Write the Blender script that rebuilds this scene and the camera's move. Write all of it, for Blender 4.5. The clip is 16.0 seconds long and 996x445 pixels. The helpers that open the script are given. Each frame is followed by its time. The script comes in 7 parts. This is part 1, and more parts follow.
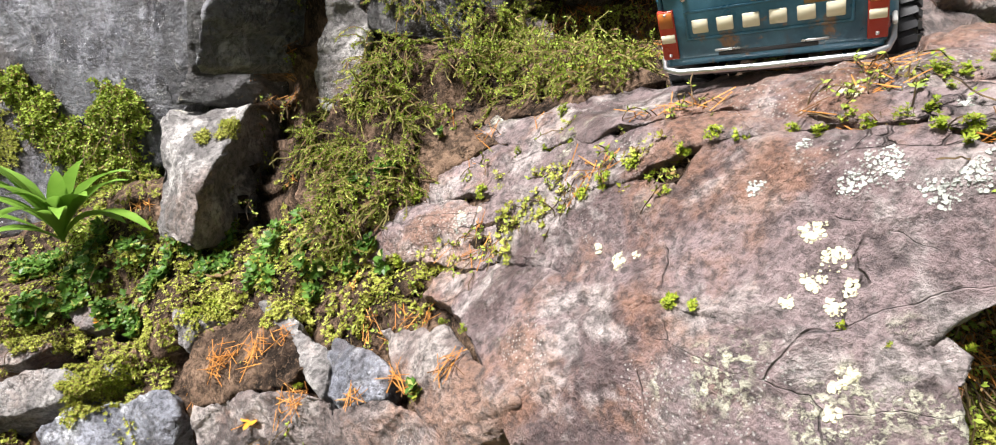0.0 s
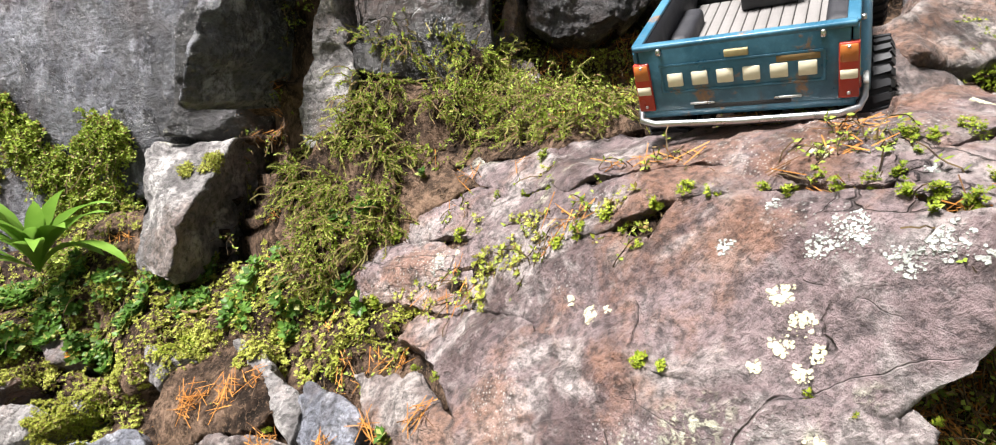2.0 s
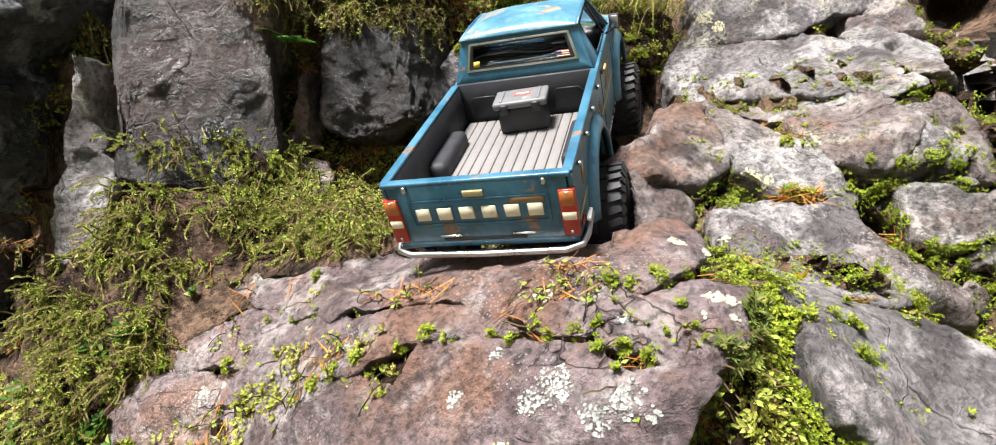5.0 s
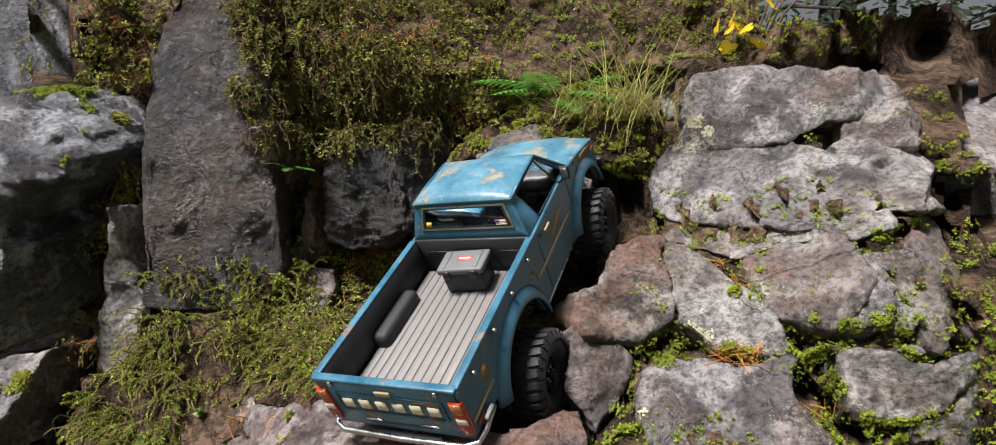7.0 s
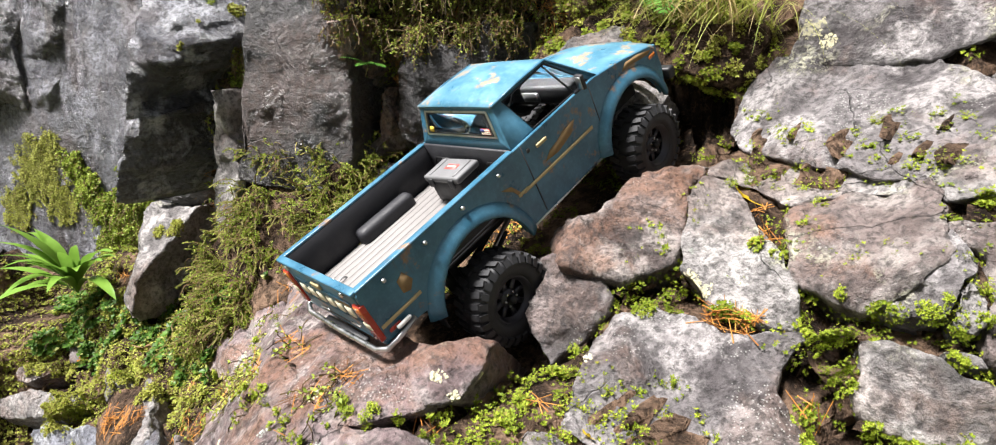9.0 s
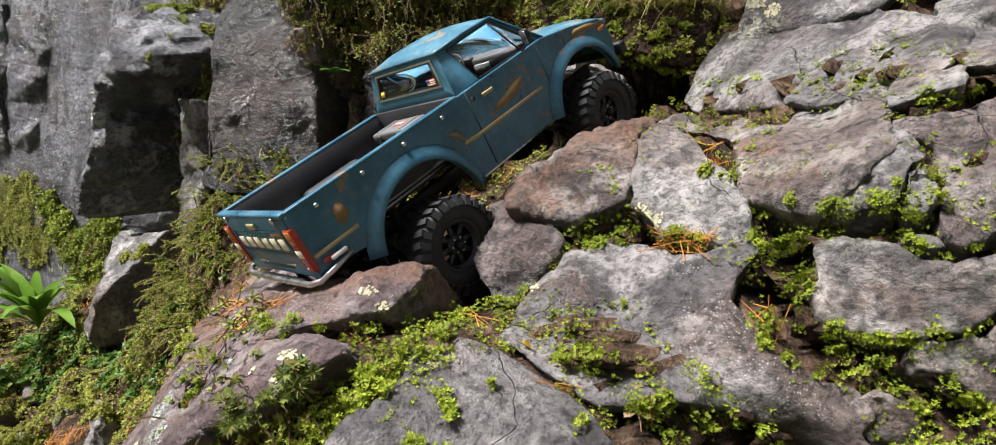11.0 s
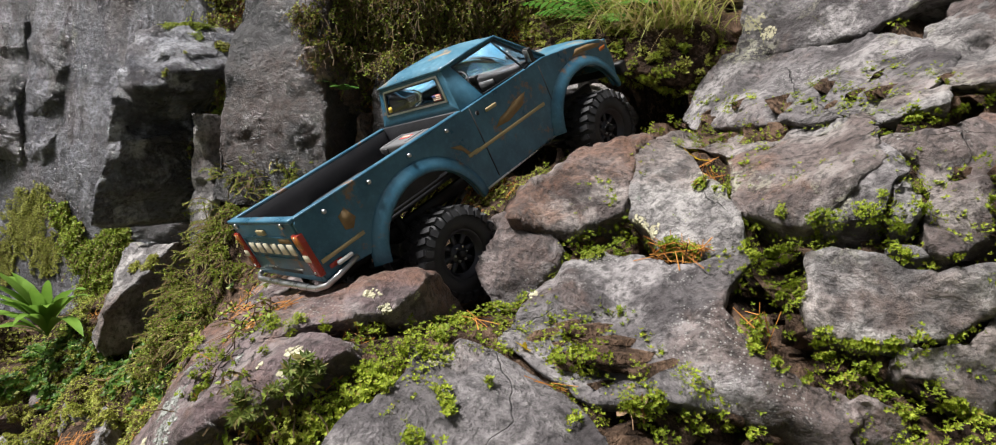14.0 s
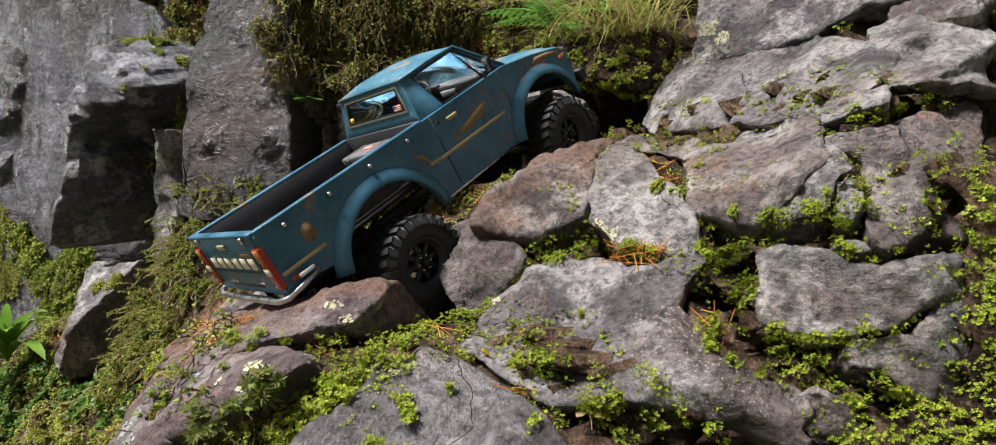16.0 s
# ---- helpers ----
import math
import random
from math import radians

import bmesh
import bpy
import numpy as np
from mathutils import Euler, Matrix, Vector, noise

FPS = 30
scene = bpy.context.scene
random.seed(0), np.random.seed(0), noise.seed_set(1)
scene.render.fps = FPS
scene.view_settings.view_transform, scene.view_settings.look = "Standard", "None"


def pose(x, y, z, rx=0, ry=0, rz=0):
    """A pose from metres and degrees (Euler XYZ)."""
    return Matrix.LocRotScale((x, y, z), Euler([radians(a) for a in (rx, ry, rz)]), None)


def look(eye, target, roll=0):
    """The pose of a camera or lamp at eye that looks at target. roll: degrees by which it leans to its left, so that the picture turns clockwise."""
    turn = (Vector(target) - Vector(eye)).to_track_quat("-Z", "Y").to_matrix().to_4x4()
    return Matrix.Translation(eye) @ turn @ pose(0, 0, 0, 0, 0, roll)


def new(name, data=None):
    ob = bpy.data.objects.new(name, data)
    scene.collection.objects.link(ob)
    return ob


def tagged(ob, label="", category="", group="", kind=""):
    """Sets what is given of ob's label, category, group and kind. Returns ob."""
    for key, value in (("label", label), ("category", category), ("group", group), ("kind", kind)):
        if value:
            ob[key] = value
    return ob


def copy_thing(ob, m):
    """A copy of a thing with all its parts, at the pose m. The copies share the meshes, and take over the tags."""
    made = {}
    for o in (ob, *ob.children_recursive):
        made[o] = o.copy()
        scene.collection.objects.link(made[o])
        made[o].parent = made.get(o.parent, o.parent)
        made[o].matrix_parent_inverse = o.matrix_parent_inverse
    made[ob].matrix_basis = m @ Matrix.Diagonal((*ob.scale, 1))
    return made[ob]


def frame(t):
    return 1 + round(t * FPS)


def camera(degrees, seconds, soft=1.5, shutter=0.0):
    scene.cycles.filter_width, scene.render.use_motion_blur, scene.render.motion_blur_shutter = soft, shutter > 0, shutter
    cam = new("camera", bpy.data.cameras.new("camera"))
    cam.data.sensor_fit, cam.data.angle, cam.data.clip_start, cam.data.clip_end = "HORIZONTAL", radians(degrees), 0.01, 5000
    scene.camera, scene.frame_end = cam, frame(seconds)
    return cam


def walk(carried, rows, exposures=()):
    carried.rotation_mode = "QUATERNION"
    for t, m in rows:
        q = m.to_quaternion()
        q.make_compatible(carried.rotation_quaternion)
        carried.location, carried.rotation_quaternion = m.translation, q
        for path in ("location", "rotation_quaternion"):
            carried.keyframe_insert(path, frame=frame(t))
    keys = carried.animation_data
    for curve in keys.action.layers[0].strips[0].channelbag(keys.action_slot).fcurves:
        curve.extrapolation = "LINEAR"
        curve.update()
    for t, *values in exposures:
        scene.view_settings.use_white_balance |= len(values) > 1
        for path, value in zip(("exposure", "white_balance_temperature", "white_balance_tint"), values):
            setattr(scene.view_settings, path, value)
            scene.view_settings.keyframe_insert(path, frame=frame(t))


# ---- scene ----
import itertools

from mathutils.bvhtree import BVHTree
from mathutils.geometry import delaunay_2d_cdt

cam = camera(79.5, 16.0, soft=1.1)
METRES, EYE, TILT, LEAN, TURN = 1.0, 0.6, -12.0, 0.0, 0.0
ROWS = [
    (0.0, 0.0, 0.0, 0.0, 0.0, 0.0, 0.0),
    (0.5, 0.0055, 0.0031, 0.0069, 0.08, 0.72, -0.06),
    (1.0, 0.0091, 0.0037, 0.0094, 0.08, 1.21, -0.36),
    (1.5, 0.0117, 0.0035, 0.0109, -0.28, 1.66, -0.56),
    (2.0, 0.0181, 0.0042, 0.0179, -0.51, 2.67, -1.13),
    (2.5, 0.0273, -0.004, 0.0345, -2.04, 4.78, -2.21),
    (3.0, 0.0371, -0.0108, 0.0515, -5.16, 6.07, -2.69),
    (3.5, 0.055, -0.0145, 0.0661, -7.2, 6.53, -2.29),
    (4.0, 0.0835, -0.0189, 0.0789, -10.32, 7.08, 0.05),
    (4.5, 0.096, -0.0141, 0.0863, -12.17, 7.36, 1.46),
    (5.0, 0.1092, -0.0089, 0.089, -13.43, 7.36, 2.54),
    (7.5, 0.3542, -0.1281, 0.2971, 1.32, 4.83, -0.88),
    (8.0, 0.4596, -0.112, 0.3028, 9.27, 1.37, -4.9),
    (8.5, 0.5266, -0.1063, 0.2999, 14.38, -1.75, -6.0),
    (9.0, 0.528, -0.0453, 0.2898, 16.44, -3.47, -5.75),
    (9.5, 0.5634, 0.0141, 0.248, 15.51, -1.17, -5.61),
    (12.0, 0.5908, -0.0293, 0.1324, 17.34, 6.38, -3.4),
    (12.5, 0.5938, -0.0301, 0.133, 17.04, 6.64, -3.49),
    (13.0, 0.5937, -0.0278, 0.1348, 16.96, 7.03, -3.94),
    (13.5, 0.5946, -0.0252, 0.1341, 17.04, 7.32, -4.61),
    (14.0, 0.5959, -0.0223, 0.1341, 16.85, 7.08, -4.89),
    (14.5, 0.6008, -0.0189, 0.1325, 16.53, 6.92, -4.27),
    (15.0, 0.6015, -0.0204, 0.132, 16.44, 7.03, -3.69),
    (15.5, 0.6075, -0.023, 0.1331, 15.42, 7.59, -3.17),
    (16.0, 0.6117, -0.0243, 0.1345, 14.87, 7.89, -2.89),
]
EXPOSURES = [(0.0, 1.68), (2.5, 1.71), (3.5, 1.71), (5.0, 1.56), (7.2, 0.84), (8.0, 0.94), (9.0, 1.62), (9.6, 1.51), (11.8, 0.99), (16.0, 0.89)]
walk(cam, [(t, pose(0, 0, EYE, TILT, LEAN, TURN) @ pose(METRES * x, METRES * y, METRES * z, 90 + pitch, roll, yaw)) for t, x, y, z, yaw, pitch, roll in ROWS], EXPOSURES)

# ---- daylight: overcast sky with a broad, weak sun ----
SUN_ELEVATION, SUN_AZIMUTH = 57.0, 234.0    # degrees; azimuth clockwise from +y
world = bpy.data.worlds.new("overcast_sky")
scene.world = world
world.use_nodes = True
wn = world.node_tree
wn.nodes.clear()
sky = wn.nodes.new("ShaderNodeTexSky")
sky.sky_type, sky.sun_disc = "NISHITA", False
sky.sun_elevation, sky.sun_rotation = radians(SUN_ELEVATION), radians(SUN_AZIMUTH)
sky.air_density, sky.dust_density, sky.ozone_density = 1.0, 4.0, 1.0
sky_bg = wn.nodes.new("ShaderNodeBackground")
sky_bg.inputs["Strength"].default_value = 0.03
sky_out = wn.nodes.new("ShaderNodeOutputWorld")
cloud = wn.nodes.new("ShaderNodeHueSaturation")      # cloud cover takes most of the blue away
cloud.inputs["Saturation"].default_value = 0.25
wn.links.new(sky.outputs[0], cloud.inputs["Color"])
wn.links.new(cloud.outputs[0], sky_bg.inputs["Color"])
wn.links.new(sky_bg.outputs[0], sky_out.inputs["Surface"])
sun_data = bpy.data.lights.new("sun", "SUN")
sun_data.energy, sun_data.angle, sun_data.color = 5.0, radians(14), (1.0, 0.97, 0.95)
sun = new("sun", sun_data)
_se, _sa = radians(SUN_ELEVATION), radians(SUN_AZIMUTH)
sun.matrix_world = look((math.sin(_sa) * math.cos(_se) * 10, math.cos(_sa) * math.cos(_se) * 10, math.sin(_se) * 10), (0, 0, 0))


# ---- materials ----
class Nodes:
    """A small writer of node materials."""

    def __init__(self, name):
        self.mat = bpy.data.materials.new(name)
        self.mat.use_nodes = True
        self.t = self.mat.node_tree
        self.t.nodes.clear()
        out = self.t.nodes.new("ShaderNodeOutputMaterial")
        self.bsdf = self.t.nodes.new("ShaderNodeBsdfPrincipled")
        self.out = out
        self.t.links.new(self.bsdf.outputs[0], out.inputs["Surface"])
        self.geo = self.t.nodes.new("ShaderNodeNewGeometry")
        self.obj = self.t.nodes.new("ShaderNodeTexCoord").outputs["Object"]
        self.pos = self.geo.outputs["Position"]

    def link(self, a, b):
        if hasattr(a, "is_output"):
            self.t.links.new(a, b)
        else:
            b.default_value = (*a, 1.0) if isinstance(a, tuple) and len(a) == 3 and b.type == "RGBA" else a

    def noise(self, scale, detail=5.0, rough=0.55, vector=None, distort=0.0):
        n = self.t.nodes.new("ShaderNodeTexNoise")
        n.inputs["Scale"].default_value, n.inputs["Detail"].default_value = scale, detail
        n.inputs["Roughness"].default_value, n.inputs["Distortion"].default_value = rough, distort
        self.link(vector or self.pos, n.inputs["Vector"])
        return n.outputs["Fac"]

    def voronoi(self, scale, feature="F1", vector=None, output="Distance"):
        n = self.t.nodes.new("ShaderNodeTexVoronoi")
        n.feature = feature
        n.inputs["Scale"].default_value = scale
        self.link(vector or self.pos, n.inputs["Vector"])
        return n.outputs[output]

    def math(self, op, a, b=0.0, c=0.0):
        n = self.t.nodes.new("ShaderNodeMath")
        n.operation = op
        for s, v in zip(n.inputs, (a, b, c)):
            self.link(v, s)
        return n.outputs[0]

    def step(self, a, lo, hi, top=1.0, bottom=0.0):
        n = self.t.nodes.new("ShaderNodeMapRange")
        n.interpolation_type = "SMOOTHSTEP"
        for s, v in zip(n.inputs, (a, lo, hi, bottom, top)):
            self.link(v, s)
        return n.outputs[0]

    def mix(self, fac, a, b, kind="MIX"):
        n = self.t.nodes.new("ShaderNodeMix")
        n.data_type, n.blend_type = "RGBA", kind
        self.link(fac, n.inputs[0])
        self.link(a, n.inputs[6])
        self.link(b, n.inputs[7])
        return n.outputs[2]

    def vector(self, op, a, b):
        n = self.t.nodes.new("ShaderNodeVectorMath")
        n.operation = op
        self.link(a, n.inputs[0])
        self.link(b, n.inputs[1])
        return n.outputs[0]

    def split(self, v):
        n = self.t.nodes.new("ShaderNodeSeparateXYZ")
        self.link(v, n.inputs[0])
        return n.outputs

    def random(self):
        return self.t.nodes.new("ShaderNodeObjectInfo").outputs["Random"]

    def island(self):
        return self.geo.outputs["Random Per Island"]

    def warp(self, amount, scale):
        n = self.t.nodes.new("ShaderNodeTexNoise")
        n.inputs["Scale"].default_value = scale
        self.link(self.pos, n.inputs["Vector"])
        v = self.vector("SUBTRACT", n.outputs["Color"], (0.5, 0.5, 0.5))
        return self.vector("ADD", self.pos, self.vector("MULTIPLY", v, (amount, amount, amount)))

    def finish(self, color, rough, metal=0.0, height=None, strength=0.5, distance=0.004, **more):
        self.link(color, self.bsdf.inputs["Base Color"])
        self.link(rough, self.bsdf.inputs["Roughness"])
        self.link(metal, self.bsdf.inputs["Metallic"])
        for k, v in more.items():
            self.link(v, self.bsdf.inputs[k.replace("_", " ")])
        if height is not None:
            b = self.t.nodes.new("ShaderNodeBump")
            b.inputs["Strength"].default_value, b.inputs["Distance"].default_value = strength, distance
            self.link(height, b.inputs["Height"])
            self.t.links.new(b.outputs[0], self.bsdf.inputs["Normal"])
        return self.mat


def rock_material(name, dark, mid, light, rust=0.3, lichen=0.3, specks=0.3, gloss=0.55, streak=1.0):
    m = Nodes(name)
    warped = m.vector("MULTIPLY", m.warp(0.06, 9.0), (1.0, 1.0, streak))
    big = m.noise(7.0, 7.0, 0.6, warped)
    patch = m.noise(15.0, 7.0, 0.62, warped)
    mottle = m.noise(48.0, 8.0, 0.7)
    fine = m.noise(130.0, 8.0, 0.7)
    grit = m.noise(330.0, 3.0, 0.6)
    c = m.mix(m.step(big, 0.4, 0.58), dark, mid)
    c = m.mix(m.step(patch, 0.49, 0.61), c, light)
    c = m.mix(m.math("MULTIPLY", m.step(m.noise(5.0, 7.0, 0.68, warped), 0.49, 0.6), rust), c, (0.27, 0.135, 0.08))
    c = m.mix(m.step(mottle, 0.36, 0.54), m.mix(0.5, c, (0.03, 0.025, 0.025)), c)
    c = m.mix(m.step(m.noise(62.0, 6.0, 0.7, warped), 0.56, 0.68, 0.45), c, m.mix(0.4, c, (0.7, 0.66, 0.63)))
    c = m.mix(m.step(fine, 0.36, 0.56, 1.0, 0.0), m.mix(0.68, c, (0.02, 0.018, 0.018)), c)
    # dark wet pits and stains
    c = m.mix(m.step(m.noise(24.0, 9.0, 0.75, warped), 0.61, 0.68, 0.7), c, (0.03, 0.025, 0.025))
    # crusts of pale lichen, broken into small grains
    region = m.step(m.noise(6.5, 4.0, 0.6, m.vector("ADD", warped, (3.1, 1.7, 0.4))), 0.66 - 0.16 * lichen, 0.74 - 0.16 * lichen)
    grains = m.step(m.noise(160.0, 6.0, 0.7), 0.47, 0.56)
    crust = m.math("MULTIPLY", region, grains)
    c = m.mix(m.math("MULTIPLY", crust, 0.85), c, m.mix(fine, (0.42, 0.4, 0.27), (0.68, 0.67, 0.55)))
    # salt-like specks
    speck = m.step(m.voronoi(300.0), 0.3, 0.18)
    where = m.step(m.noise(11.0, 3.0, 0.5, m.vector("ADD", m.pos, (7.0, 2.0, 5.0))), 0.62 - 0.2 * specks, 0.7 - 0.2 * specks)
    dots = m.math("MULTIPLY", speck, where)
    c = m.mix(m.math("MULTIPLY", dots, 0.6), c, (0.5, 0.5, 0.47))
    # hairline cracks
    crack = m.step(m.voronoi(6.0, "DISTANCE_TO_EDGE", m.vector("MULTIPLY", m.warp(0.015, 40.0), (1.0, 1.0, 2.2))), 0.0055, 0.001)
    crack = m.math("MULTIPLY", crack, m.step(m.noise(7.0, 3.0), 0.52, 0.6))
    c = m.mix(m.math("MULTIPLY", crack, 0.5), c, (0.015, 0.013, 0.012))
    height = m.math("ADD", m.math("MULTIPLY", fine, 0.7), m.math("MULTIPLY", grit, 0.12))
    height = m.math("ADD", height, m.math("MULTIPLY", m.noise(30.0, 10.0, 0.66, warped), 1.3))
    height = m.math("ADD", height, m.math("MULTIPLY", mottle, 0.9))
    bed = m.noise(22.0, 9.0, 0.7, m.vector("MULTIPLY", m.warp(0.03, 12.0), (0.5, 1.2, 3.2)))
    height = m.math("ADD", height, m.math("MULTIPLY", bed, 0.45))
    height = m.math("ADD", height, m.math("MULTIPLY", crust, 0.35))
    height = m.math("SUBTRACT", height, crack)
    rough = m.step(m.noise(14.0, 5.0), 0.3, 0.7, min(1.0, gloss + 0.22), gloss - 0.15)
    return m.finish(c, m.math("MAXIMUM", rough, m.math("MULTIPLY", crust, 0.9)), height=height, strength=1.0, distance=0.01)


ROCK = {
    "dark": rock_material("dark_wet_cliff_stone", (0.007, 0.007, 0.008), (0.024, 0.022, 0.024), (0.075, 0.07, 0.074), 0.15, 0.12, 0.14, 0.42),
    "wet": rock_material("wet_black_slate", (0.05, 0.05, 0.058), (0.16, 0.162, 0.185), (0.38, 0.385, 0.42), 0.08, 0.15, 0.12, 0.3),
    "face": rock_material("grey_cliff_face", (0.04, 0.04, 0.047), (0.12, 0.12, 0.14), (0.25, 0.25, 0.285), 0.12, 0.2, 0.12, 0.3, 0.4),
    "grey": rock_material("grey_weathered_stone", (0.09, 0.079, 0.082), (0.235, 0.215, 0.218), (0.4, 0.372, 0.37), 0.25, 0.3, 0.35, 0.55),
    "pale": rock_material("pale_grey_stone", (0.14, 0.128, 0.126), (0.31, 0.29, 0.284), (0.46, 0.433, 0.418), 0.25, 0.35, 0.25, 0.55),
    "brown": rock_material("brown_weathered_stone", (0.085, 0.064, 0.06), (0.225, 0.178, 0.166), (0.37, 0.325, 0.305), 0.6, 0.3, 0.25, 0.5),
    "slab": rock_material("purple_grey_slab_stone", (0.13, 0.09, 0.09), (0.25, 0.188, 0.19), (0.39, 0.335, 0.325), 0.65, 0.5, 0.45, 0.4),
    "blue": rock_material("blue_grey_slate", (0.13, 0.135, 0.16), (0.3, 0.31, 0.36), (0.5, 0.51, 0.55), 0.2, 0.3, 0.2, 0.4),
}


def soil_material():
    m = Nodes("dark_soil_with_roots")
    fine, clod = m.noise(170.0, 8.0, 0.7), m.noise(55.0, 8.0, 0.7)
    c = m.mix(m.step(m.noise(9.0, 6.0, 0.6), 0.4, 0.6), (0.035, 0.022, 0.015), (0.27, 0.175, 0.12))
    c = m.mix(m.step(clod, 0.4, 0.6), m.mix(0.75, c, (0.006, 0.005, 0.004)), c)
    c = m.mix(m.step(fine, 0.52, 0.66, 0.8), c, (0.2, 0.13, 0.085))
    root = m.step(m.math("ABSOLUTE", m.math("SUBTRACT", m.noise(26.0, 4.0, 0.5, m.warp(0.05, 30.0)), 0.5)), 0.012, 0.004, 0.7)
    c = m.mix(root, c, (0.17, 0.11, 0.07))
    return m.finish(c, 0.95, Specular_IOR_Level=0.12, height=m.math("ADD", m.math("ADD", fine, m.math("MULTIPLY", clod, 2.0)), root), strength=1.0, distance=0.01)


SOIL = soil_material()


# ---- mesh helpers ----
def part(name, bm, material, parent=None, label="", smooth=True):
    """Link a bmesh as one mesh object, under a thing or a part."""
    me = bpy.data.meshes.new(name)
    bm.to_mesh(me)
    bm.free()
    if smooth:
        me.shade_smooth()
    me.materials.append(material)
    ob = new(name, me)
    if parent:
        ob.parent = parent
    if label:
        ob["label"] = label
    return ob


SURFACES = []      # vertices and triangles of the rocks, for what grows on them
CORNERS = []       # rough outline of the rocks, which the soil fills behind
LABELS = {
    "wet": "wet black slate block standing out of the cliff",
    "face": "smooth blue-grey cliff face with lichen spots",
    "dark": "dark wet fractured cliff stone, also blackening a deep cavity", "grey": "grey weathered stone with lichen and moss in its joints", "pale": "pale grey stone with worn edges",
    "brown": "brown weathered stone stained with rust", "slab": "purple-grey stone slab with pale lichen crusts", "blue": "blue-grey slate stone lying in the moss",
}


def quarter(v, f):
    """Split every triangle into four."""
    e = np.sort(np.concatenate([f[:, [0, 1]], f[:, [1, 2]], f[:, [2, 0]]]), axis=1)
    u, inv = np.unique(e, axis=0, return_inverse=True)
    inv = inv.reshape(-1) + len(v)
    n = len(f)
    ab, bc, ca = inv[:n], inv[n:2 * n], inv[2 * n:]
    v = np.concatenate([v, (v[u[:, 0]] + v[u[:, 1]]) / 2])
    return v, np.concatenate([np.stack(t, 1) for t in ((f[:, 0], ab, ca), (ab, f[:, 1], bc), (ca, bc, f[:, 2]), (ab, bc, ca))])


def relax(v, f, times, factor=0.5):
    """Even out a mesh of triangles."""
    e = np.concatenate([f[:, [0, 1]], f[:, [1, 2]], f[:, [2, 0]]])
    count = np.bincount(e[:, 0], minlength=len(v))[:, None]
    for _ in range(times):
        acc = np.zeros_like(v)
        np.add.at(acc, e[:, 0], v[e[:, 1]])
        v = v + factor * (acc / np.maximum(count, 1) - v)
    return v


def normals(v, f):
    n = np.cross(v[f[:, 1]] - v[f[:, 0]], v[f[:, 2]] - v[f[:, 0]])
    acc = np.zeros_like(v)
    for k in range(3):
        np.add.at(acc, f[:, k], n)
    return acc / np.maximum(np.linalg.norm(acc, axis=1, keepdims=True), 1e-12)


# where the truck stands: rear axle, direction of travel and its right
_f = Vector((0.118, 0.216, 0.144)).normalized()
_r = Vector((0.139, -0.089, 0.010))
_r = (_r - _f * _r.dot(_f)).normalized()
_u = _r.cross(_f)
TRUCK = Matrix(((_r.x, _f.x, _u.x, 0.382), (_r.y, _f.y, _u.y, 0.576), (_r.z, _f.z, _u.z, 0.656), (0, 0, 0, 1))) @ Matrix.Translation((-0.105, 0, 0))


def clear_truck(v):
    """Press stone away from the truck's body and wheels."""
    inv = np.array(TRUCK.inverted())
    q = v @ inv[:3, :3].T + inv[:3, 3]
    x, y, z = np.abs(q[:, 0]), q[:, 1], q[:, 2]
    body = (x < 0.105) & (y > -0.148) & (y < 0.39) & (z > 0.036)
    q[body, 2] = 0.036
    for wy in (0.0, 0.287):
        dy, dz = q[:, 1] - wy, np.minimum(q[:, 2], -0.001)
        r = np.hypot(dy, dz)
        hit = (x > 0.06) & (x < 0.112) & (r < 0.051) & (q[:, 2] < 0.06)
        q[hit, 1] = wy + dy[hit] * 0.051 / np.maximum(r[hit], 1e-4)
        q[hit, 2] = dz[hit] * 0.051 / np.maximum(r[hit], 1e-4)
    m = np.array(TRUCK)
    return q @ m[:3, :3].T + m[:3, 3]


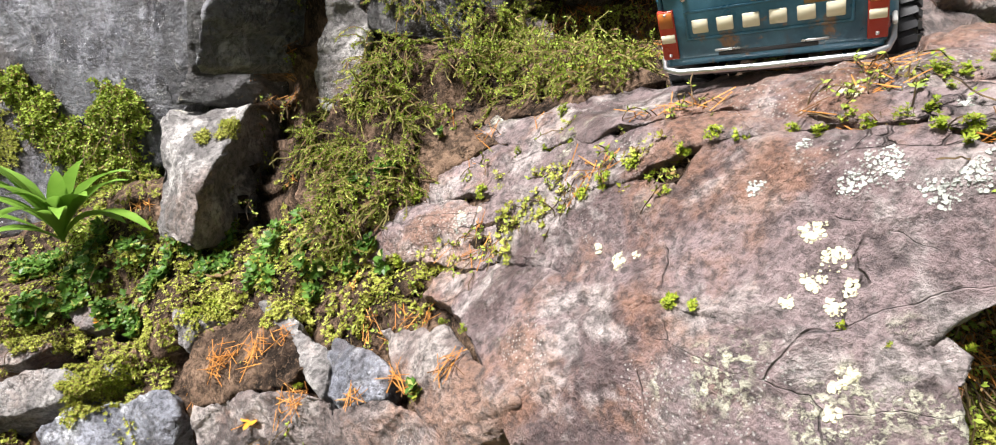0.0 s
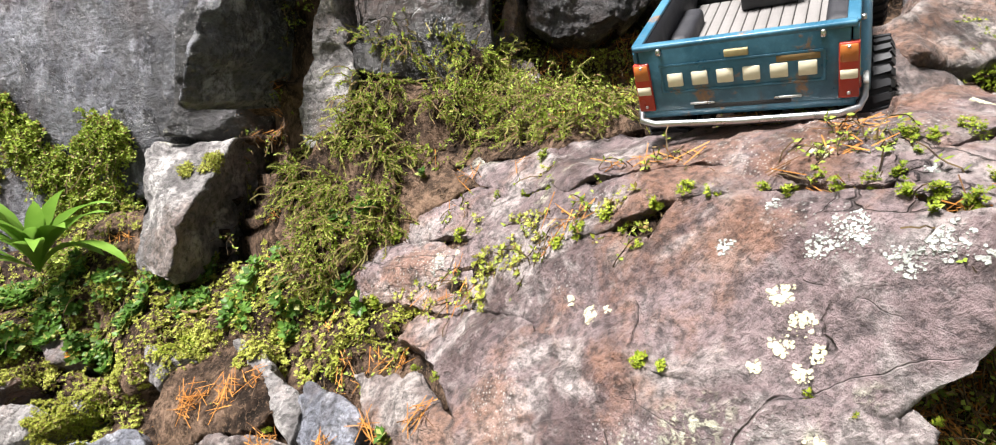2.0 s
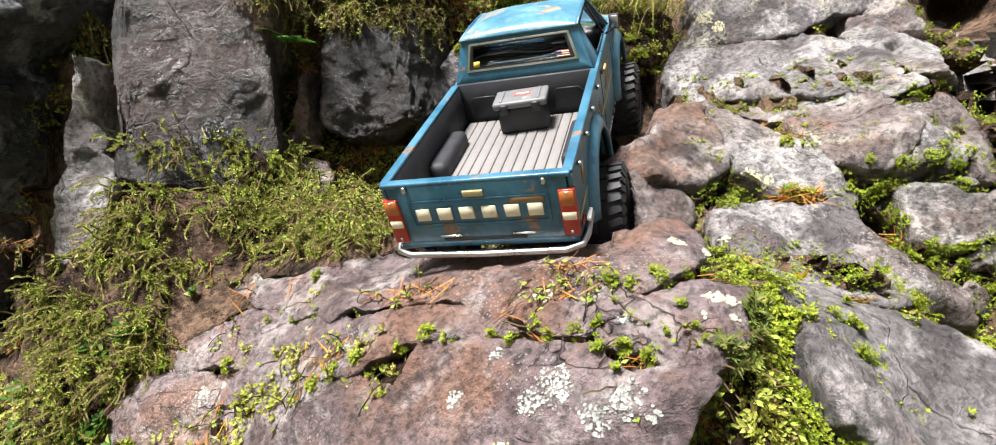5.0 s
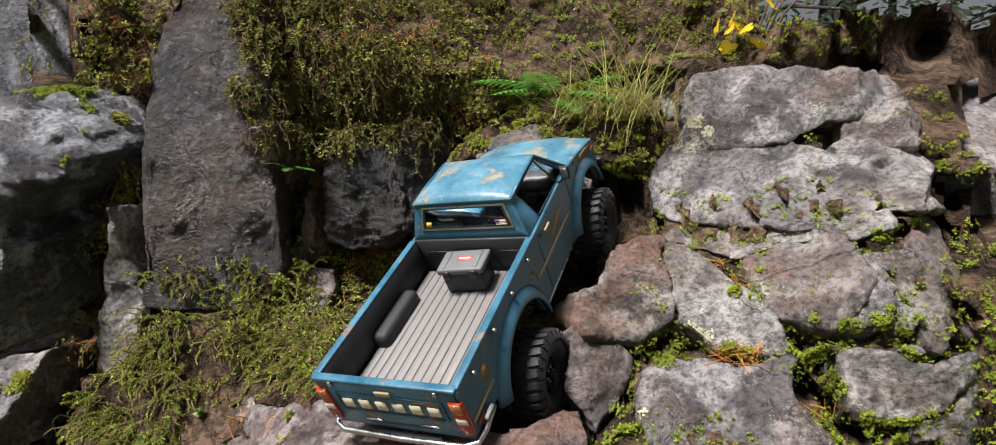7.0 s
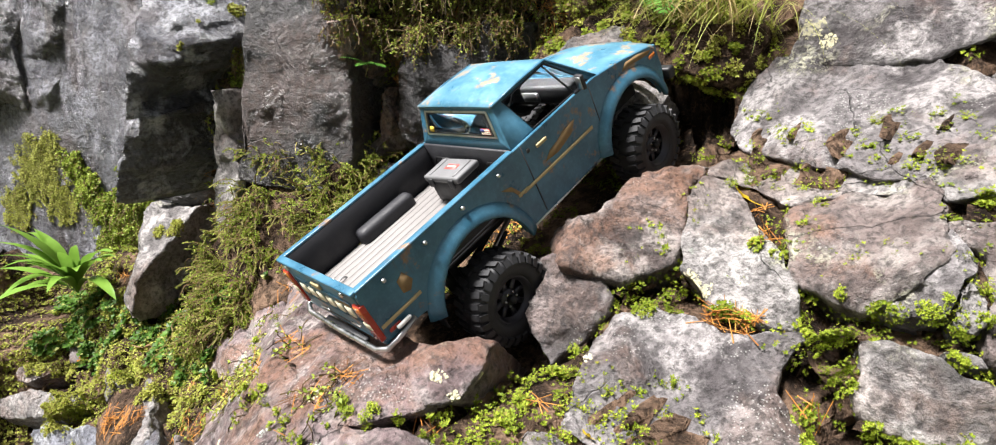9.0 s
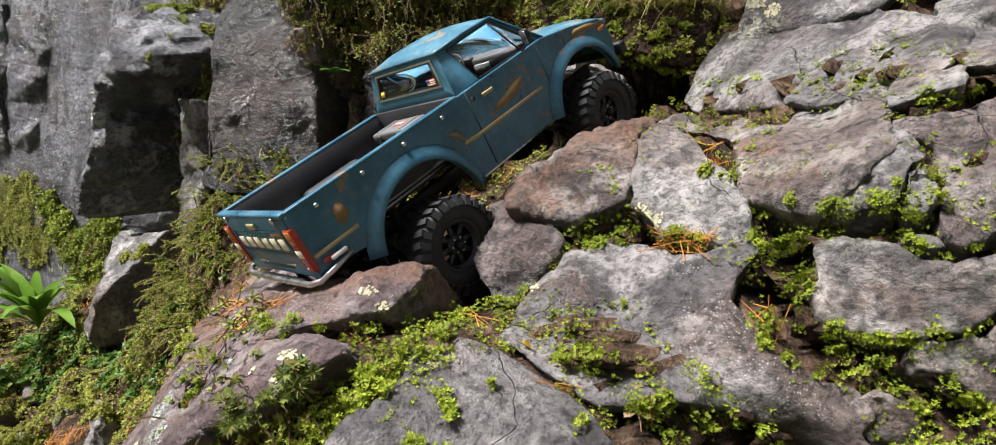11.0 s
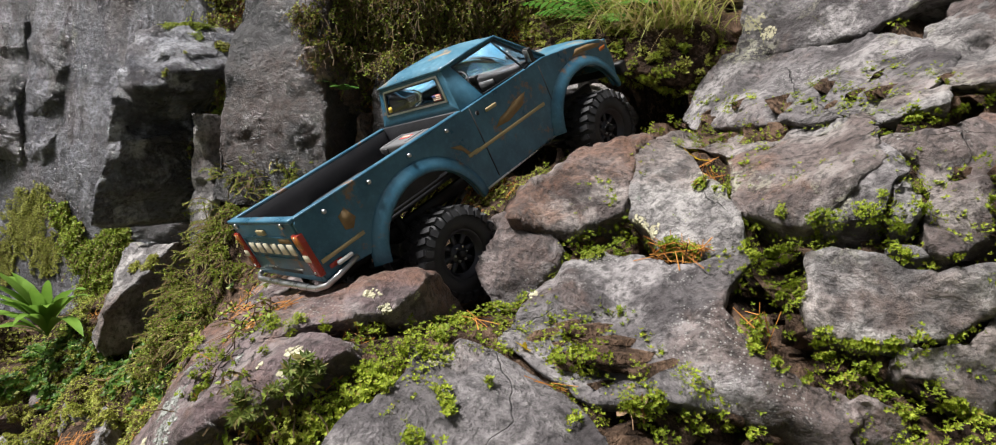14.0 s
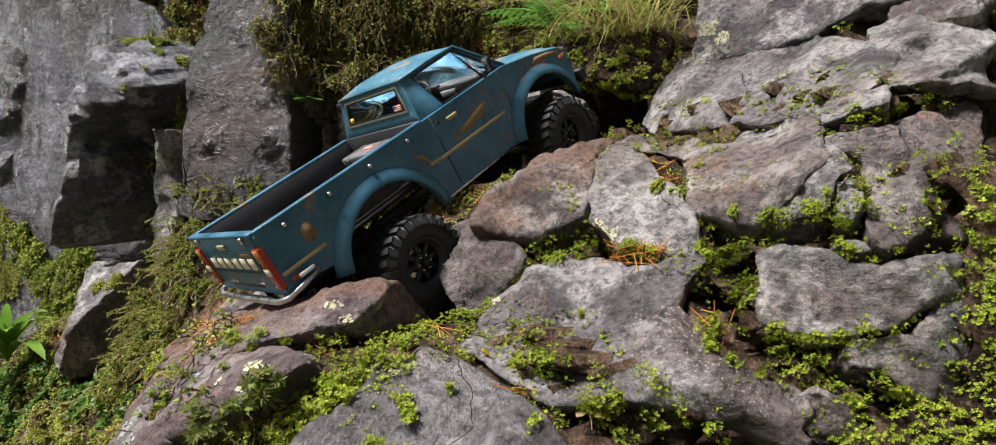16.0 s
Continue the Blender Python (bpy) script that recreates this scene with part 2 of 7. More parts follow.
def rock(name, corners, back, kind, wear=0.013, size=0.009, grow=1.05, worn=1, cuts=3):
    """A blocky stone: the hull of its front corners and of the same ones further back, worn and chipped."""
    rng = random.Random(len(SURFACES) * 7 + 3)
    pts = [Vector(c) for c in corners]
    CORNERS.extend(pts)
    mid = sum(pts, Vector()) / len(pts)
    pts = [mid + (p - mid) * grow for p in pts]
    push = Vector(back)
    bm = bmesh.new()
    for p in pts:
        bm.verts.new(p)
        bm.verts.new(mid + (p - mid) * 0.93 + push * rng.uniform(0.75, 1.0))
    hull = bmesh.ops.convex_hull(bm, input=bm.verts)
    bmesh.ops.delete(bm, geom=[v for v in set(hull["geom_interior"] + hull["geom_unused"]) if isinstance(v, bmesh.types.BMVert)], context="VERTS")
    # break off some of its corners
    span = max((p - mid).length for p in pts)
    for _ in range(cuts):
        p = rng.choice(pts)
        n = ((p - mid).normalized() + Vector((rng.uniform(-0.7, 0.7), rng.uniform(-0.7, 0.7), rng.uniform(-0.7, 0.7)))).normalized()
        far = max((x.co - mid).dot(n) for x in bm.verts)
        bmesh.ops.bisect_plane(bm, geom=bm.verts[:] + bm.edges[:] + bm.faces[:], plane_co=mid + n * (far - span * rng.uniform(0.06, 0.17)), plane_no=n, clear_outer=True)
        co = [x.co.copy() for x in bm.verts]
        bm.free()
        bm = bmesh.new()
        for x in co:
            bm.verts.new(x)
        hull = bmesh.ops.convex_hull(bm, input=bm.verts)
        bmesh.ops.delete(bm, geom=[v for v in set(hull["geom_interior"] + hull["geom_unused"]) if isinstance(v, bmesh.types.BMVert)], context="VERTS")
        bmesh.ops.remove_doubles(bm, verts=bm.verts, dist=0.002)
    longest = max(e.calc_length() for e in bm.edges)
    for share in (0.6, 0.4, 0.3):
        bmesh.ops.subdivide_edges(bm, edges=[e for e in bm.edges if e.calc_length() > share * longest], cuts=1)
        bmesh.ops.triangulate(bm, faces=bm.faces[:], ngon_method="EAR_CLIP")
    bmesh.ops.recalc_face_normals(bm, faces=bm.faces)
    bm.verts.index_update()
    v = np.array([x.co for x in bm.verts])
    f = np.array([[x.index for x in t.verts] for t in bm.faces])
    bm.free()
    reach = 0.3 * longest
    while reach > size and len(f) < 12000:
        v, f = quarter(v, f)
        reach *= 0.5
    v = relax(v, f, worn)
    nrm = normals(v, f)
    shift = Vector((rng.uniform(0, 9), rng.uniform(0, 9), rng.uniform(0, 9)))
    tilt = Vector((rng.uniform(-0.5, 0.5), rng.uniform(-0.4, 0.4), 1)).normalized()
    move = np.empty(len(v))
    for i, co in enumerate(v.tolist()):
        p = Vector(co) + shift
        low, middle, high = noise.noise(p * 9), noise.noise(p * 24), noise.noise(p * 70)
        chip = math.floor(noise.noise(p * 15 + tilt * 3) * 5) / 5      # chipped steps
        layer = (p.dot(tilt) * 55 + middle) % 1.0                     # layers of the stone
        crag = 1 - 2 * abs(noise.noise(p * 38))                        # small crags
        move[i] = 0.4 * low + 0.3 * middle + 0.75 * chip + 0.2 * (layer - 0.5) + 0.22 * high + 0.2 * crag
    v = clear_truck(v + nrm * (move * wear)[:, None])
    SURFACES.append((v, f))
    me = bpy.data.meshes.new(name)
    me.from_pydata((v - np.array(mid)).tolist(), [], f.tolist())
    me.shade_smooth()
    me.materials.append(ROCK[kind])
    ob = new(name, me)
    ob.location = mid
    return tagged(ob, LABELS[kind], "rock", "rocks of the hillside")


def field(p, scale, seed=0):
    """Smooth gradient noise at many points at once, about -1 to 1."""
    q = p * scale + seed * 7.31
    i = np.floor(q)
    f = q - i
    u = f * f * f * (f * (f * 6 - 15) + 10)
    i = i.astype(np.int64)
    total = np.zeros(len(p))
    for cx, cy, cz in itertools.product((0, 1), repeat=3):
        h = ((i[:, 0] + cx) * 374761393 + (i[:, 1] + cy) * 668265263 + (i[:, 2] + cz) * 1274126177) & 0xFFFFFFFF
        h = ((h ^ (h >> 13)) * 1103515245) & 0xFFFFFFFF
        h = h ^ (h >> 16)
        g = np.stack([(h & 1023) / 511.5 - 1, ((h >> 10) & 1023) / 511.5 - 1, ((h >> 20) & 1023) / 511.5 - 1], 1)
        w = (u[:, 0] if cx else 1 - u[:, 0]) * (u[:, 1] if cy else 1 - u[:, 1]) * (u[:, 2] if cz else 1 - u[:, 2])
        total += w * ((f - np.array((cx, cy, cz))) * g).sum(1)
    return total * 1.15


def weathered(v, f, wear, seed):
    """Chips, layers and crags on a stone's skin."""
    nrm = normals(v, f)
    tilt = np.array((0.35, -0.25, 1.0)) / 1.1
    a, b, c, e = field(v, 8, seed), field(v, 21, seed + 1), field(v, 52, seed + 2), field(v, 125, seed + 3)
    step = np.floor((field(v, 12, seed + 4) + 0.5 * field(v, 27, seed + 5)) * 4.5) / 4.5
    layer = (v @ tilt * 60 + 1.3 * b) % 1.0 - 0.5
    crag = 1 - 2 * np.abs(field(v, 33, seed + 6))
    pit = np.maximum(0, field(v, 75, seed + 7) - 0.25)
    move = 0.45 * a + 0.35 * b + 0.25 * c + 0.16 * e + 0.7 * step + 0.22 * layer + 0.25 * crag - 0.7 * pit
    return v + nrm * (move * wear)[:, None]


def stone(name, kind, outline, inner, back, wear=0.007, size=0.0045, facet=0.045, grow=1.05):
    """A fractured stone: a faceted face within its broken outline, and the body behind it."""
    seed = len(SURFACES) + 1
    rng = random.Random(seed * 13)
    ring = [Vector(p) for p in outline]
    CORNERS.extend(ring)
    mid = sum(ring, Vector()) / len(ring)
    span = max((p - mid).length for p in ring)
    toward = (Vector((0.35, -0.05, 0.8)) - mid).normalized()
    ring = [mid + (p - mid) * grow for p in ring]
    ax = toward.cross(Vector((0, 0, 1))).normalized()
    ay = ax.cross(toward)
    flat = lambda p: Vector(((p - mid).dot(ax), (p - mid).dot(ay)))
    rough = []
    for p, q in zip(ring, ring[1:] + ring[:1]):      # broken edges
        rough.append(p)
        n = min(3, int((q - p).length / 0.016))
        for k in range(n):
            at = p.lerp(q, (k + 1) / (n + 1))
            side = (q - p).cross(toward).normalized()
            rough.append(at + side * rng.uniform(-0.07, 0.07) * (q - p).length + toward * rng.uniform(-0.03, 0.03) * (q - p).length)
    ring = rough
    known = ring + [Vector(p) for p in inner]
    flats = np.array([flat(p) for p in known])
    depth = np.array([(p - mid).dot(toward) for p in known])
    edge = flats[:len(ring)]

    def inside(x, y):
        c = False
        for (x0, y0), (x1, y1) in zip(edge, np.roll(edge, -1, axis=0)):
            if (y0 > y) != (y1 > y) and x < (x1 - x0) * (y - y0) / (y1 - y0) + x0:
                c = not c
        return c

    gap, spots = max(0.017, span * 0.24), list(known)
    lo, hi = edge.min(0), edge.max(0)
    for _ in range(400):
        x, y = rng.uniform(lo[0], hi[0]), rng.uniform(lo[1], hi[1])
        d = np.hypot(flats[:, 0] - x, flats[:, 1] - y)
        if d.min() < gap * 0.6 or not inside(x, y):
            continue
        w = 1 / (d + 0.004) ** 3
        z = (w * depth).sum() / w.sum() + span * (rng.uniform(-facet, facet) + facet * 0.6)
        spots.append(mid + ax * x + ay * y + toward * z)
        flats, depth = np.vstack([flats, (x, y)]), np.append(depth, z)
    n = len(ring)
    co, _, tri, origin, _, _ = delaunay_2d_cdt([Vector(p) for p in flats], [], [list(range(n))], 1, 1e-6)
    v = [spots[o[0]] if o else mid + ax * p.x + ay * p.y for p, o in zip(co, origin)]
    where = {o[0]: k for k, o in enumerate(origin) if o}
    where.update({q: k for k, o in enumerate(origin) for q in o})
    loop = [where[k] for k in range(n)]
    bm = bmesh.new()
    top = [bm.verts.new(p) for p in v]
    push = Vector(back)
    rings = [[top[k] for k in loop]]
    for share, wide in ((0.3, 1.0), (1.0, 0.88)):
        rings.append([bm.verts.new(mid + (v[k] - mid) * wide + push * share * rng.uniform(0.85, 1.0)) for k in loop])
    for t in tri:
        if len(set(t)) == 3:
            bm.faces.new([top[k] for k in t])
    for a, b in zip(rings, rings[1:]):
        for k in range(n):
            j = (k + 1) % n
            if a[k] != a[j]:
                try:
                    bm.faces.new((a[k], a[j], b[j], b[k]))
                except ValueError:
                    pass
    bmesh.ops.triangulate(bm, faces=bm.faces[:])
    bmesh.ops.recalc_face_normals(bm, faces=bm.faces)
    longest = max(e.calc_length() for e in bm.edges)
    for share in (0.6, 0.4, 0.3):
        bmesh.ops.subdivide_edges(bm, edges=[e for e in bm.edges if e.calc_length() > share * longest], cuts=1)
        bmesh.ops.triangulate(bm, faces=bm.faces[:], ngon_method="EAR_CLIP")
    bmesh.ops.recalc_face_normals(bm, faces=bm.faces)
    bm.normal_update()
    if sum(f.normal.dot(toward) * f.calc_area() for f in bm.faces) < 0:
        bmesh.ops.reverse_faces(bm, faces=bm.faces)
    bm.verts.index_update()
    v = np.array([x.co for x in bm.verts])
    f = np.array([[x.index for x in t.verts] for t in bm.faces])
    bm.free()
    reach = 0.3 * longest
    while reach > size and len(f) < 9000:
        v, f = quarter(v, f)
        reach *= 0.5
    v = relax(v, f, 1, 0.3)
    v = clear_truck(weathered(v, f, wear, seed))
    SURFACES.append((v, f))
    me = bpy.data.meshes.new(name)
    me.from_pydata((v - np.array(mid)).tolist(), [], f.tolist())
    me.shade_smooth()
    me.materials.append(ROCK[kind] if kind in ROCK else SOIL)
    ob = new(name, me)
    ob.location = mid
    if kind == "soil":
        tagged(ob, "bank of brown soil and roots among the rocks", "soil", kind="structure")
        return v, f
    return tagged(ob, LABELS[kind], "rock", "rocks of the hillside")


dark, grey, pale, brown = "dark", "grey", "pale", "brown"

# ---- rocks ----
rock("cliff_slab", [(-1.8, 1.16, 1.6), (-0.4, 1.12, 1.6), (-0.42, 1.09, 1), (-0.5, 1.07, 0.7), (-0.6, 1.065, 0.5), (-1.8, 1.12, 0.3), (-0.9, 1.06, 0.36)], (0, 0.3, 0), "face", wear=0.005, cuts=0)
rock("cliff_block", [(-0.545, 0.974, 0.54), (-0.523, 0.986, 0.567), (-0.396, 0.969, 0.584), (-0.422, 0.839, 0.474), (-0.436, 0.826, 0.392), (-0.516, 0.89, 0.402), (-0.426, 1.076, 0.559), (-0.425, 0.956, 0.435), (-0.436, 0.901, 0.38)], (0.03, 0.14, -0.02), pale)
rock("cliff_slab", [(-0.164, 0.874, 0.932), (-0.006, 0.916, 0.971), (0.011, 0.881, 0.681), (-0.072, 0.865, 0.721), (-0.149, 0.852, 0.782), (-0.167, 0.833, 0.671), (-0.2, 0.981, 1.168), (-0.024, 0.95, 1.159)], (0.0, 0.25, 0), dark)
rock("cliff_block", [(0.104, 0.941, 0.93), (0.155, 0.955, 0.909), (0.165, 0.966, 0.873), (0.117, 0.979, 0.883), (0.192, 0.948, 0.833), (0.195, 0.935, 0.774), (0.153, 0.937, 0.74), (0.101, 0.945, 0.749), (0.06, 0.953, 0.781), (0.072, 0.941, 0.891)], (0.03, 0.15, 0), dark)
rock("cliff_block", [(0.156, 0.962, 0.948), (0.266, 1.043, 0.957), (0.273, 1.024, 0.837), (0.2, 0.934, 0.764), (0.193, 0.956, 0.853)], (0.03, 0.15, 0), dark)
rock("boulder", [(0.262, 1.002, 0.879), (0.318, 1.049, 0.926), (0.412, 1.097, 0.965), (0.437, 1.171, 1.005), (0.52, 1.06, 0.999), (0.555, 0.975, 0.946), (0.437, 1.028, 0.878), (0.287, 1.006, 0.836)], (0.0, 0.15, -0.1), grey)
rock("boulder", [(0.586, 1.217, 1.04), (0.674, 1.18, 1.077), (0.797, 1.106, 1.072), (0.86, 1.011, 1.053), (0.739, 1.024, 0.957)], (0.03, 0.16, -0.12), grey)
rock("boulder", [(0.894, 0.885, 1.013), (0.96, 0.82, 0.997), (0.963, 0.782, 0.938), (0.908, 0.718, 0.904), (0.865, 0.798, 0.917)], (0.03, 0.16, -0.12), brown)
rock("rock_slope", [(1.334, 1.581, 1.146), (1.538, 1.687, 1.234), (1.672, 1.666, 1.258), (1.98, 1.646, 1.243), (1.189, 0.777, 0.823), (1.01, 0.77, 0.835), (1.082, 0.966, 0.895), (1.267, 1.391, 1.003)], (0.1, 0.25, -0.15), pale)
stone('boulder', 'grey', [(0.619, 0.911, 0.881), (0.642, 0.91, 0.91), (0.68, 0.896, 0.917), (0.74, 0.866, 0.918), (0.792, 0.865, 0.939), (0.785, 0.832, 0.919), (0.825, 0.775, 0.892), (0.844, 0.741, 0.875), (0.805, 0.655, 0.831), (0.78, 0.643, 0.814), (0.755, 0.656, 0.805), (0.732, 0.671, 0.804), (0.68, 0.714, 0.801), (0.643, 0.757, 0.804), (0.608, 0.797, 0.802), (0.593, 0.841, 0.818), (0.603, 0.885, 0.845)], [(0.68, 0.859, 0.872), (0.723, 0.789, 0.852), (0.77, 0.725, 0.843)], (0.05, 0.2, -0.06))
stone('rock_ledge', 'pale', [(0.552, 0.729, 0.787), (0.625, 0.767, 0.79), (0.707, 0.721, 0.802), (0.745, 0.684, 0.811), (0.767, 0.663, 0.814), (0.809, 0.645, 0.824), (0.801, 0.618, 0.807), (0.776, 0.616, 0.799), (0.754, 0.626, 0.792), (0.753, 0.661, 0.806), (0.73, 0.656, 0.79), (0.697, 0.684, 0.782), (0.646, 0.677, 0.764), (0.622, 0.701, 0.769), (0.591, 0.716, 0.777), (0.566, 0.706, 0.781)], [], (0.03, 0.14, -0.05))
stone('boulder', 'brown', [(0.405, 0.676, 0.708), (0.442, 0.644, 0.737), (0.471, 0.672, 0.762), (0.494, 0.717, 0.775), (0.533, 0.721, 0.783), (0.551, 0.717, 0.782), (0.538, 0.684, 0.767), (0.538, 0.656, 0.747), (0.537, 0.634, 0.723), (0.531, 0.621, 0.704), (0.512, 0.614, 0.694), (0.486, 0.609, 0.686), (0.458, 0.612, 0.688), (0.424, 0.596, 0.695)], [(0.462, 0.64, 0.735), (0.502, 0.661, 0.751), (0.53, 0.686, 0.767)], (0.03, 0.16, -0.12))
stone('boulder', 'grey', [(0.378, 0.6, 0.686), (0.412, 0.615, 0.696), (0.458, 0.62, 0.686), (0.475, 0.605, 0.661), (0.467, 0.59, 0.64), (0.427, 0.565, 0.598), (0.412, 0.57, 0.621), (0.389, 0.58, 0.651)], [(0.426, 0.58, 0.653)], (0.03, 0.16, -0.12))
stone('boulder', 'pale', [(0.557, 0.703, 0.779), (0.585, 0.701, 0.775), (0.595, 0.684, 0.762), (0.601, 0.663, 0.752), (0.609, 0.639, 0.744), (0.624, 0.617, 0.735), (0.63, 0.598, 0.72), (0.64, 0.589, 0.711), (0.643, 0.576, 0.694), (0.646, 0.565, 0.677), (0.628, 0.571, 0.673), (0.603, 0.58, 0.674), (0.577, 0.59, 0.676), (0.567, 0.605, 0.688), (0.546, 0.618, 0.703), (0.543, 0.639, 0.732), (0.543, 0.669, 0.76)], [(0.595, 0.616, 0.718), (0.601, 0.6, 0.699)], (0.03, 0.16, -0.12))
stone('boulder', 'brown', [(0.637, 0.649, 0.756), (0.647, 0.669, 0.762), (0.696, 0.677, 0.779), (0.729, 0.651, 0.787), (0.752, 0.658, 0.804), (0.752, 0.636, 0.795), (0.749, 0.604, 0.778), (0.746, 0.574, 0.761), (0.724, 0.555, 0.74), (0.707, 0.558, 0.718), (0.692, 0.56, 0.705), (0.676, 0.57, 0.706), (0.658, 0.58, 0.712), (0.644, 0.588, 0.713), (0.639, 0.595, 0.722), (0.637, 0.618, 0.739)], [(0.681, 0.606, 0.751), (0.717, 0.588, 0.758)], (0.03, 0.16, -0.12))
stone('boulder', 'grey', [(0.752, 0.591, 0.772), (0.759, 0.575, 0.764), (0.769, 0.569, 0.751), (0.747, 0.538, 0.739), (0.743, 0.534, 0.718), (0.732, 0.539, 0.71), (0.709, 0.552, 0.707), (0.701, 0.558, 0.709), (0.718, 0.557, 0.728), (0.732, 0.563, 0.747)], [], (0.03, 0.16, -0.12))
stone('stone', 'pale', [(0.749, 0.536, 0.737), (0.768, 0.565, 0.743), (0.771, 0.556, 0.733), (0.762, 0.524, 0.719), (0.757, 0.524, 0.71), (0.749, 0.529, 0.709), (0.745, 0.534, 0.722)], [], (0.02, 0.08, -0.06))
stone('boulder', 'brown', [(0.756, 0.598, 0.776), (0.774, 0.59, 0.779), (0.8, 0.588, 0.786), (0.851, 0.654, 0.802), (0.896, 0.674, 0.815), (0.837, 0.527, 0.697), (0.812, 0.532, 0.701), (0.777, 0.508, 0.692), (0.765, 0.517, 0.697), (0.764, 0.521, 0.71), (0.781, 0.561, 0.733), (0.778, 0.574, 0.754), (0.764, 0.574, 0.764)], [(0.808, 0.581, 0.744)], (0.03, 0.16, -0.12))
stone('boulder', 'grey', [(0.492, 0.58, 0.649), (0.521, 0.592, 0.663), (0.549, 0.582, 0.661), (0.573, 0.571, 0.66), (0.585, 0.562, 0.657), (0.622, 0.559, 0.662), (0.653, 0.558, 0.669), (0.643, 0.554, 0.659), (0.629, 0.534, 0.645), (0.624, 0.514, 0.633), (0.636, 0.506, 0.62), (0.652, 0.483, 0.608), (0.675, 0.484, 0.596), (0.706, 0.492, 0.582), (0.717, 0.483, 0.573), (0.707, 0.473, 0.562), (0.715, 0.474, 0.544), (0.677, 0.481, 0.543), (0.654, 0.474, 0.557), (0.622, 0.474, 0.566), (0.599, 0.435, 0.583), (0.566, 0.411, 0.587), (0.545, 0.405, 0.587), (0.51, 0.425, 0.594), (0.487, 0.439, 0.602), (0.467, 0.446, 0.609), (0.466, 0.479, 0.616), (0.47, 0.53, 0.628), (0.482, 0.569, 0.634)], [(0.504, 0.507, 0.61), (0.545, 0.524, 0.617), (0.563, 0.502, 0.609), (0.589, 0.478, 0.6), (0.613, 0.473, 0.585), (0.586, 0.528, 0.638)], (0.03, 0.16, -0.12))
stone('boulder', 'pale', [(0.692, 0.546, 0.68), (0.707, 0.541, 0.684), (0.721, 0.533, 0.683), (0.741, 0.525, 0.682), (0.753, 0.518, 0.674), (0.771, 0.51, 0.673), (0.805, 0.513, 0.68), (0.823, 0.519, 0.681), (0.824, 0.517, 0.654), (0.806, 0.511, 0.65), (0.79, 0.505, 0.641), (0.778, 0.5, 0.631), (0.754, 0.499, 0.626), (0.728, 0.505, 0.623), (0.709, 0.513, 0.625), (0.696, 0.52, 0.63), (0.686, 0.53, 0.645), (0.693, 0.531, 0.653), (0.692, 0.537, 0.665)], [(0.742, 0.516, 0.657)], (0.03, 0.16, -0.12))
stone('boulder', 'pale', [(0.746, 0.496, 0.618), (0.765, 0.496, 0.622), (0.791, 0.504, 0.627), (0.807, 0.51, 0.643), (0.829, 0.518, 0.651), (0.84, 0.516, 0.582), (0.809, 0.506, 0.575), (0.793, 0.501, 0.581), (0.771, 0.496, 0.599), (0.749, 0.489, 0.603), (0.742, 0.493, 0.61)], [(0.796, 0.504, 0.604)], (0.03, 0.16, -0.12))
stone('stone', 'pale', [(0.741, 0.528, 0.689), (0.75, 0.525, 0.693), (0.763, 0.519, 0.692), (0.768, 0.515, 0.685), (0.757, 0.518, 0.681), (0.743, 0.525, 0.685)], [], (0.02, 0.06, -0.05))
stone('stone', 'grey', [(0.714, 0.486, 0.576), (0.725, 0.485, 0.583), (0.746, 0.486, 0.576), (0.755, 0.488, 0.558), (0.751, 0.485, 0.544), (0.725, 0.477, 0.544), (0.716, 0.475, 0.557)], [], (0.02, 0.08, -0.06))
stone('boulder', 'grey', [(0.412, 0.386, 0.612), (0.432, 0.395, 0.609), (0.439, 0.416, 0.614), (0.451, 0.424, 0.61), (0.473, 0.418, 0.602), (0.499, 0.411, 0.593), (0.519, 0.405, 0.588), (0.535, 0.392, 0.584), (0.55, 0.369, 0.577), (0.562, 0.356, 0.57), (0.57, 0.33, 0.556), (0.57, 0.31, 0.532), (0.497, 0.295, 0.519), (0.423, 0.29, 0.52), (0.395, 0.295, 0.549), (0.394, 0.316, 0.569), (0.398, 0.332, 0.58), (0.408, 0.346, 0.586), (0.42, 0.359, 0.592), (0.418, 0.378, 0.603)], [(0.44, 0.378, 0.597), (0.456, 0.36, 0.583), (0.482, 0.374, 0.586), (0.51, 0.368, 0.579)], (0.03, 0.16, -0.12))
stone('slab', 'slab', [(0.013, 0.699, 0.547), (-0.037, 0.771, 0.557), (0.024, 0.732, 0.577), (0.089, 0.677, 0.591), (0.13, 0.675, 0.605), (0.16, 0.632, 0.61), (0.197, 0.573, 0.613), (0.233, 0.516, 0.623), (0.308, 0.482, 0.636), (0.33, 0.466, 0.645), (0.379, 0.487, 0.649), (0.38, 0.451, 0.641), (0.373, 0.429, 0.629), (0.338, 0.396, 0.622), (0.315, 0.385, 0.618), (0.293, 0.391, 0.609), (0.279, 0.377, 0.599), (0.268, 0.378, 0.595), (0.254, 0.375, 0.587), (0.234, 0.395, 0.585), (0.227, 0.417, 0.589), (0.212, 0.434, 0.586), (0.2, 0.464, 0.591), (0.164, 0.497, 0.588), (0.123, 0.519, 0.576), (0.065, 0.613, 0.551), (0.024, 0.665, 0.537)], [(0.126, 0.588, 0.589), (0.205, 0.492, 0.603), (0.261, 0.431, 0.616)], (0.03, 0.16, -0.12))
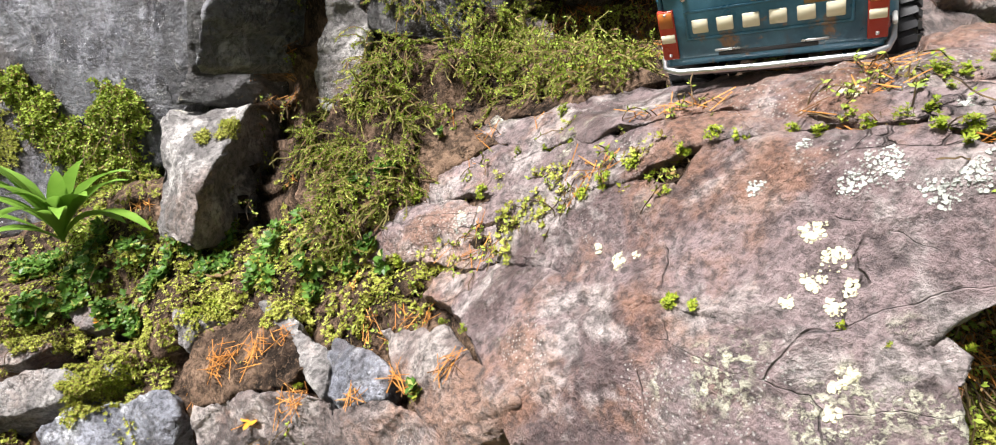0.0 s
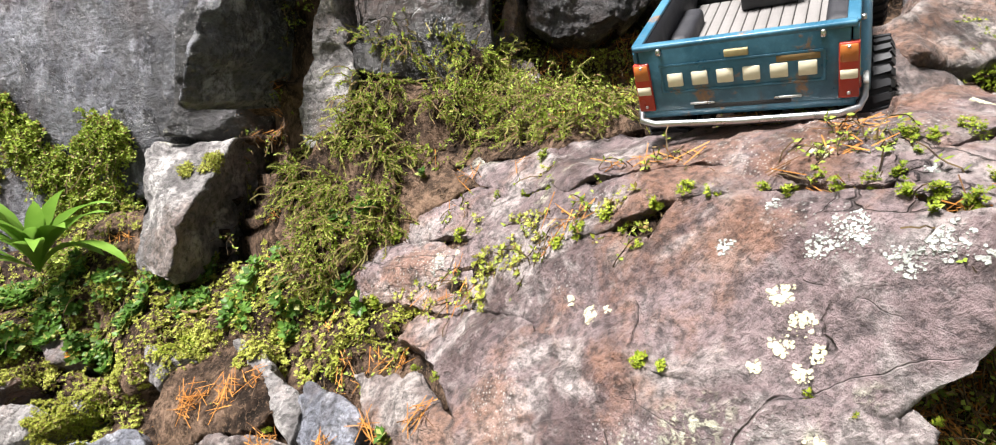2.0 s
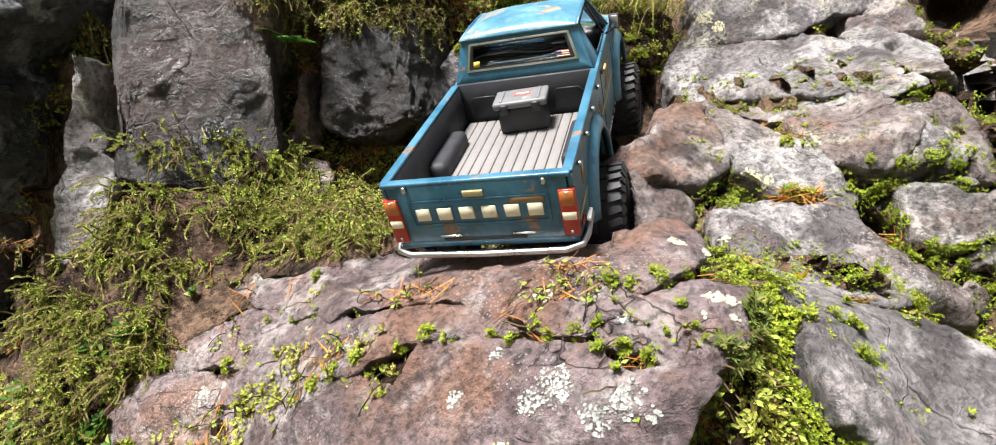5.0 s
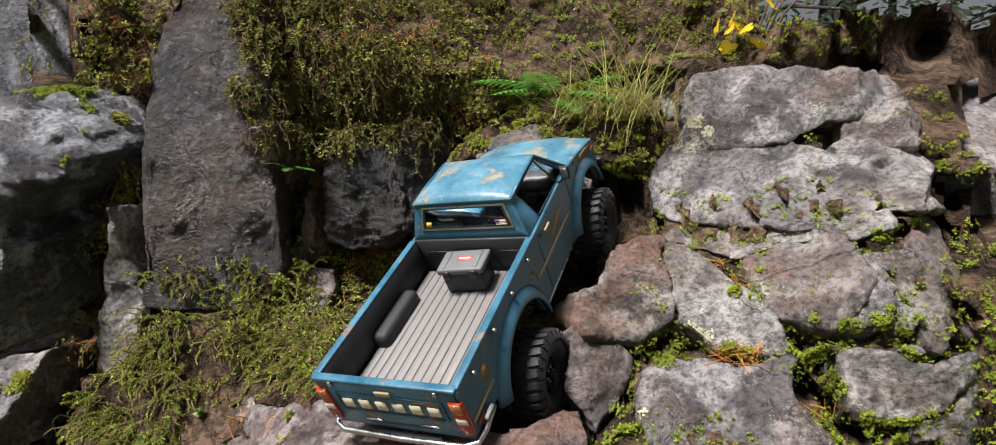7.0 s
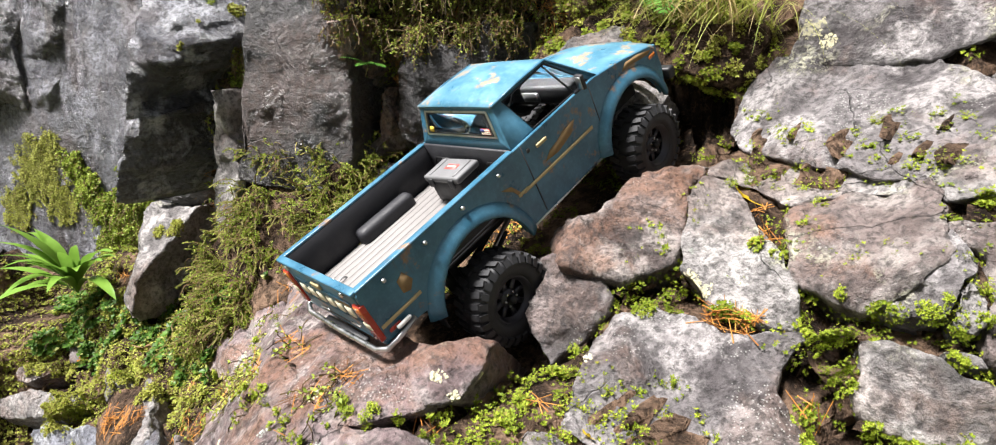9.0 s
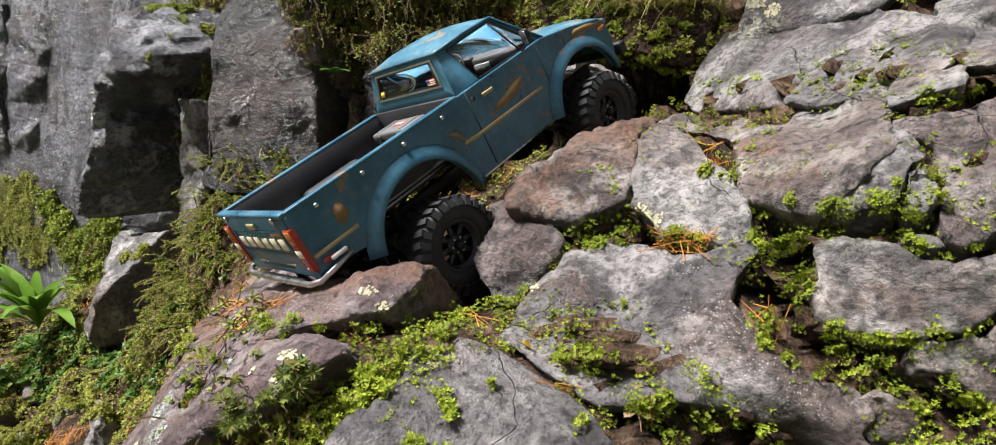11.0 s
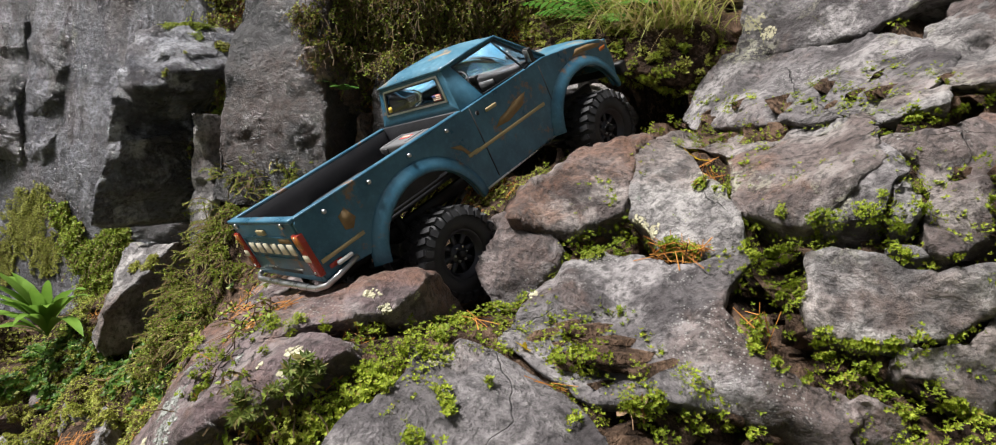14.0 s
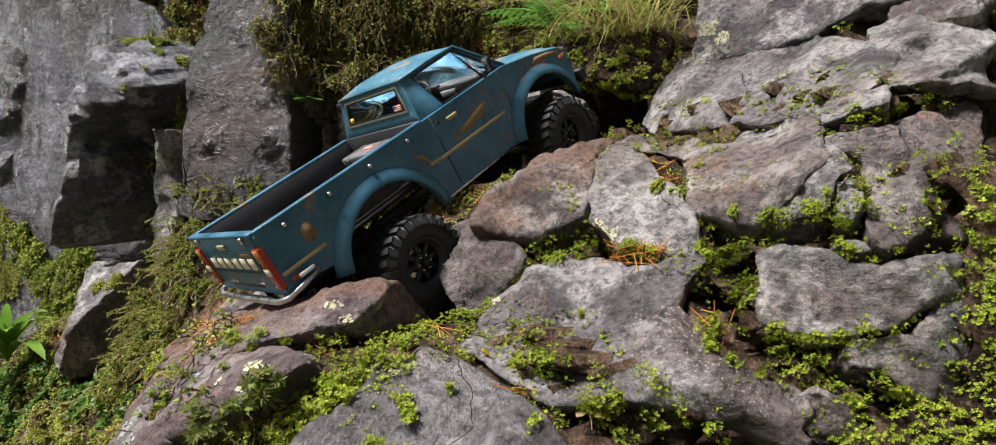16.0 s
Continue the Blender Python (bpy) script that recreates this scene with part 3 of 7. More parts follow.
stone('slab', 'slab', [(-0.073, 0.731, 0.495), (-0.053, 0.733, 0.518), (0.007, 0.695, 0.542), (0.028, 0.656, 0.536), (0.066, 0.607, 0.549), (0.123, 0.513, 0.573), (0.163, 0.491, 0.586), (0.198, 0.459, 0.589), (0.211, 0.429, 0.583), (0.22, 0.408, 0.58), (0.201, 0.424, 0.574), (0.167, 0.449, 0.569), (0.145, 0.468, 0.563), (0.129, 0.477, 0.549), (0.102, 0.496, 0.53), (0.064, 0.534, 0.509), (0.019, 0.602, 0.5), (-0.029, 0.676, 0.493), (-0.07, 0.716, 0.47), (-0.087, 0.731, 0.465)], [(0.056, 0.579, 0.527), (0.141, 0.481, 0.574)], (0.03, 0.16, -0.12))
stone('slab', 'slab', [(0.138, 0.446, 0.53), (0.152, 0.453, 0.554), (0.16, 0.451, 0.563), (0.191, 0.424, 0.57), (0.222, 0.398, 0.577), (0.241, 0.376, 0.58), (0.258, 0.356, 0.581), (0.265, 0.332, 0.573), (0.285, 0.323, 0.579), (0.299, 0.313, 0.579), (0.306, 0.306, 0.572), (0.291, 0.298, 0.562), (0.283, 0.299, 0.542), (0.259, 0.297, 0.497), (0.239, 0.307, 0.478), (0.23, 0.311, 0.464), (0.209, 0.323, 0.468), (0.18, 0.337, 0.467), (0.151, 0.358, 0.466), (0.107, 0.406, 0.457), (0.077, 0.446, 0.451), (0.044, 0.502, 0.454), (0.05, 0.518, 0.476), (0.085, 0.501, 0.508)], [(0.177, 0.384, 0.52), (0.215, 0.344, 0.522), (0.126, 0.417, 0.489), (0.245, 0.332, 0.552)], (0.03, 0.16, -0.12))
stone('slab', 'slab', [(-0.177, 0.728, 0.399), (-0.171, 0.741, 0.425), (-0.143, 0.743, 0.439), (-0.11, 0.746, 0.463), (-0.059, 0.708, 0.481), (-0.026, 0.668, 0.478), (0.016, 0.614, 0.505), (0.051, 0.558, 0.508), (0.071, 0.53, 0.513), (0.094, 0.504, 0.526), (0.115, 0.479, 0.533), (0.135, 0.45, 0.529), (0.083, 0.504, 0.508), (0.049, 0.523, 0.475), (0.041, 0.507, 0.453), (0.009, 0.558, 0.444), (-0.038, 0.617, 0.423), (-0.094, 0.677, 0.415), (-0.136, 0.703, 0.401)], [(-0.025, 0.635, 0.454), (0.044, 0.544, 0.489)], (0.03, 0.16, -0.12))
stone('slab', 'slab', [(-0.059, 0.626, 0.406), (-0.01, 0.595, 0.428), (0.042, 0.503, 0.451), (0.076, 0.446, 0.448), (0.106, 0.404, 0.455), (0.151, 0.357, 0.464), (0.18, 0.336, 0.465), (0.209, 0.322, 0.466), (0.23, 0.311, 0.462), (0.236, 0.302, 0.448), (0.239, 0.293, 0.431), (0.241, 0.282, 0.409), (0.157, 0.309, 0.385), (0.058, 0.381, 0.332), (0.014, 0.433, 0.336), (0.001, 0.454, 0.36), (-0.019, 0.518, 0.381), (-0.04, 0.558, 0.39), (-0.075, 0.615, 0.389)], [(0.072, 0.405, 0.412), (0.131, 0.353, 0.437), (0.191, 0.316, 0.436)], (0.03, 0.16, -0.12))
stone('slab', 'slab', [(0.31, 0.375, 0.611), (0.335, 0.377, 0.618), (0.366, 0.379, 0.614), (0.373, 0.362, 0.613), (0.351, 0.338, 0.6), (0.334, 0.319, 0.585), (0.317, 0.312, 0.579), (0.309, 0.309, 0.575), (0.301, 0.314, 0.581), (0.287, 0.326, 0.581), (0.285, 0.339, 0.585), (0.264, 0.358, 0.584), (0.265, 0.367, 0.589), (0.278, 0.374, 0.598), (0.292, 0.385, 0.607)], [(0.315, 0.345, 0.6)], (0.03, 0.16, -0.12))
stone('stone', 'slab', [(0.24, 0.306, 0.475), (0.247, 0.297, 0.468), (0.251, 0.293, 0.465), (0.247, 0.292, 0.449), (0.241, 0.297, 0.445), (0.233, 0.305, 0.453)], [], (0.02, 0.1, -0.08))
stone('cliff_pillar', 'brown', [(-0.027, 0.888, 0.939), (0.009, 0.897, 0.945), (-0.008, 0.927, 0.856), (-0.011, 0.933, 0.821), (-0.003, 0.937, 0.795), (-0.016, 0.937, 0.762), (-0.029, 0.932, 0.75), (-0.041, 0.929, 0.765), (-0.032, 0.919, 0.844)], [(-0.022, 0.924, 0.845)], (0.03, 0.12, 0.0))
stone('cliff_shard', 'brown', [(0.041, 0.945, 0.841), (0.044, 0.962, 0.737), (0.03, 0.944, 0.73), (0.01, 0.93, 0.723), (0.025, 0.961, 0.77)], [], (0.03, 0.1, 0.0))
stone('cliff_shard', 'pale', [(-0.211, 0.828, 0.826), (-0.203, 0.832, 0.797), (-0.2, 0.848, 0.753), (-0.187, 0.849, 0.734), (-0.188, 0.841, 0.714), (-0.174, 0.837, 0.699), (-0.177, 0.834, 0.668), (-0.185, 0.832, 0.629), (-0.199, 0.826, 0.59), (-0.247, 0.859, 0.587), (-0.257, 0.866, 0.627), (-0.239, 0.854, 0.683), (-0.229, 0.844, 0.745)], [(-0.217, 0.846, 0.683)], (0.05, 0.15, 0.0))
stone('boulder', 'brown', [(0.029, 0.928, 0.703), (0.048, 0.948, 0.716), (0.073, 0.962, 0.709), (0.082, 0.917, 0.685), (0.073, 0.863, 0.666), (0.042, 0.889, 0.665), (0.032, 0.91, 0.676)], [(0.053, 0.93, 0.694)], (0.0, 0.06, -0.03))
stone('boulder', 'pale', [(0.319, 0.93, 0.898), (0.356, 0.95, 0.935), (0.424, 0.97, 0.949), (0.448, 0.95, 0.914), (0.422, 0.88, 0.848), (0.412, 0.84, 0.8), (0.386, 0.87, 0.839), (0.359, 0.9, 0.863)], [(0.394, 0.92, 0.898)], (0.03, 0.12, -0.05))
stone('boulder', 'pale', [(0.432, 0.85, 0.795), (0.426, 0.86, 0.828), (0.456, 0.9, 0.875), (0.504, 0.9, 0.857), (0.491, 0.86, 0.808), (0.467, 0.84, 0.791)], [(0.467, 0.855, 0.835)], (0.03, 0.12, -0.05))
stone('boulder', 'grey', [(0.654, 0.908, 0.911), (0.666, 0.904, 0.95), (0.664, 0.913, 0.992), (0.68, 0.914, 1.025), (0.758, 0.952, 1.045), (0.833, 0.888, 1.035), (0.891, 0.828, 1.025), (0.971, 0.869, 1.021), (0.94, 0.778, 0.951), (0.898, 0.809, 0.951), (0.826, 0.817, 0.938), (0.797, 0.826, 0.922), (0.754, 0.845, 0.911), (0.708, 0.878, 0.906)], [(0.735, 0.918, 0.987), (0.83, 0.854, 0.986), (0.883, 0.801, 0.984)], (0.05, 0.2, -0.03))
stone('boulder', 'pale', [(0.839, 0.788, 0.911), (0.866, 0.792, 0.924), (0.888, 0.777, 0.929), (0.942, 0.773, 0.93), (0.914, 0.672, 0.823), (0.841, 0.625, 0.829), (0.814, 0.646, 0.828), (0.83, 0.728, 0.862)], [(0.88, 0.743, 0.872)], (0.05, 0.2, -0.06))
CREEPER_BANK = stone('creeper_bank', 'soil', [(-0.186, 0.832, 0.627), (-0.165, 0.851, 0.722), (-0.089, 0.894, 0.746), (0.007, 0.93, 0.725), (0.033, 0.894, 0.667), (0.103, 0.757, 0.646), (0.144, 0.682, 0.63), (0.102, 0.691, 0.608), (0.019, 0.773, 0.591), (-0.035, 0.795, 0.577), (-0.093, 0.797, 0.572), (-0.11, 0.769, 0.521), (-0.116, 0.756, 0.48), (-0.151, 0.75, 0.454), (-0.175, 0.744, 0.429), (-0.215, 0.742, 0.426), (-0.268, 0.803, 0.471), (-0.269, 0.866, 0.546), (-0.209, 0.833, 0.596)], [(-0.151, 0.837, 0.668), (-0.085, 0.871, 0.675), (-0.014, 0.865, 0.642), (-0.208, 0.829, 0.575), (-0.14, 0.788, 0.556), (-0.171, 0.774, 0.492)], (0.02, 0.15, -0.02))
stone('earth_bank', 'soil', [(-0.091, 0.795, 0.57), (-0.035, 0.793, 0.575), (0.021, 0.763, 0.59), (0.102, 0.688, 0.606), (0.147, 0.677, 0.628), (0.164, 0.634, 0.612), (0.129, 0.671, 0.602), (0.089, 0.672, 0.59), (0.024, 0.727, 0.575), (-0.037, 0.77, 0.556), (0.012, 0.696, 0.545), (-0.053, 0.733, 0.518), (-0.074, 0.732, 0.495), (-0.087, 0.731, 0.465), (-0.112, 0.738, 0.447), (-0.144, 0.747, 0.447), (-0.114, 0.755, 0.478), (-0.107, 0.769, 0.521)], [(-0.064, 0.758, 0.536)], (0.02, 0.12, -0.06))
stone('stone', 'brown', [(-0.123, 0.606, 0.351), (-0.087, 0.576, 0.361), (-0.046, 0.545, 0.378), (-0.03, 0.513, 0.371), (-0.007, 0.474, 0.365), (0.014, 0.436, 0.363), (-0.001, 0.449, 0.323), (-0.04, 0.471, 0.297), (-0.065, 0.497, 0.311), (-0.086, 0.531, 0.331), (-0.11, 0.567, 0.339)], [(-0.048, 0.5, 0.353)], (0.02, 0.06, -0.08))
stone('stone', 'blue', [(-0.187, 0.599, 0.313), (-0.18, 0.623, 0.331), (-0.137, 0.589, 0.334), (-0.109, 0.554, 0.33), (-0.115, 0.547, 0.307), (-0.151, 0.559, 0.29), (-0.178, 0.576, 0.291)], [(-0.147, 0.572, 0.319)], (0.02, 0.05, -0.08))
stone('earth_bank', 'soil', [(-0.394, 0.736, 0.302), (-0.358, 0.74, 0.301), (-0.3, 0.725, 0.337), (-0.255, 0.674, 0.324), (-0.212, 0.612, 0.31), (-0.24, 0.609, 0.289), (-0.288, 0.636, 0.267), (-0.37, 0.675, 0.229), (-0.405, 0.717, 0.258)], [(-0.309, 0.672, 0.289)], (0.02, 0.05, -0.08))
stone('stone', 'pale', [(-0.301, 0.727, 0.338), (-0.258, 0.699, 0.341), (-0.224, 0.655, 0.327), (-0.195, 0.627, 0.326), (-0.181, 0.597, 0.317), (-0.186, 0.575, 0.296), (-0.208, 0.598, 0.308), (-0.248, 0.665, 0.32)], [], (0.02, 0.05, -0.08))
stone('stone', 'brown', [(-0.369, 0.672, 0.226), (-0.288, 0.635, 0.264), (-0.202, 0.578, 0.291), (-0.181, 0.574, 0.286), (-0.167, 0.562, 0.25), (-0.233, 0.591, 0.193), (-0.371, 0.661, 0.143)], [(-0.269, 0.618, 0.237)], (0.02, 0.06, -0.08))
stone('stone', 'brown', [(-0.17, 0.568, 0.281), (-0.109, 0.542, 0.305), (-0.072, 0.503, 0.307), (-0.04, 0.47, 0.294), (-0.034, 0.461, 0.273), (-0.168, 0.556, 0.203)], [(-0.108, 0.533, 0.269)], (0.02, 0.06, -0.08))
stone('stone', 'grey', [(-0.435, 0.762, 0.318), (-0.399, 0.749, 0.321), (-0.37, 0.743, 0.308), (-0.392, 0.736, 0.302), (-0.405, 0.729, 0.277), (-0.421, 0.739, 0.282)], [], (0.02, 0.05, -0.06))
stone('stone', 'pale', [(-0.676, 0.762, 0.215), (-0.623, 0.763, 0.232), (-0.55, 0.773, 0.236), (-0.527, 0.761, 0.233), (-0.569, 0.743, 0.208), (-0.63, 0.741, 0.186), (-0.71, 0.749, 0.158), (-0.748, 0.759, 0.19)], [(-0.615, 0.749, 0.214)], (0.02, 0.06, -0.08))
stone('stone', 'blue', [(-0.622, 0.735, 0.152), (-0.583, 0.736, 0.185), (-0.516, 0.727, 0.203), (-0.434, 0.718, 0.222), (-0.413, 0.697, 0.199), (-0.432, 0.695, 0.119), (-0.625, 0.728, 0.095)], [(-0.515, 0.72, 0.176)], (0.02, 0.06, -0.08))
stone('stone', 'grey', [(-0.641, 0.844, 0.282), (-0.623, 0.858, 0.294), (-0.593, 0.842, 0.283), (-0.579, 0.826, 0.272), (-0.615, 0.825, 0.268)], [], (0.02, 0.05, -0.06))
stone('stone', 'brown', [(-0.709, 0.787, 0.25), (-0.652, 0.808, 0.259), (-0.635, 0.797, 0.252), (-0.665, 0.774, 0.237), (-0.703, 0.777, 0.233)], [], (0.02, 0.05, -0.06))
stone('cliff_block', 'wet', [(-0.37, 0.87, 0.982), (-0.307, 0.9, 0.993), (-0.26, 0.93, 0.98), (-0.242, 0.88, 0.942), (-0.239, 0.82, 0.899), (-0.268, 0.83, 0.862), (-0.318, 0.83, 0.816), (-0.314, 0.8, 0.783), (-0.335, 0.78, 0.783), (-0.328, 0.783, 0.859), (-0.341, 0.82, 0.932)], [(-0.261, 0.8, 0.873), (-0.289, 0.785, 0.872), (-0.275, 0.83, 0.936)], (0.08, 0.25, 0.05))
stone('cliff_block', 'wet', [(-0.349, 0.79, 0.77), (-0.313, 0.8, 0.781), (-0.287, 0.87, 0.804), (-0.304, 0.86, 0.758), (-0.318, 0.84, 0.727), (-0.338, 0.83, 0.689), (-0.365, 0.84, 0.649), (-0.384, 0.8, 0.631), (-0.376, 0.775, 0.642), (-0.365, 0.775, 0.689), (-0.354, 0.78, 0.729)], [(-0.326, 0.79, 0.752), (-0.335, 0.8, 0.694)], (0.08, 0.22, 0.0))
# added backing block: its near-black colour stands in for the cavity's shade
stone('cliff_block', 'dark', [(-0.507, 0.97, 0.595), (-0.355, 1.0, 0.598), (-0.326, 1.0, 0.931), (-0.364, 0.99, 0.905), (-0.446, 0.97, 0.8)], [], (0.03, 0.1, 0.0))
stone('cliff_pillar', 'face', [(-1.142, 1.09, 1.08), (-0.982, 1.09, 1.081), (-0.992, 1.08, 0.819), (-0.989, 1.08, 0.743), (-1.028, 1.08, 0.753), (-1.204, 1.08, 0.72)], [], (0.0, 0.1, 0.0))
stone('cliff_pillar', 'face', [(-0.945, 1.1, 1.083), (-0.802, 1.11, 1.086), (-0.852, 1.1, 0.871), (-0.882, 1.1, 0.695), (-0.919, 1.09, 0.635), (-0.986, 1.09, 0.719), (-0.977, 1.09, 0.865)], [(-0.872, 1.07, 0.899), (-0.9, 1.07, 0.78)], (0.0, 0.1, 0.0))
MOSSY_BANK = stone('mossy_bank', 'soil', [(0.288, 0.988, 0.892), (0.312, 0.992, 0.927), (0.358, 1.0, 0.956), (0.429, 1.003, 0.99), (0.498, 0.987, 1.018), (0.567, 0.944, 0.992), (0.616, 0.923, 0.947), (0.614, 0.918, 0.892), (0.58, 0.909, 0.871), (0.532, 0.901, 0.889), (0.483, 0.928, 0.903), (0.411, 0.953, 0.907), (0.357, 0.967, 0.904)], [(0.37, 0.996, 0.948), (0.424, 0.986, 0.95), (0.53, 0.912, 0.906), (0.541, 0.954, 0.979), (0.566, 0.921, 0.924)], (0.02, 0.14, -0.04))

# ---- soil between the rocks ----
SOIL_POINTS = []


def joined(surfaces):
    """Vertices and triangles of several surfaces as one."""
    vs, fs, k = [], [], 0
    for v, f in surfaces:
        vs.append(np.asarray(v))
        fs.append(np.asarray(f) + k)
        k += len(v)
    return np.concatenate(vs).tolist(), np.concatenate(fs).tolist()


def hillside():
    """Soil that lies a little behind the rocks' faces, as seen along the slope."""
    eye = Vector((0.3, -0.1, 0.75))
    anchors = CORNERS + [Vector(c) for c in (
        (-1.6, 1.0, 0.2), (-1.6, 1.1, 1.2), (-0.9, 1.15, 1.5), (-0.3, 1.12, 1.5), (0.1, 1.12, 1.4), (0.35, 1.25, 1.3), (0.5, 1.3, 1.25), (0.72, 1.32, 1.3), (0.6, 1.38, 1.55), (0.3, 1.3, 1.6), (0.86, 1.4, 1.22),
        (-1.2, 0.6, 0.1), (-0.6, 0.45, 0.12), (-0.15, 0.35, 0.2), (0.2, 0.2, 0.3), (0.5, 0.25, 0.42), (0.95, 0.44, 0.45), (-0.9, 1.0, 0.3), (-0.72, 1.0, 0.42),
        (-0.25, 0.82, 0.5), (-0.12, 0.86, 0.6), (0.0, 0.88, 0.62), (0.15, 0.9, 0.66), (0.3, 0.95, 0.72))]
    dirs = np.array([(a - eye).normalized() for a in anchors])
    dist = np.array([(a - eye).length for a in anchors])
    na, ne = 230, 150
    az, el = np.meshgrid(np.radians(np.linspace(-66, 62, na)), np.radians(np.linspace(-52, 42, ne)), indexing="ij")
    way = np.stack([np.sin(az) * np.cos(el), np.cos(az) * np.cos(el), np.sin(el)], -1).reshape(-1, 3)
    ang = np.arccos(np.clip(way @ dirs.T, -1, 1))
    near = np.argsort(ang, axis=1)[:, :6]
    a = np.take_along_axis(ang, near, 1)
    w = 1 / (a + 0.03) ** 2
    r = (w * dist[near]).sum(1) / w.sum(1) + np.where(np.degrees(az.ravel()) > 6, np.where(np.degrees(az.ravel()) > 25, 0.006, 0.014), np.where((np.degrees(el.ravel()) > -23) & (np.degrees(el.ravel()) < -7), 0.025, 0.06))
    keep = a[:, 0] < np.where((np.degrees(az.ravel()) > 26) & (el.ravel() > 0.1), radians(3.5), radians(25))
    keep &= ~((np.degrees(az.ravel()) < -32.5) & (np.degrees(el.ravel()) > -11))     # the open cliff face
    for i, p in enumerate(np.array(eye) + way * r[:, None]):
        q = Vector(p)
        r[i] += 0.022 * noise.noise(q * 11) + 0.014 * noise.noise(q * 38) + 0.006 * noise.noise(q * 90)
    stones = BVHTree.FromPolygons(*joined(SURFACES), all_triangles=True)
    for i, w in enumerate(way.tolist()):      # behind every stone's face
        _, n, _, far = stones.ray_cast(eye, Vector(w))
        if far is not None and abs(far - r[i]) < (0.2 if n.dot(Vector(w)) < -0.4 else 0.008):
            r[i] = max(r[i], far + 0.014)
    verts = np.array(eye) + way * r[:, None]
    # room for the truck, whose wheels hang in a hollow between the rocks
    local = (np.array(TRUCK.inverted()) @ np.concatenate([verts, np.ones((len(verts), 1))], 1).T).T[:, :3]
    inside = (np.abs(local[:, 0]) < 0.16) & (local[:, 1] > -0.17) & (local[:, 1] < 0.44) & (local[:, 2] > -0.085)
    verts[inside] -= np.array(TRUCK.col[2].to_3d())[None, :] * (local[inside, 2] + 0.085)[:, None]
    idx = np.arange(na * ne).reshape(na, ne)
    faces = np.stack([idx[:-1, :-1], idx[1:, :-1], idx[1:, 1:], idx[:-1, 1:]], -1).reshape(-1, 4)
    faces = faces[keep[faces].all(1)]
    me = bpy.data.meshes.new("hillside")
    me.from_pydata(verts.tolist(), [], faces.tolist())
    me.shade_smooth()
    me.materials.append(SOIL)
    SOIL_POINTS.extend(Vector(v) for v in verts[np.unique(faces)])
    SURFACES.append((verts, np.concatenate([faces[:, :3], faces[:, [0, 2, 3]]])))
    return tagged(new("hillside", me), "dark soil with roots between the rocks", "soil", kind="structure")


hillside()

# ---- the model truck: x to its right, y forward, z up, from the middle of the rear axle ----
def plain(name, color, rough=0.5, metal=0.0, vary=0.25, bump=0.15, scale=300.0):
    m = Nodes(name)
    n = m.noise(scale, 5.0, 0.6, m.obj)
    big = m.noise(scale * 0.15, 4.0, 0.6, m.obj)
    dark = tuple(c * (1 - vary) for c in color)
    c = m.mix(m.math("MULTIPLY", m.math("ADD", n, big), 0.5), dark, tuple(min(1.0, c * (1 + vary)) for c in color))
    return m.finish(c, m.step(big, 0.3, 0.7, min(1.0, rough + 0.12), max(0.03, rough - 0.1)), metal, height=n, strength=bump, distance=0.0006)


def paint_material(name, low, high, rust_from, bare):
    m = Nodes(name)
    p = m.obj
    big, fine = m.noise(22.0, 6.0, 0.62, p), m.noise(190.0, 6.0, 0.65, p)
    c = m.mix(m.step(big, 0.35, 0.68), low, high)
    c = m.mix(m.step(fine, 0.45, 0.8, 0.4), c, tuple(min(1.0, 1.4 * v + 0.02) for v in high))
    rust = m.math("MULTIPLY", m.step(m.noise(27.0, 7.0, 0.68, m.vector("ADD", p, (4.0, 1.0, 2.0))), rust_from, rust_from + 0.08), m.step(fine, 0.3, 0.5))
    c = m.mix(m.math("MULTIPLY", rust, 0.85), c, m.mix(fine, (0.12, 0.045, 0.02), bare))
    streak = m.step(m.noise(9.0, 6.0, 0.7, m.vector("MULTIPLY", p, (6.0, 6.0, 1.0))), 0.6, 0.74, 0.45)
    c = m.mix(streak, c, (0.1, 0.055, 0.03))
    return m.finish(c, m.step(big, 0.3, 0.7, 0.46, 0.26), height=m.math("ADD", m.math("MULTIPLY", fine, 0.4), rust), strength=0.35, distance=0.0006)


PAINT = paint_material("worn_blue_paint", (0.02, 0.085, 0.14), (0.05, 0.15, 0.225), 0.575, (0.34, 0.2, 0.09))
# the blue paint lightened for daylight on the top panels, with more bare patches
TOP_LIT = paint_material("top_lit_blue_paint", (0.045, 0.14, 0.21), (0.1, 0.225, 0.3), 0.52, (0.48, 0.4, 0.25))
WORN = plain("bare_tan_primer", (0.22, 0.14, 0.06), 0.7, 0.0, 0.6, 0.4, 160.0)
CREAM = plain("cream_stripe", (0.36, 0.29, 0.15), 0.6, 0.0, 0.5, 0.3, 220.0)
IVORY = plain("ivory_lettering_paint", (0.72, 0.66, 0.5), 0.6, 0.0, 0.15)
BLACK = plain("black_plastic", (0.012, 0.012, 0.014), 0.5, 0.0, 0.3)
LINER = plain("black_bed_liner", (0.016, 0.016, 0.02), 0.62, 0.0, 0.3, 0.5, 500.0)
RUBBER = plain("tyre_rubber", (0.014, 0.014, 0.016), 0.62, 0.0, 0.5, 0.5, 260.0)
RIM = plain("dark_grey_wheel_metal", (0.05, 0.05, 0.058), 0.4, 0.7, 0.3)
STEEL = plain("bright_steel", (0.55, 0.55, 0.55), 0.32, 1.0, 0.2)
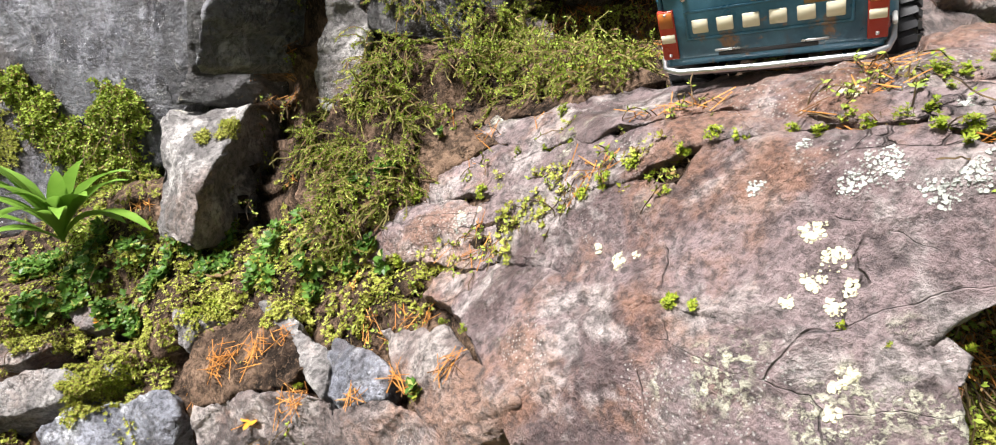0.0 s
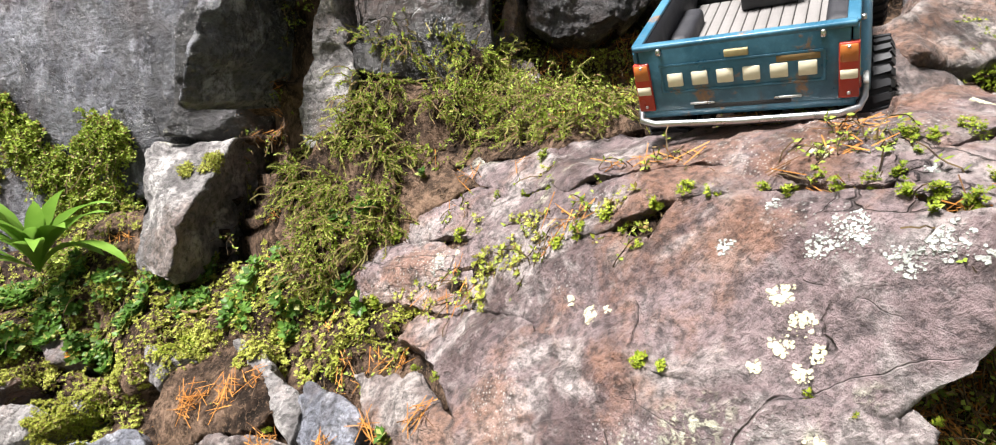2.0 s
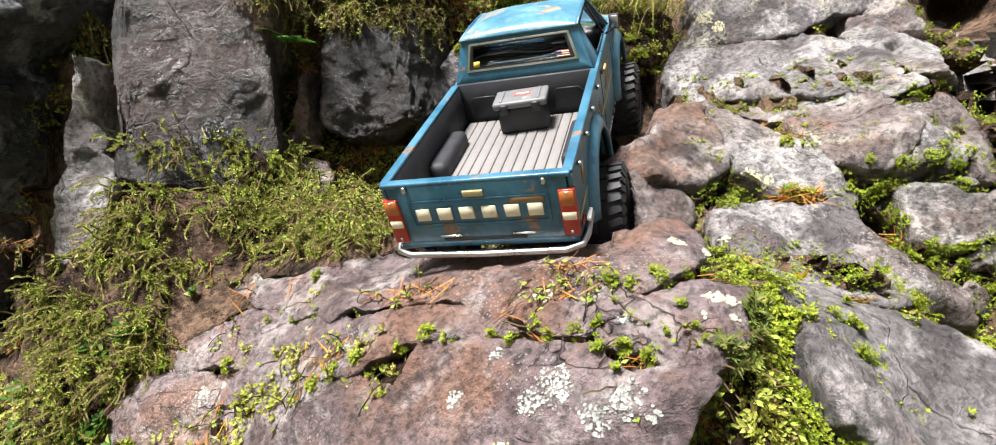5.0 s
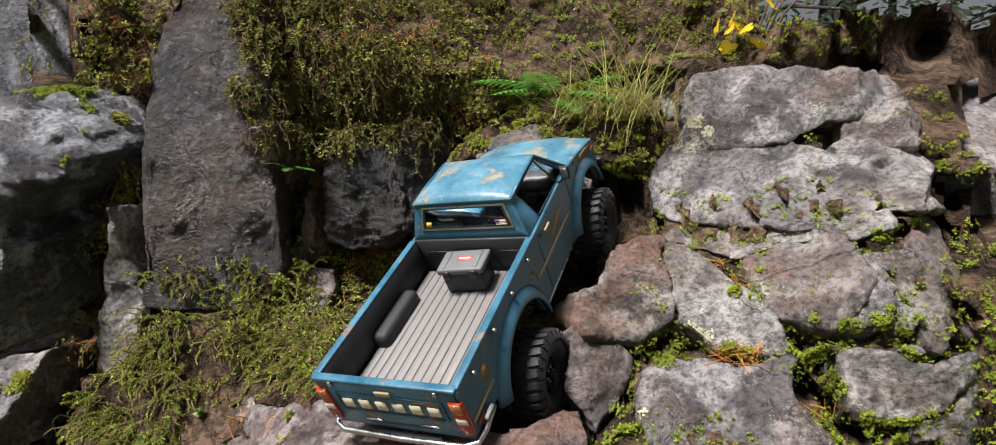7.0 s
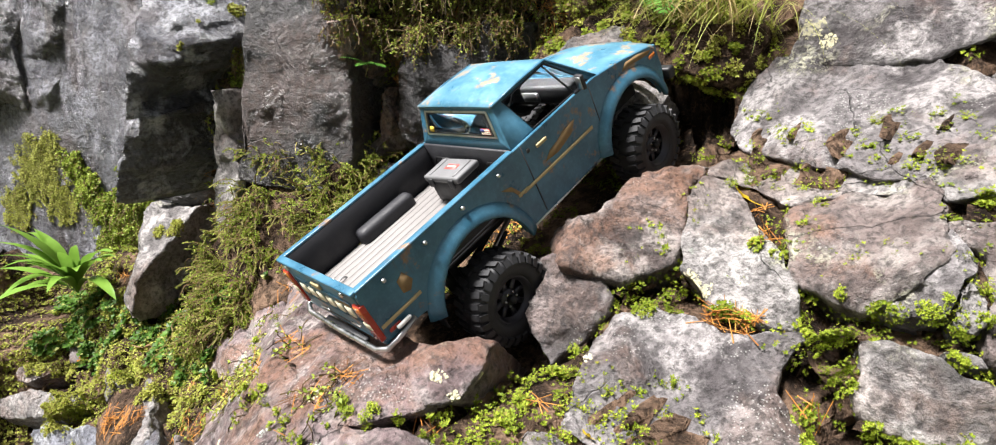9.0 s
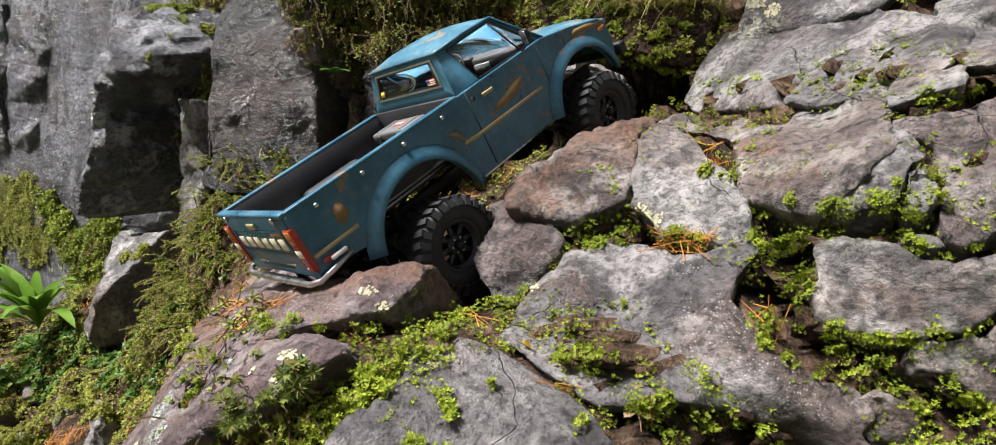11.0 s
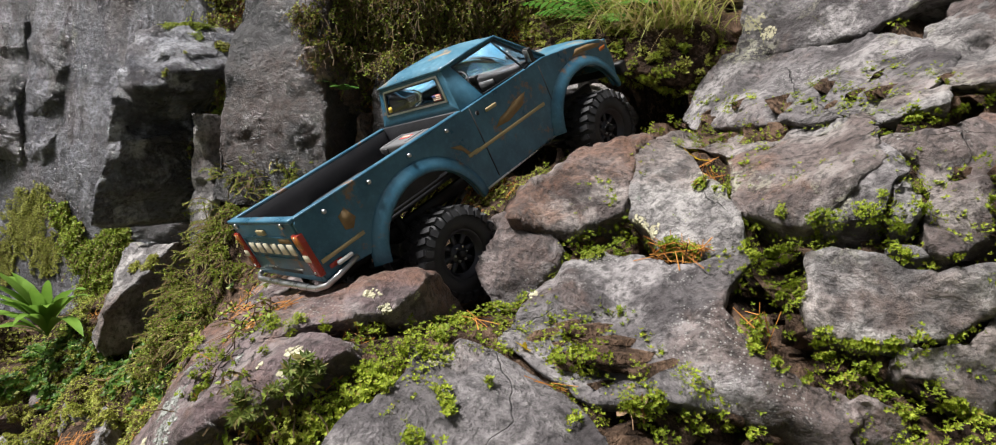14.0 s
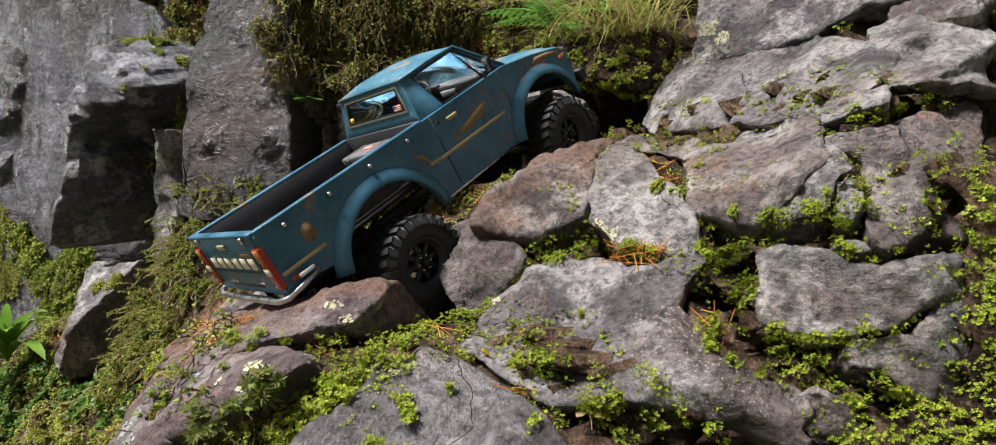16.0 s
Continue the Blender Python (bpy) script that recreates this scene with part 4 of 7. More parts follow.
CHASSIS = plain("dark_chassis_metal", (0.02, 0.02, 0.021), 0.5, 0.5, 0.4)
BEDWOOD = plain("grey_ribbed_bed_floor", (0.17, 0.16, 0.155), 0.62, 0.0, 0.3, 0.5, 140.0)
REDLENS = plain("red_lamp_lens", (0.34, 0.035, 0.02), 0.22, 0.0, 0.4, 0.1, 120.0)
AMBER = plain("amber_lamp_lens", (0.42, 0.13, 0.03), 0.22, 0.0, 0.4, 0.1, 120.0)
GREYLID = plain("grey_case_lid", (0.12, 0.12, 0.124), 0.5, 0.0, 0.15, 0.3, 500.0)
REDPRINT = plain("red_label", (0.5, 0.06, 0.05), 0.5)
YELLOW = plain("yellow_sticker", (0.6, 0.42, 0.05), 0.5)
BLUEPRINT = plain("blue_label", (0.04, 0.06, 0.2), 0.5)
SEAT = plain("grey_seat_cloth", (0.07, 0.07, 0.075), 0.85)
LENS = plain("clear_headlamp", (0.7, 0.7, 0.68), 0.12)


def glass_material():
    m = Nodes("smoked_window_glass")
    return m.finish((0.75, 0.8, 0.82), 0.04, Transmission_Weight=1.0, IOR=1.2)


GLASS = glass_material()


def box(bm, c, s, bevel=0.0, segments=2, turn=None):
    m = Matrix.Translation(c) @ (turn or Matrix.Identity(4)) @ Matrix.Diagonal((*s, 1))
    got = bmesh.ops.create_cube(bm, size=1, matrix=m)
    if bevel:
        edges = list({e for v in got["verts"] for e in v.link_edges})
        bmesh.ops.bevel(bm, geom=edges, offset=bevel, segments=segments, affect="EDGES", profile=0.6)
    return bm


def boxed(c, s, bevel=0.0, segments=2, turn=None):
    return box(bmesh.new(), c, s, bevel, segments, turn)


def prism(outline, x0, x1, bevel=0.0):
    """A plate from an outline of (y, z), between two x."""
    bm = bmesh.new()
    a = [bm.verts.new((x0, y, z)) for y, z in outline]
    b = [bm.verts.new((x1, y, z)) for y, z in outline]
    bm.faces.new(a)
    bm.faces.new(b[::-1])
    n = len(outline)
    for i in range(n):
        bm.faces.new((a[i], b[i], b[(i + 1) % n], a[(i + 1) % n]))
    bmesh.ops.recalc_face_normals(bm, faces=bm.faces)
    if bevel:
        bmesh.ops.bevel(bm, geom=bm.edges[:], offset=bevel, segments=1, affect="EDGES")
    bmesh.ops.triangulate(bm, faces=[f for f in bm.faces if len(f.verts) > 4])
    return bm


def tube(points, radius, sides=8, bm=None, closed=False):
    bm = bm or bmesh.new()
    pts = [Vector(p) for p in points]
    rings = []
    n = len(pts)
    for i, p in enumerate(pts):
        a, b = (pts[i - 1], pts[(i + 1) % n]) if closed else (pts[max(i - 1, 0)], pts[min(i + 1, n - 1)])
        q = (b - a).to_track_quat("Z", "Y")
        r = radius[i] if isinstance(radius, (list, tuple)) else radius
        rings.append([bm.verts.new(p + q @ Vector((r * math.cos(t), r * math.sin(t), 0))) for t in (2 * math.pi * k / sides for k in range(sides))])
    for i in range(n if closed else n - 1):
        a, b = rings[i], rings[(i + 1) % n]
        for k in range(sides):
            bm.faces.new((a[k], a[(k + 1) % sides], b[(k + 1) % sides], b[k]))
    if not closed:
        bm.faces.new(rings[0][::-1])
        bm.faces.new(rings[-1])
    return bm


def lathe(profile, steps=40, x=0.0):
    """A body turned about the x axis, from (x, radius) pairs."""
    bm = bmesh.new()
    rings = []
    for k in range(steps):
        t = 2 * math.pi * k / steps
        rings.append([bm.verts.new((x + px, r * math.cos(t), r * math.sin(t))) for px, r in profile])
    for k in range(steps):
        a, b = rings[k], rings[(k + 1) % steps]
        for i in range(len(profile) - 1):
            bm.faces.new((a[i], a[i + 1], b[i + 1], b[i]))
    bmesh.ops.recalc_face_normals(bm, faces=bm.faces)
    return bm


def solid_frame(outer, inner, thick):
    """A flat frame between two loops of corners, with thickness."""
    bm = bmesh.new()
    o, i = [Vector(p) for p in outer], [Vector(p) for p in inner]
    nrm = (o[1] - o[0]).cross(o[2] - o[0]).normalized() * thick
    loops = [[bm.verts.new(p + d) for p in loop] for d in (Vector(), -nrm) for loop in (o, i)]
    n = len(o)
    for a, b, flip in ((0, 1, 0), (3, 2, 0), (2, 0, 0), (1, 3, 0)):
        for k in range(n):
            bm.faces.new((loops[a][k], loops[a][(k + 1) % n], loops[b][(k + 1) % n], loops[b][k]))
    bmesh.ops.recalc_face_normals(bm, faces=bm.faces)
    bmesh.ops.bevel(bm, geom=bm.edges[:], offset=0.0009, segments=1, affect="EDGES")
    return bm


def sheet(corners, thick=0.0012):
    bm = bmesh.new()
    c = [Vector(p) for p in corners]
    nrm = (c[1] - c[0]).cross(c[2] - c[0]).normalized() * thick
    a, b = [bm.verts.new(p) for p in c], [bm.verts.new(p - nrm) for p in c]
    bm.faces.new(a)
    bm.faces.new(b[::-1])
    for k in range(len(c)):
        bm.faces.new((a[k], b[k], b[(k + 1) % len(c)], a[(k + 1) % len(c)]))
    bmesh.ops.recalc_face_normals(bm, faces=bm.faces)
    return bm


def panel(rows, thick=0.0025):
    """A curved panel through rows of points, given thickness downwards."""
    bm = bmesh.new()
    top = [[bm.verts.new(p) for p in r] for r in rows]
    low = [[bm.verts.new(Vector(p) - Vector((0, 0, thick))) for p in r] for r in rows]
    nr, nc = len(rows), len(rows[0])
    for i in range(nr - 1):
        for j in range(nc - 1):
            bm.faces.new((top[i][j], top[i][j + 1], top[i + 1][j + 1], top[i + 1][j]))
            bm.faces.new((low[i][j], low[i + 1][j], low[i + 1][j + 1], low[i][j + 1]))
    for i in range(nr - 1):
        for j in (0, nc - 1):
            bm.faces.new((top[i][j], top[i + 1][j], low[i + 1][j], low[i][j]))
    for j in range(nc - 1):
        for i in (0, nr - 1):
            bm.faces.new((top[i][j], top[i][j + 1], low[i][j + 1], low[i][j]))
    bmesh.ops.recalc_face_normals(bm, faces=bm.faces)
    return bm


def arc(cy, cz, r, a0, a1, n=14):
    return [(cy + r * math.cos(radians(a0 + (a1 - a0) * k / n)), cz + r * math.sin(radians(a0 + (a1 - a0) * k / n))) for k in range(n + 1)]


def build_wheel(parent, x, y, z, side, turn):
    """Knobbly tyre on an eight-spoke rim; side: +1 right, -1 left."""
    hub = new("wheel", boxless := bpy.data.meshes.new("wheel"))
    prof = [(-0.019, 0.026), (-0.021, 0.033), (-0.0205, 0.041), (-0.017, 0.0462), (-0.008, 0.0475), (0.008, 0.0475), (0.017, 0.0462), (0.0205, 0.041), (0.021, 0.033), (0.019, 0.026), (-0.019, 0.026)]
    hub_bm = lathe([(-0.016, 0.02), (-0.016, 0.0255), (-0.012, 0.024), (0.012, 0.024), (0.016, 0.0262), (0.0185, 0.0275), (0.0185, 0.0245), (0.012, 0.0225), (0.011, 0.0205)], 36)
    hub_bm.to_mesh(boxless)
    hub_bm.free()
    boxless.shade_smooth()
    boxless.materials.append(RIM)
    hub.parent = parent
    hub.matrix_local = Matrix.Translation((x, y, z)) @ Matrix.Rotation(math.pi if side < 0 else 0.0, 4, "Z") @ Matrix.Rotation(radians(turn), 4, "X")
    part("tyre", lathe(prof, 48), RUBBER, hub, "black knobbly off-road tyre")
    bm = bmesh.new()
    for k in range(26):
        t = Matrix.Rotation(2 * math.pi * k / 26, 4, "X")
        for s in (-1, 1):
            box(bm, t @ Vector((s * 0.0125, 0.0018 * s, 0.0478)), (0.0135, 0.0062, 0.0052), 0.0, turn=t @ Matrix.Rotation(radians(14 * s), 4, "Z"))
            box(bm, t @ Vector((s * 0.0196, 0.0018 * s, 0.0435)), (0.0042, 0.0066, 0.0085), 0.0, turn=t @ Matrix.Rotation(radians(-24 * s), 4, "Y"))
        if k % 2 == 0:
            box(bm, t @ Vector((0, 0.003, 0.0478)), (0.01, 0.0055, 0.005), 0.0, turn=t)
    part("tread", bm, RUBBER, hub, "rubber tread lugs", smooth=False)["kind"] = "stuff"
    for k in range(8):
        t = Matrix.Rotation(2 * math.pi * (k + 0.5) / 8, 4, "X")
        part("spoke", boxed(t @ Vector((0.0085, 0, 0.0158)), (0.004, 0.0062, 0.013), 0.0012, 1, t), RIM, hub)
    part("wheel_disc", lathe([(0.0, 0.0), (0.0, 0.0115), (0.0095, 0.0115), (0.0115, 0.009), (0.0125, 0.0), ], 24), RIM, hub)
    part("hub_cap", lathe([(0.0115, 0.0), (0.0115, 0.0048), (0.018, 0.0044), (0.0195, 0.0025), (0.02, 0.0)], 18), CHASSIS, hub)
    for k in range(6):
        t = Matrix.Rotation(2 * math.pi * k / 6, 4, "X")
        part("wheel_nut", boxed(t @ Vector((0.0135, 0, 0.0078)), (0.0028, 0.0024, 0.0024), 0.0005, 1, t), STEEL, hub)
    return hub


def build_truck():
    truck = new("pickup_truck")
    tagged(truck, "weathered blue model pickup truck climbing the rocks", "model truck")
    HALF, RAIL, FLOOR = 0.0825, 0.119, 0.074
    # sides with their wheel arches
    outline = [(-0.126, 0.058), (-0.127, RAIL - 0.003), (-0.124, RAIL), (0.093, RAIL + 0.001), (0.24, RAIL + 0.003), (0.3, 0.113), (0.352, 0.102), (0.363, 0.094), (0.367, 0.07), (0.363, 0.045), (0.356, 0.038)]
    outline += arc(0.287, 0.02, 0.066, 14, 172) + [(0.215, 0.031), (0.075, 0.031)] + arc(0.0, 0.022, 0.068, 8, 168) + [(-0.075, 0.052)]
    for s in (-1, 1):
        side = part("side_panel", prism(outline, s * HALF, s * (HALF - 0.004), 0.0008), PAINT, truck, "blue side panel with worn paint and rust", smooth=False)
        for cy, cz, r, a0, a1 in ((0.0, 0.022, 0.07, 6, 168), (0.287, 0.02, 0.068, 12, 172)):
            rows = []
            for py, pz in arc(cy, cz, 1.0, a0, a1, 22):
                dy, dz = py - cy, pz - cz
                rows.append([(s * (HALF + o), cy + dy * rr, cz + dz * rr) for o, rr in ((-0.001, r + 0.013), (0.002, r + 0.0105), (0.0055, r + 0.005), (0.0085, r - 0.001), (0.008, r - 0.003), (0.002, r - 0.0025))])
            bm = bmesh.new()
            vs = [[bm.verts.new(p) for p in row] for row in rows]
            for i in range(len(vs) - 1):
                for j in range(5):
                    bm.faces.new((vs[i][j], vs[i][j + 1], vs[i + 1][j + 1], vs[i + 1][j]))
            bmesh.ops.recalc_face_normals(bm, faces=bm.faces)
            bmesh.ops.solidify(bm, geom=bm.faces[:], thickness=0.0012)
            part("wheel_arch", bm, PAINT, truck, "flared blue wheel arch")
        part("stripe", boxed((s * (HALF + 0.0004), 0.1485, 0.0735), (0.0014, 0.128, 0.0042), 0.0004, 1), CREAM, side, "faded cream stripe")
        part("stripe", boxed((s * (HALF + 0.0004), -0.098, 0.074), (0.0014, 0.05, 0.004), 0.0004, 1), CREAM, side, "faded cream stripe")
        part("stripe", boxed((s * (HALF + 0.0004), 0.084, 0.0745), (0.0014, 0.016, 0.004), 0.0004, 1), CREAM, side, "faded cream stripe")
        part("worn_patch", prism([(0.128, 0.083), (0.15, 0.081), (0.178, 0.087), (0.19, 0.099), (0.168, 0.097), (0.15, 0.092), (0.14, 0.0905)], s * (HALF + 0.0006), s * (HALF - 0.001)), WORN, side, "patch of bare tan primer")
        part("worn_patch", prism([(-0.088, 0.086), (-0.08, 0.083), (-0.073, 0.091), (-0.079, 0.104), (-0.088, 0.1)], s * (HALF + 0.0006), s * (HALF - 0.001)), WORN, side, "patch of rust")
        part("worn_patch", prism([(0.058, 0.094), (0.072, 0.083), (0.079, 0.071), (0.083, 0.073), (0.072, 0.09)], s * (HALF + 0.0006), s * (HALF - 0.001)), WORN, side, "rust along the wheel arch")
        part("worn_patch", prism([(0.29, 0.1015), (0.31, 0.1), (0.345, 0.094), (0.352, 0.097), (0.325, 0.105), (0.3, 0.108)], s * (HALF + 0.0006), s * (HALF - 0.001)), WORN, side, "patch of bare tan primer")
        part("rocker_trim", tube([(s * (HALF + 0.0005), 0.074, 0.0315), (s * (HALF + 0.0005), 0.214, 0.0315)], 0.0013), STEEL, side, "thin bright rocker trim")
        part("door_seam", boxed((s * (HALF + 0.0001), 0.1035, 0.077), (0.0009, 0.0013, 0.083), 0), BLACK, side)
        part("door_seam", boxed((s * (HALF + 0.0001), 0.2275, 0.077), (0.0009, 0.0011, 0.08), 0), BLACK, side)
        part("door_handle", boxed((s * (HALF + 0.0022), 0.131, 0.1065), (0.003, 0.017, 0.0042), 0.0012, 2), CREAM, side, "worn cream door handle")
        part("door_lock", boxed((s * (HALF + 0.001), 0.111, 0.109), (0.002, 0.005, 0.005), 0.001, 1), CHASSIS, side)
        part("side_marker", boxed((s * (HALF + 0.001), -0.112, 0.066), (0.002, 0.014, 0.0045), 0.001, 1), REDLENS, side)
        part("side_marker", boxed((s * (HALF + 0.001), 0.351, 0.0895), (0.002, 0.0135, 0.005), 0.001, 1), AMBER, side)
        # rail of the bed, with its hooks
        part("bed_rail", boxed((s * (HALF - 0.0035), -0.0165, RAIL + 0.0008), (0.0085, 0.217, 0.0032), 0.0012, 2), PAINT, truck)
        for y in (-0.098, -0.045, 0.008, 0.062):
            part("rail_hook", boxed((s * (HALF + 0.0022), y, RAIL - 0.0075), (0.0042, 0.0042, 0.0042), 0.001, 1), STEEL, truck)
        part("bed_wall", boxed((s * (HALF - 0.0062), -0.0155, 0.0965), (0.004, 0.212, 0.044), 0.0008, 1), LINER, truck, "black inner bed wall")
        part("wheel_well", boxed((s * (HALF - 0.0155), -0.004, 0.08), (0.021, 0.082, 0.024), 0.0085, 4), LINER, truck, "black moulded wheel well")
    # ribbed floor
    part("bed_floor", boxed((0, -0.0165, FLOOR - 0.003), (0.154, 0.212, 0.004)), BLACK, truck)
    for k in range(13):
        x = -0.0665 + 0.133 * k / 12
        part("floor_rib", boxed((x, -0.0165, FLOOR), (0.0103, 0.208, 0.0032), 0.0007, 1), BEDWOOD, truck)
    part("bed_bulkhead", boxed((0, 0.0925, 0.0975), (0.157, 0.004, 0.047), 0.001, 1), LINER, truck, "black front wall of the bed")
    for s in (-1, 1):
        part("bulkhead_rim", tube([(s * 0.048 + d, 0.0898, z) for d, z in ((-0.017, 0.082), (-0.017, 0.098), (-0.012, 0.104), (0.012, 0.104), (0.017, 0.098), (0.017, 0.082))], 0.0011, 6), CHASSIS, truck)
    # tailgate
    gate = part("tailgate", boxed((0, -0.1255, 0.0895), (0.155, 0.005, 0.058), 0.0012, 2), PAINT, truck, "worn blue tailgate")
    part("gate_lip", boxed((0, -0.1255, RAIL + 0.0005), (0.163, 0.0085, 0.0045), 0.0015, 2), PAINT, gate)
    part("gate_lining", boxed((0, -0.1218, 0.0955), (0.15, 0.002, 0.04), 0.0005, 1), LINER, gate)
    part("gate_recess", solid_frame([(-0.062, -0.1284, 0.0775), (0.062, -0.1284, 0.0775), (0.062, -0.1284, 0.1035), (-0.062, -0.1284, 0.1035)], [(-0.0595, -0.1284, 0.0795), (0.0595, -0.1284, 0.0795), (0.0595, -0.1284, 0.1015), (-0.0595, -0.1284, 0.1015)], -0.001), PAINT, gate)
    part("gate_handle", boxed((0.0, -0.1295, 0.1085), (0.018, 0.003, 0.006), 0.001, 2), CREAM, gate, "cream tailgate handle")
    part("worn_patch", boxed((0.043, -0.12825, 0.099), (0.03, 0.0008, 0.006), 0.0003, 1), WORN, gate, "rust on the tailgate")
    for k in range(6):
        part("badge_bar", boxed((-0.0495 + 0.0198 * k, -0.129, 0.0895), (0.0128, 0.0018, 0.0118), 0.0007, 1), IVORY, gate, "ivory block of the tailgate badge")
    for x in (-0.06, 0.06):
        part("gate_catch", boxed((x, -0.1295, 0.1155), (0.004, 0.004, 0.006), 0.001, 1), STEEL, gate)
    for x in (-0.03, 0.035):
        part("hinge", boxed((x, -0.1285, 0.0665), (0.02, 0.002, 0.002), 0.0005, 1), STEEL, gate)
    part("gate_gap", boxed((0, -0.1272, 0.0628), (0.075, 0.003, 0.004), 0.0008, 1), BLACK, gate)
    part("rear_valance", boxed((0, -0.1245, 0.058), (0.162, 0.006, 0.0075), 0.0015, 2), PAINT, truck)
    for s in (-1, 1):
        lamp = part("tail_lamp", boxed((s * 0.0765, -0.1275, 0.0845), (0.0135, 0.006, 0.044), 0.0012, 2), REDLENS, truck, "red tail lamp")
        part("amber_lens", boxed((s * 0.0765, -0.1302, 0.0985), (0.0115, 0.0022, 0.0135), 0.0006, 1), AMBER, lamp)
        part("white_lens", boxed((s * 0.0765, -0.1302, 0.082), (0.0115, 0.0022, 0.0075), 0.0006, 1), IVORY, lamp)
        for z in (0.067, 0.1035):
            part("screw", boxed((s * 0.0765, -0.131, z), (0.0025, 0.002, 0.0025), 0.0006, 1), STEEL, lamp)
    # rear bumper of bent tube
    bumper = part("rear_bumper", tube([(-0.0865, -0.092, 0.06), (-0.0865, -0.118, 0.056), (-0.083, -0.13, 0.0535), (-0.07, -0.1355, 0.0525), (0, -0.1365, 0.052), (0.07, -0.1355, 0.0525), (0.083, -0.13, 0.0535), (0.0865, -0.118, 0.056), (0.0865, -0.092, 0.06)], 0.0029, 10), STEEL, truck, "bent chrome tube bumper")
    part("bumper_step", boxed((0, -0.131, 0.0485), (0.085, 0.008, 0.004), 0.001, 1), BLACK, bumper)
    for s in (-1, 1):
        part("bumper_light", boxed((s * 0.0875, -0.104, 0.0655), (0.004, 0.017, 0.004), 0.001, 1), LENS, bumper)
    # cab: frames of the openings, roof and glass
    R0, R1 = Vector((0.064, 0.104, 0.167)), Vector((0.062, 0.196, 0.169))   # roof corners, right side, rear and front
    S0, S1 = Vector((0.079, 0.0945, RAIL)), Vector((0.079, 0.246, RAIL + 0.002))
    mir = lambda v: Vector((-v.x, v.y, v.z))

    def between(quad, u0, u1, v0, v1):
        a, b, c, d = quad
        at = lambda u, v: (a.lerp(b, u)).lerp(d.lerp(c, u), v)
        return [at(u0, v0), at(u1, v0), at(u1, v1), at(u0, v1)]

    rear = [mir(S0), S0, R0, mir(R0)]
    inner = between(rear, 0.09, 0.91, 0.3, 0.86)
    wall = part("cab_rear_wall", solid_frame(rear, inner, 0.003), PAINT, truck, "blue rear cab wall with rust")
    part("window_seal", solid_frame(between(rear, 0.075, 0.925, 0.27, 0.89), between(rear, 0.1, 0.9, 0.325, 0.845), -0.0014), STEEL, wall, "thin bright window trim")
    part("window_rubber", solid_frame(between(rear, 0.09, 0.91, 0.3, 0.86), between(rear, 0.12, 0.88, 0.355, 0.815), -0.001), BLACK, wall)
    part("rear_window", sheet([p + Vector((0, 0.0005, 0)) for p in inner]), GLASS, wall).visible_shadow = False
    part("sticker", sheet([p - Vector((0, 0.0016, 0)) for p in between(rear, 0.78, 0.875, 0.36, 0.5)], 0.0006), REDPRINT, wall, "small red and white striped sticker")
    for k in range(3):
        part("sticker_stripe", sheet([p - Vector((0, 0.0021, 0)) for p in between(rear, 0.78, 0.875, 0.38 + 0.042 * k, 0.4 + 0.042 * k)], 0.0006), IVORY, wall)
    part("sticker_field", sheet([p - Vector((0, 0.0024, 0)) for p in between(rear, 0.78, 0.82, 0.44, 0.5)], 0.0006), BLUEPRINT, wall)
    part("sticker", sheet([p - Vector((0, 0.0016, 0)) for p in between(rear, 0.13, 0.18, 0.37, 0.5)], 0.0006), YELLOW, wall, "small yellow sticker")
    shield = [S1, mir(S1), mir(R1), R1]
    inner = between(shield, 0.07, 0.93, 0.06, 0.92)
    front = part("windscreen_frame", solid_frame(shield, inner, 0.003), PAINT, truck)
    part("windscreen", sheet(inner), GLASS, front).visible_shadow = False
    for s in (-1, 1):
        f = (lambda v: v) if s > 0 else mir
        door = [f(S0), f(S1), f(R1), f(R0)]
        opening = [f(S0.lerp(S1, 0.27)).lerp(f(R0), 0.05), f(S0.lerp(S1, 0.93)).lerp(f(R1), 0.02), f(R0.lerp(R1, 0.94)).lerp(f(S1), 0.07), f(R0.lerp(R1, 0.2)).lerp(f(S0), 0.1)]
        fr = part("door_window_frame", solid_frame(door, opening, 0.003 * s), PAINT, truck)
        part("window_rubber", tube([*opening], 0.0011, 6, closed=True), BLACK, fr)
        p0, p1 = opening[1].lerp(opening[0], 0.27), opening[2].lerp(opening[3], 0.06)
        part("quarter_bar", tube([p0, p1], 0.0013, 6), BLACK, fr)
        arm = f(Vector((HALF - 0.002, 0.206, RAIL + 0.002)))
        mirror = part("wing_mirror", boxed(arm + Vector((s * 0.0125, 0.002, 0.0135)), (0.0125, 0.0055, 0.0175), 0.002, 2, Matrix.Rotation(radians(-12 * s), 4, "Z")), BLACK, truck, "black wing mirror")
        part("mirror_arm", tube([arm, arm + Vector((s * 0.008, 0.001, 0.004)), arm + Vector((s * 0.0115, 0.003, 0.011))], 0.0015, 6), BLACK, mirror)
        part("mirror_glass", boxed(arm + Vector((s * 0.0125, -0.0011, 0.0135)), (0.0095, 0.0008, 0.0145), 0.0002, 1, Matrix.Rotation(radians(-12 * s), 4, "Z")), STEEL, mirror)
        part("drip_rail", tube([f(R0) + Vector((s * 0.0015, -0.001, -0.001)), f(R0.lerp(R1, 0.5)) + Vector((s * 0.0018, 0, 0.001)), f(R1) + Vector((s * 0.0015, 0, 0)), f(S1) + Vector((s * 0.001, 0.001, 0))], 0.0016, 6), PAINT, truck)
    rows = []
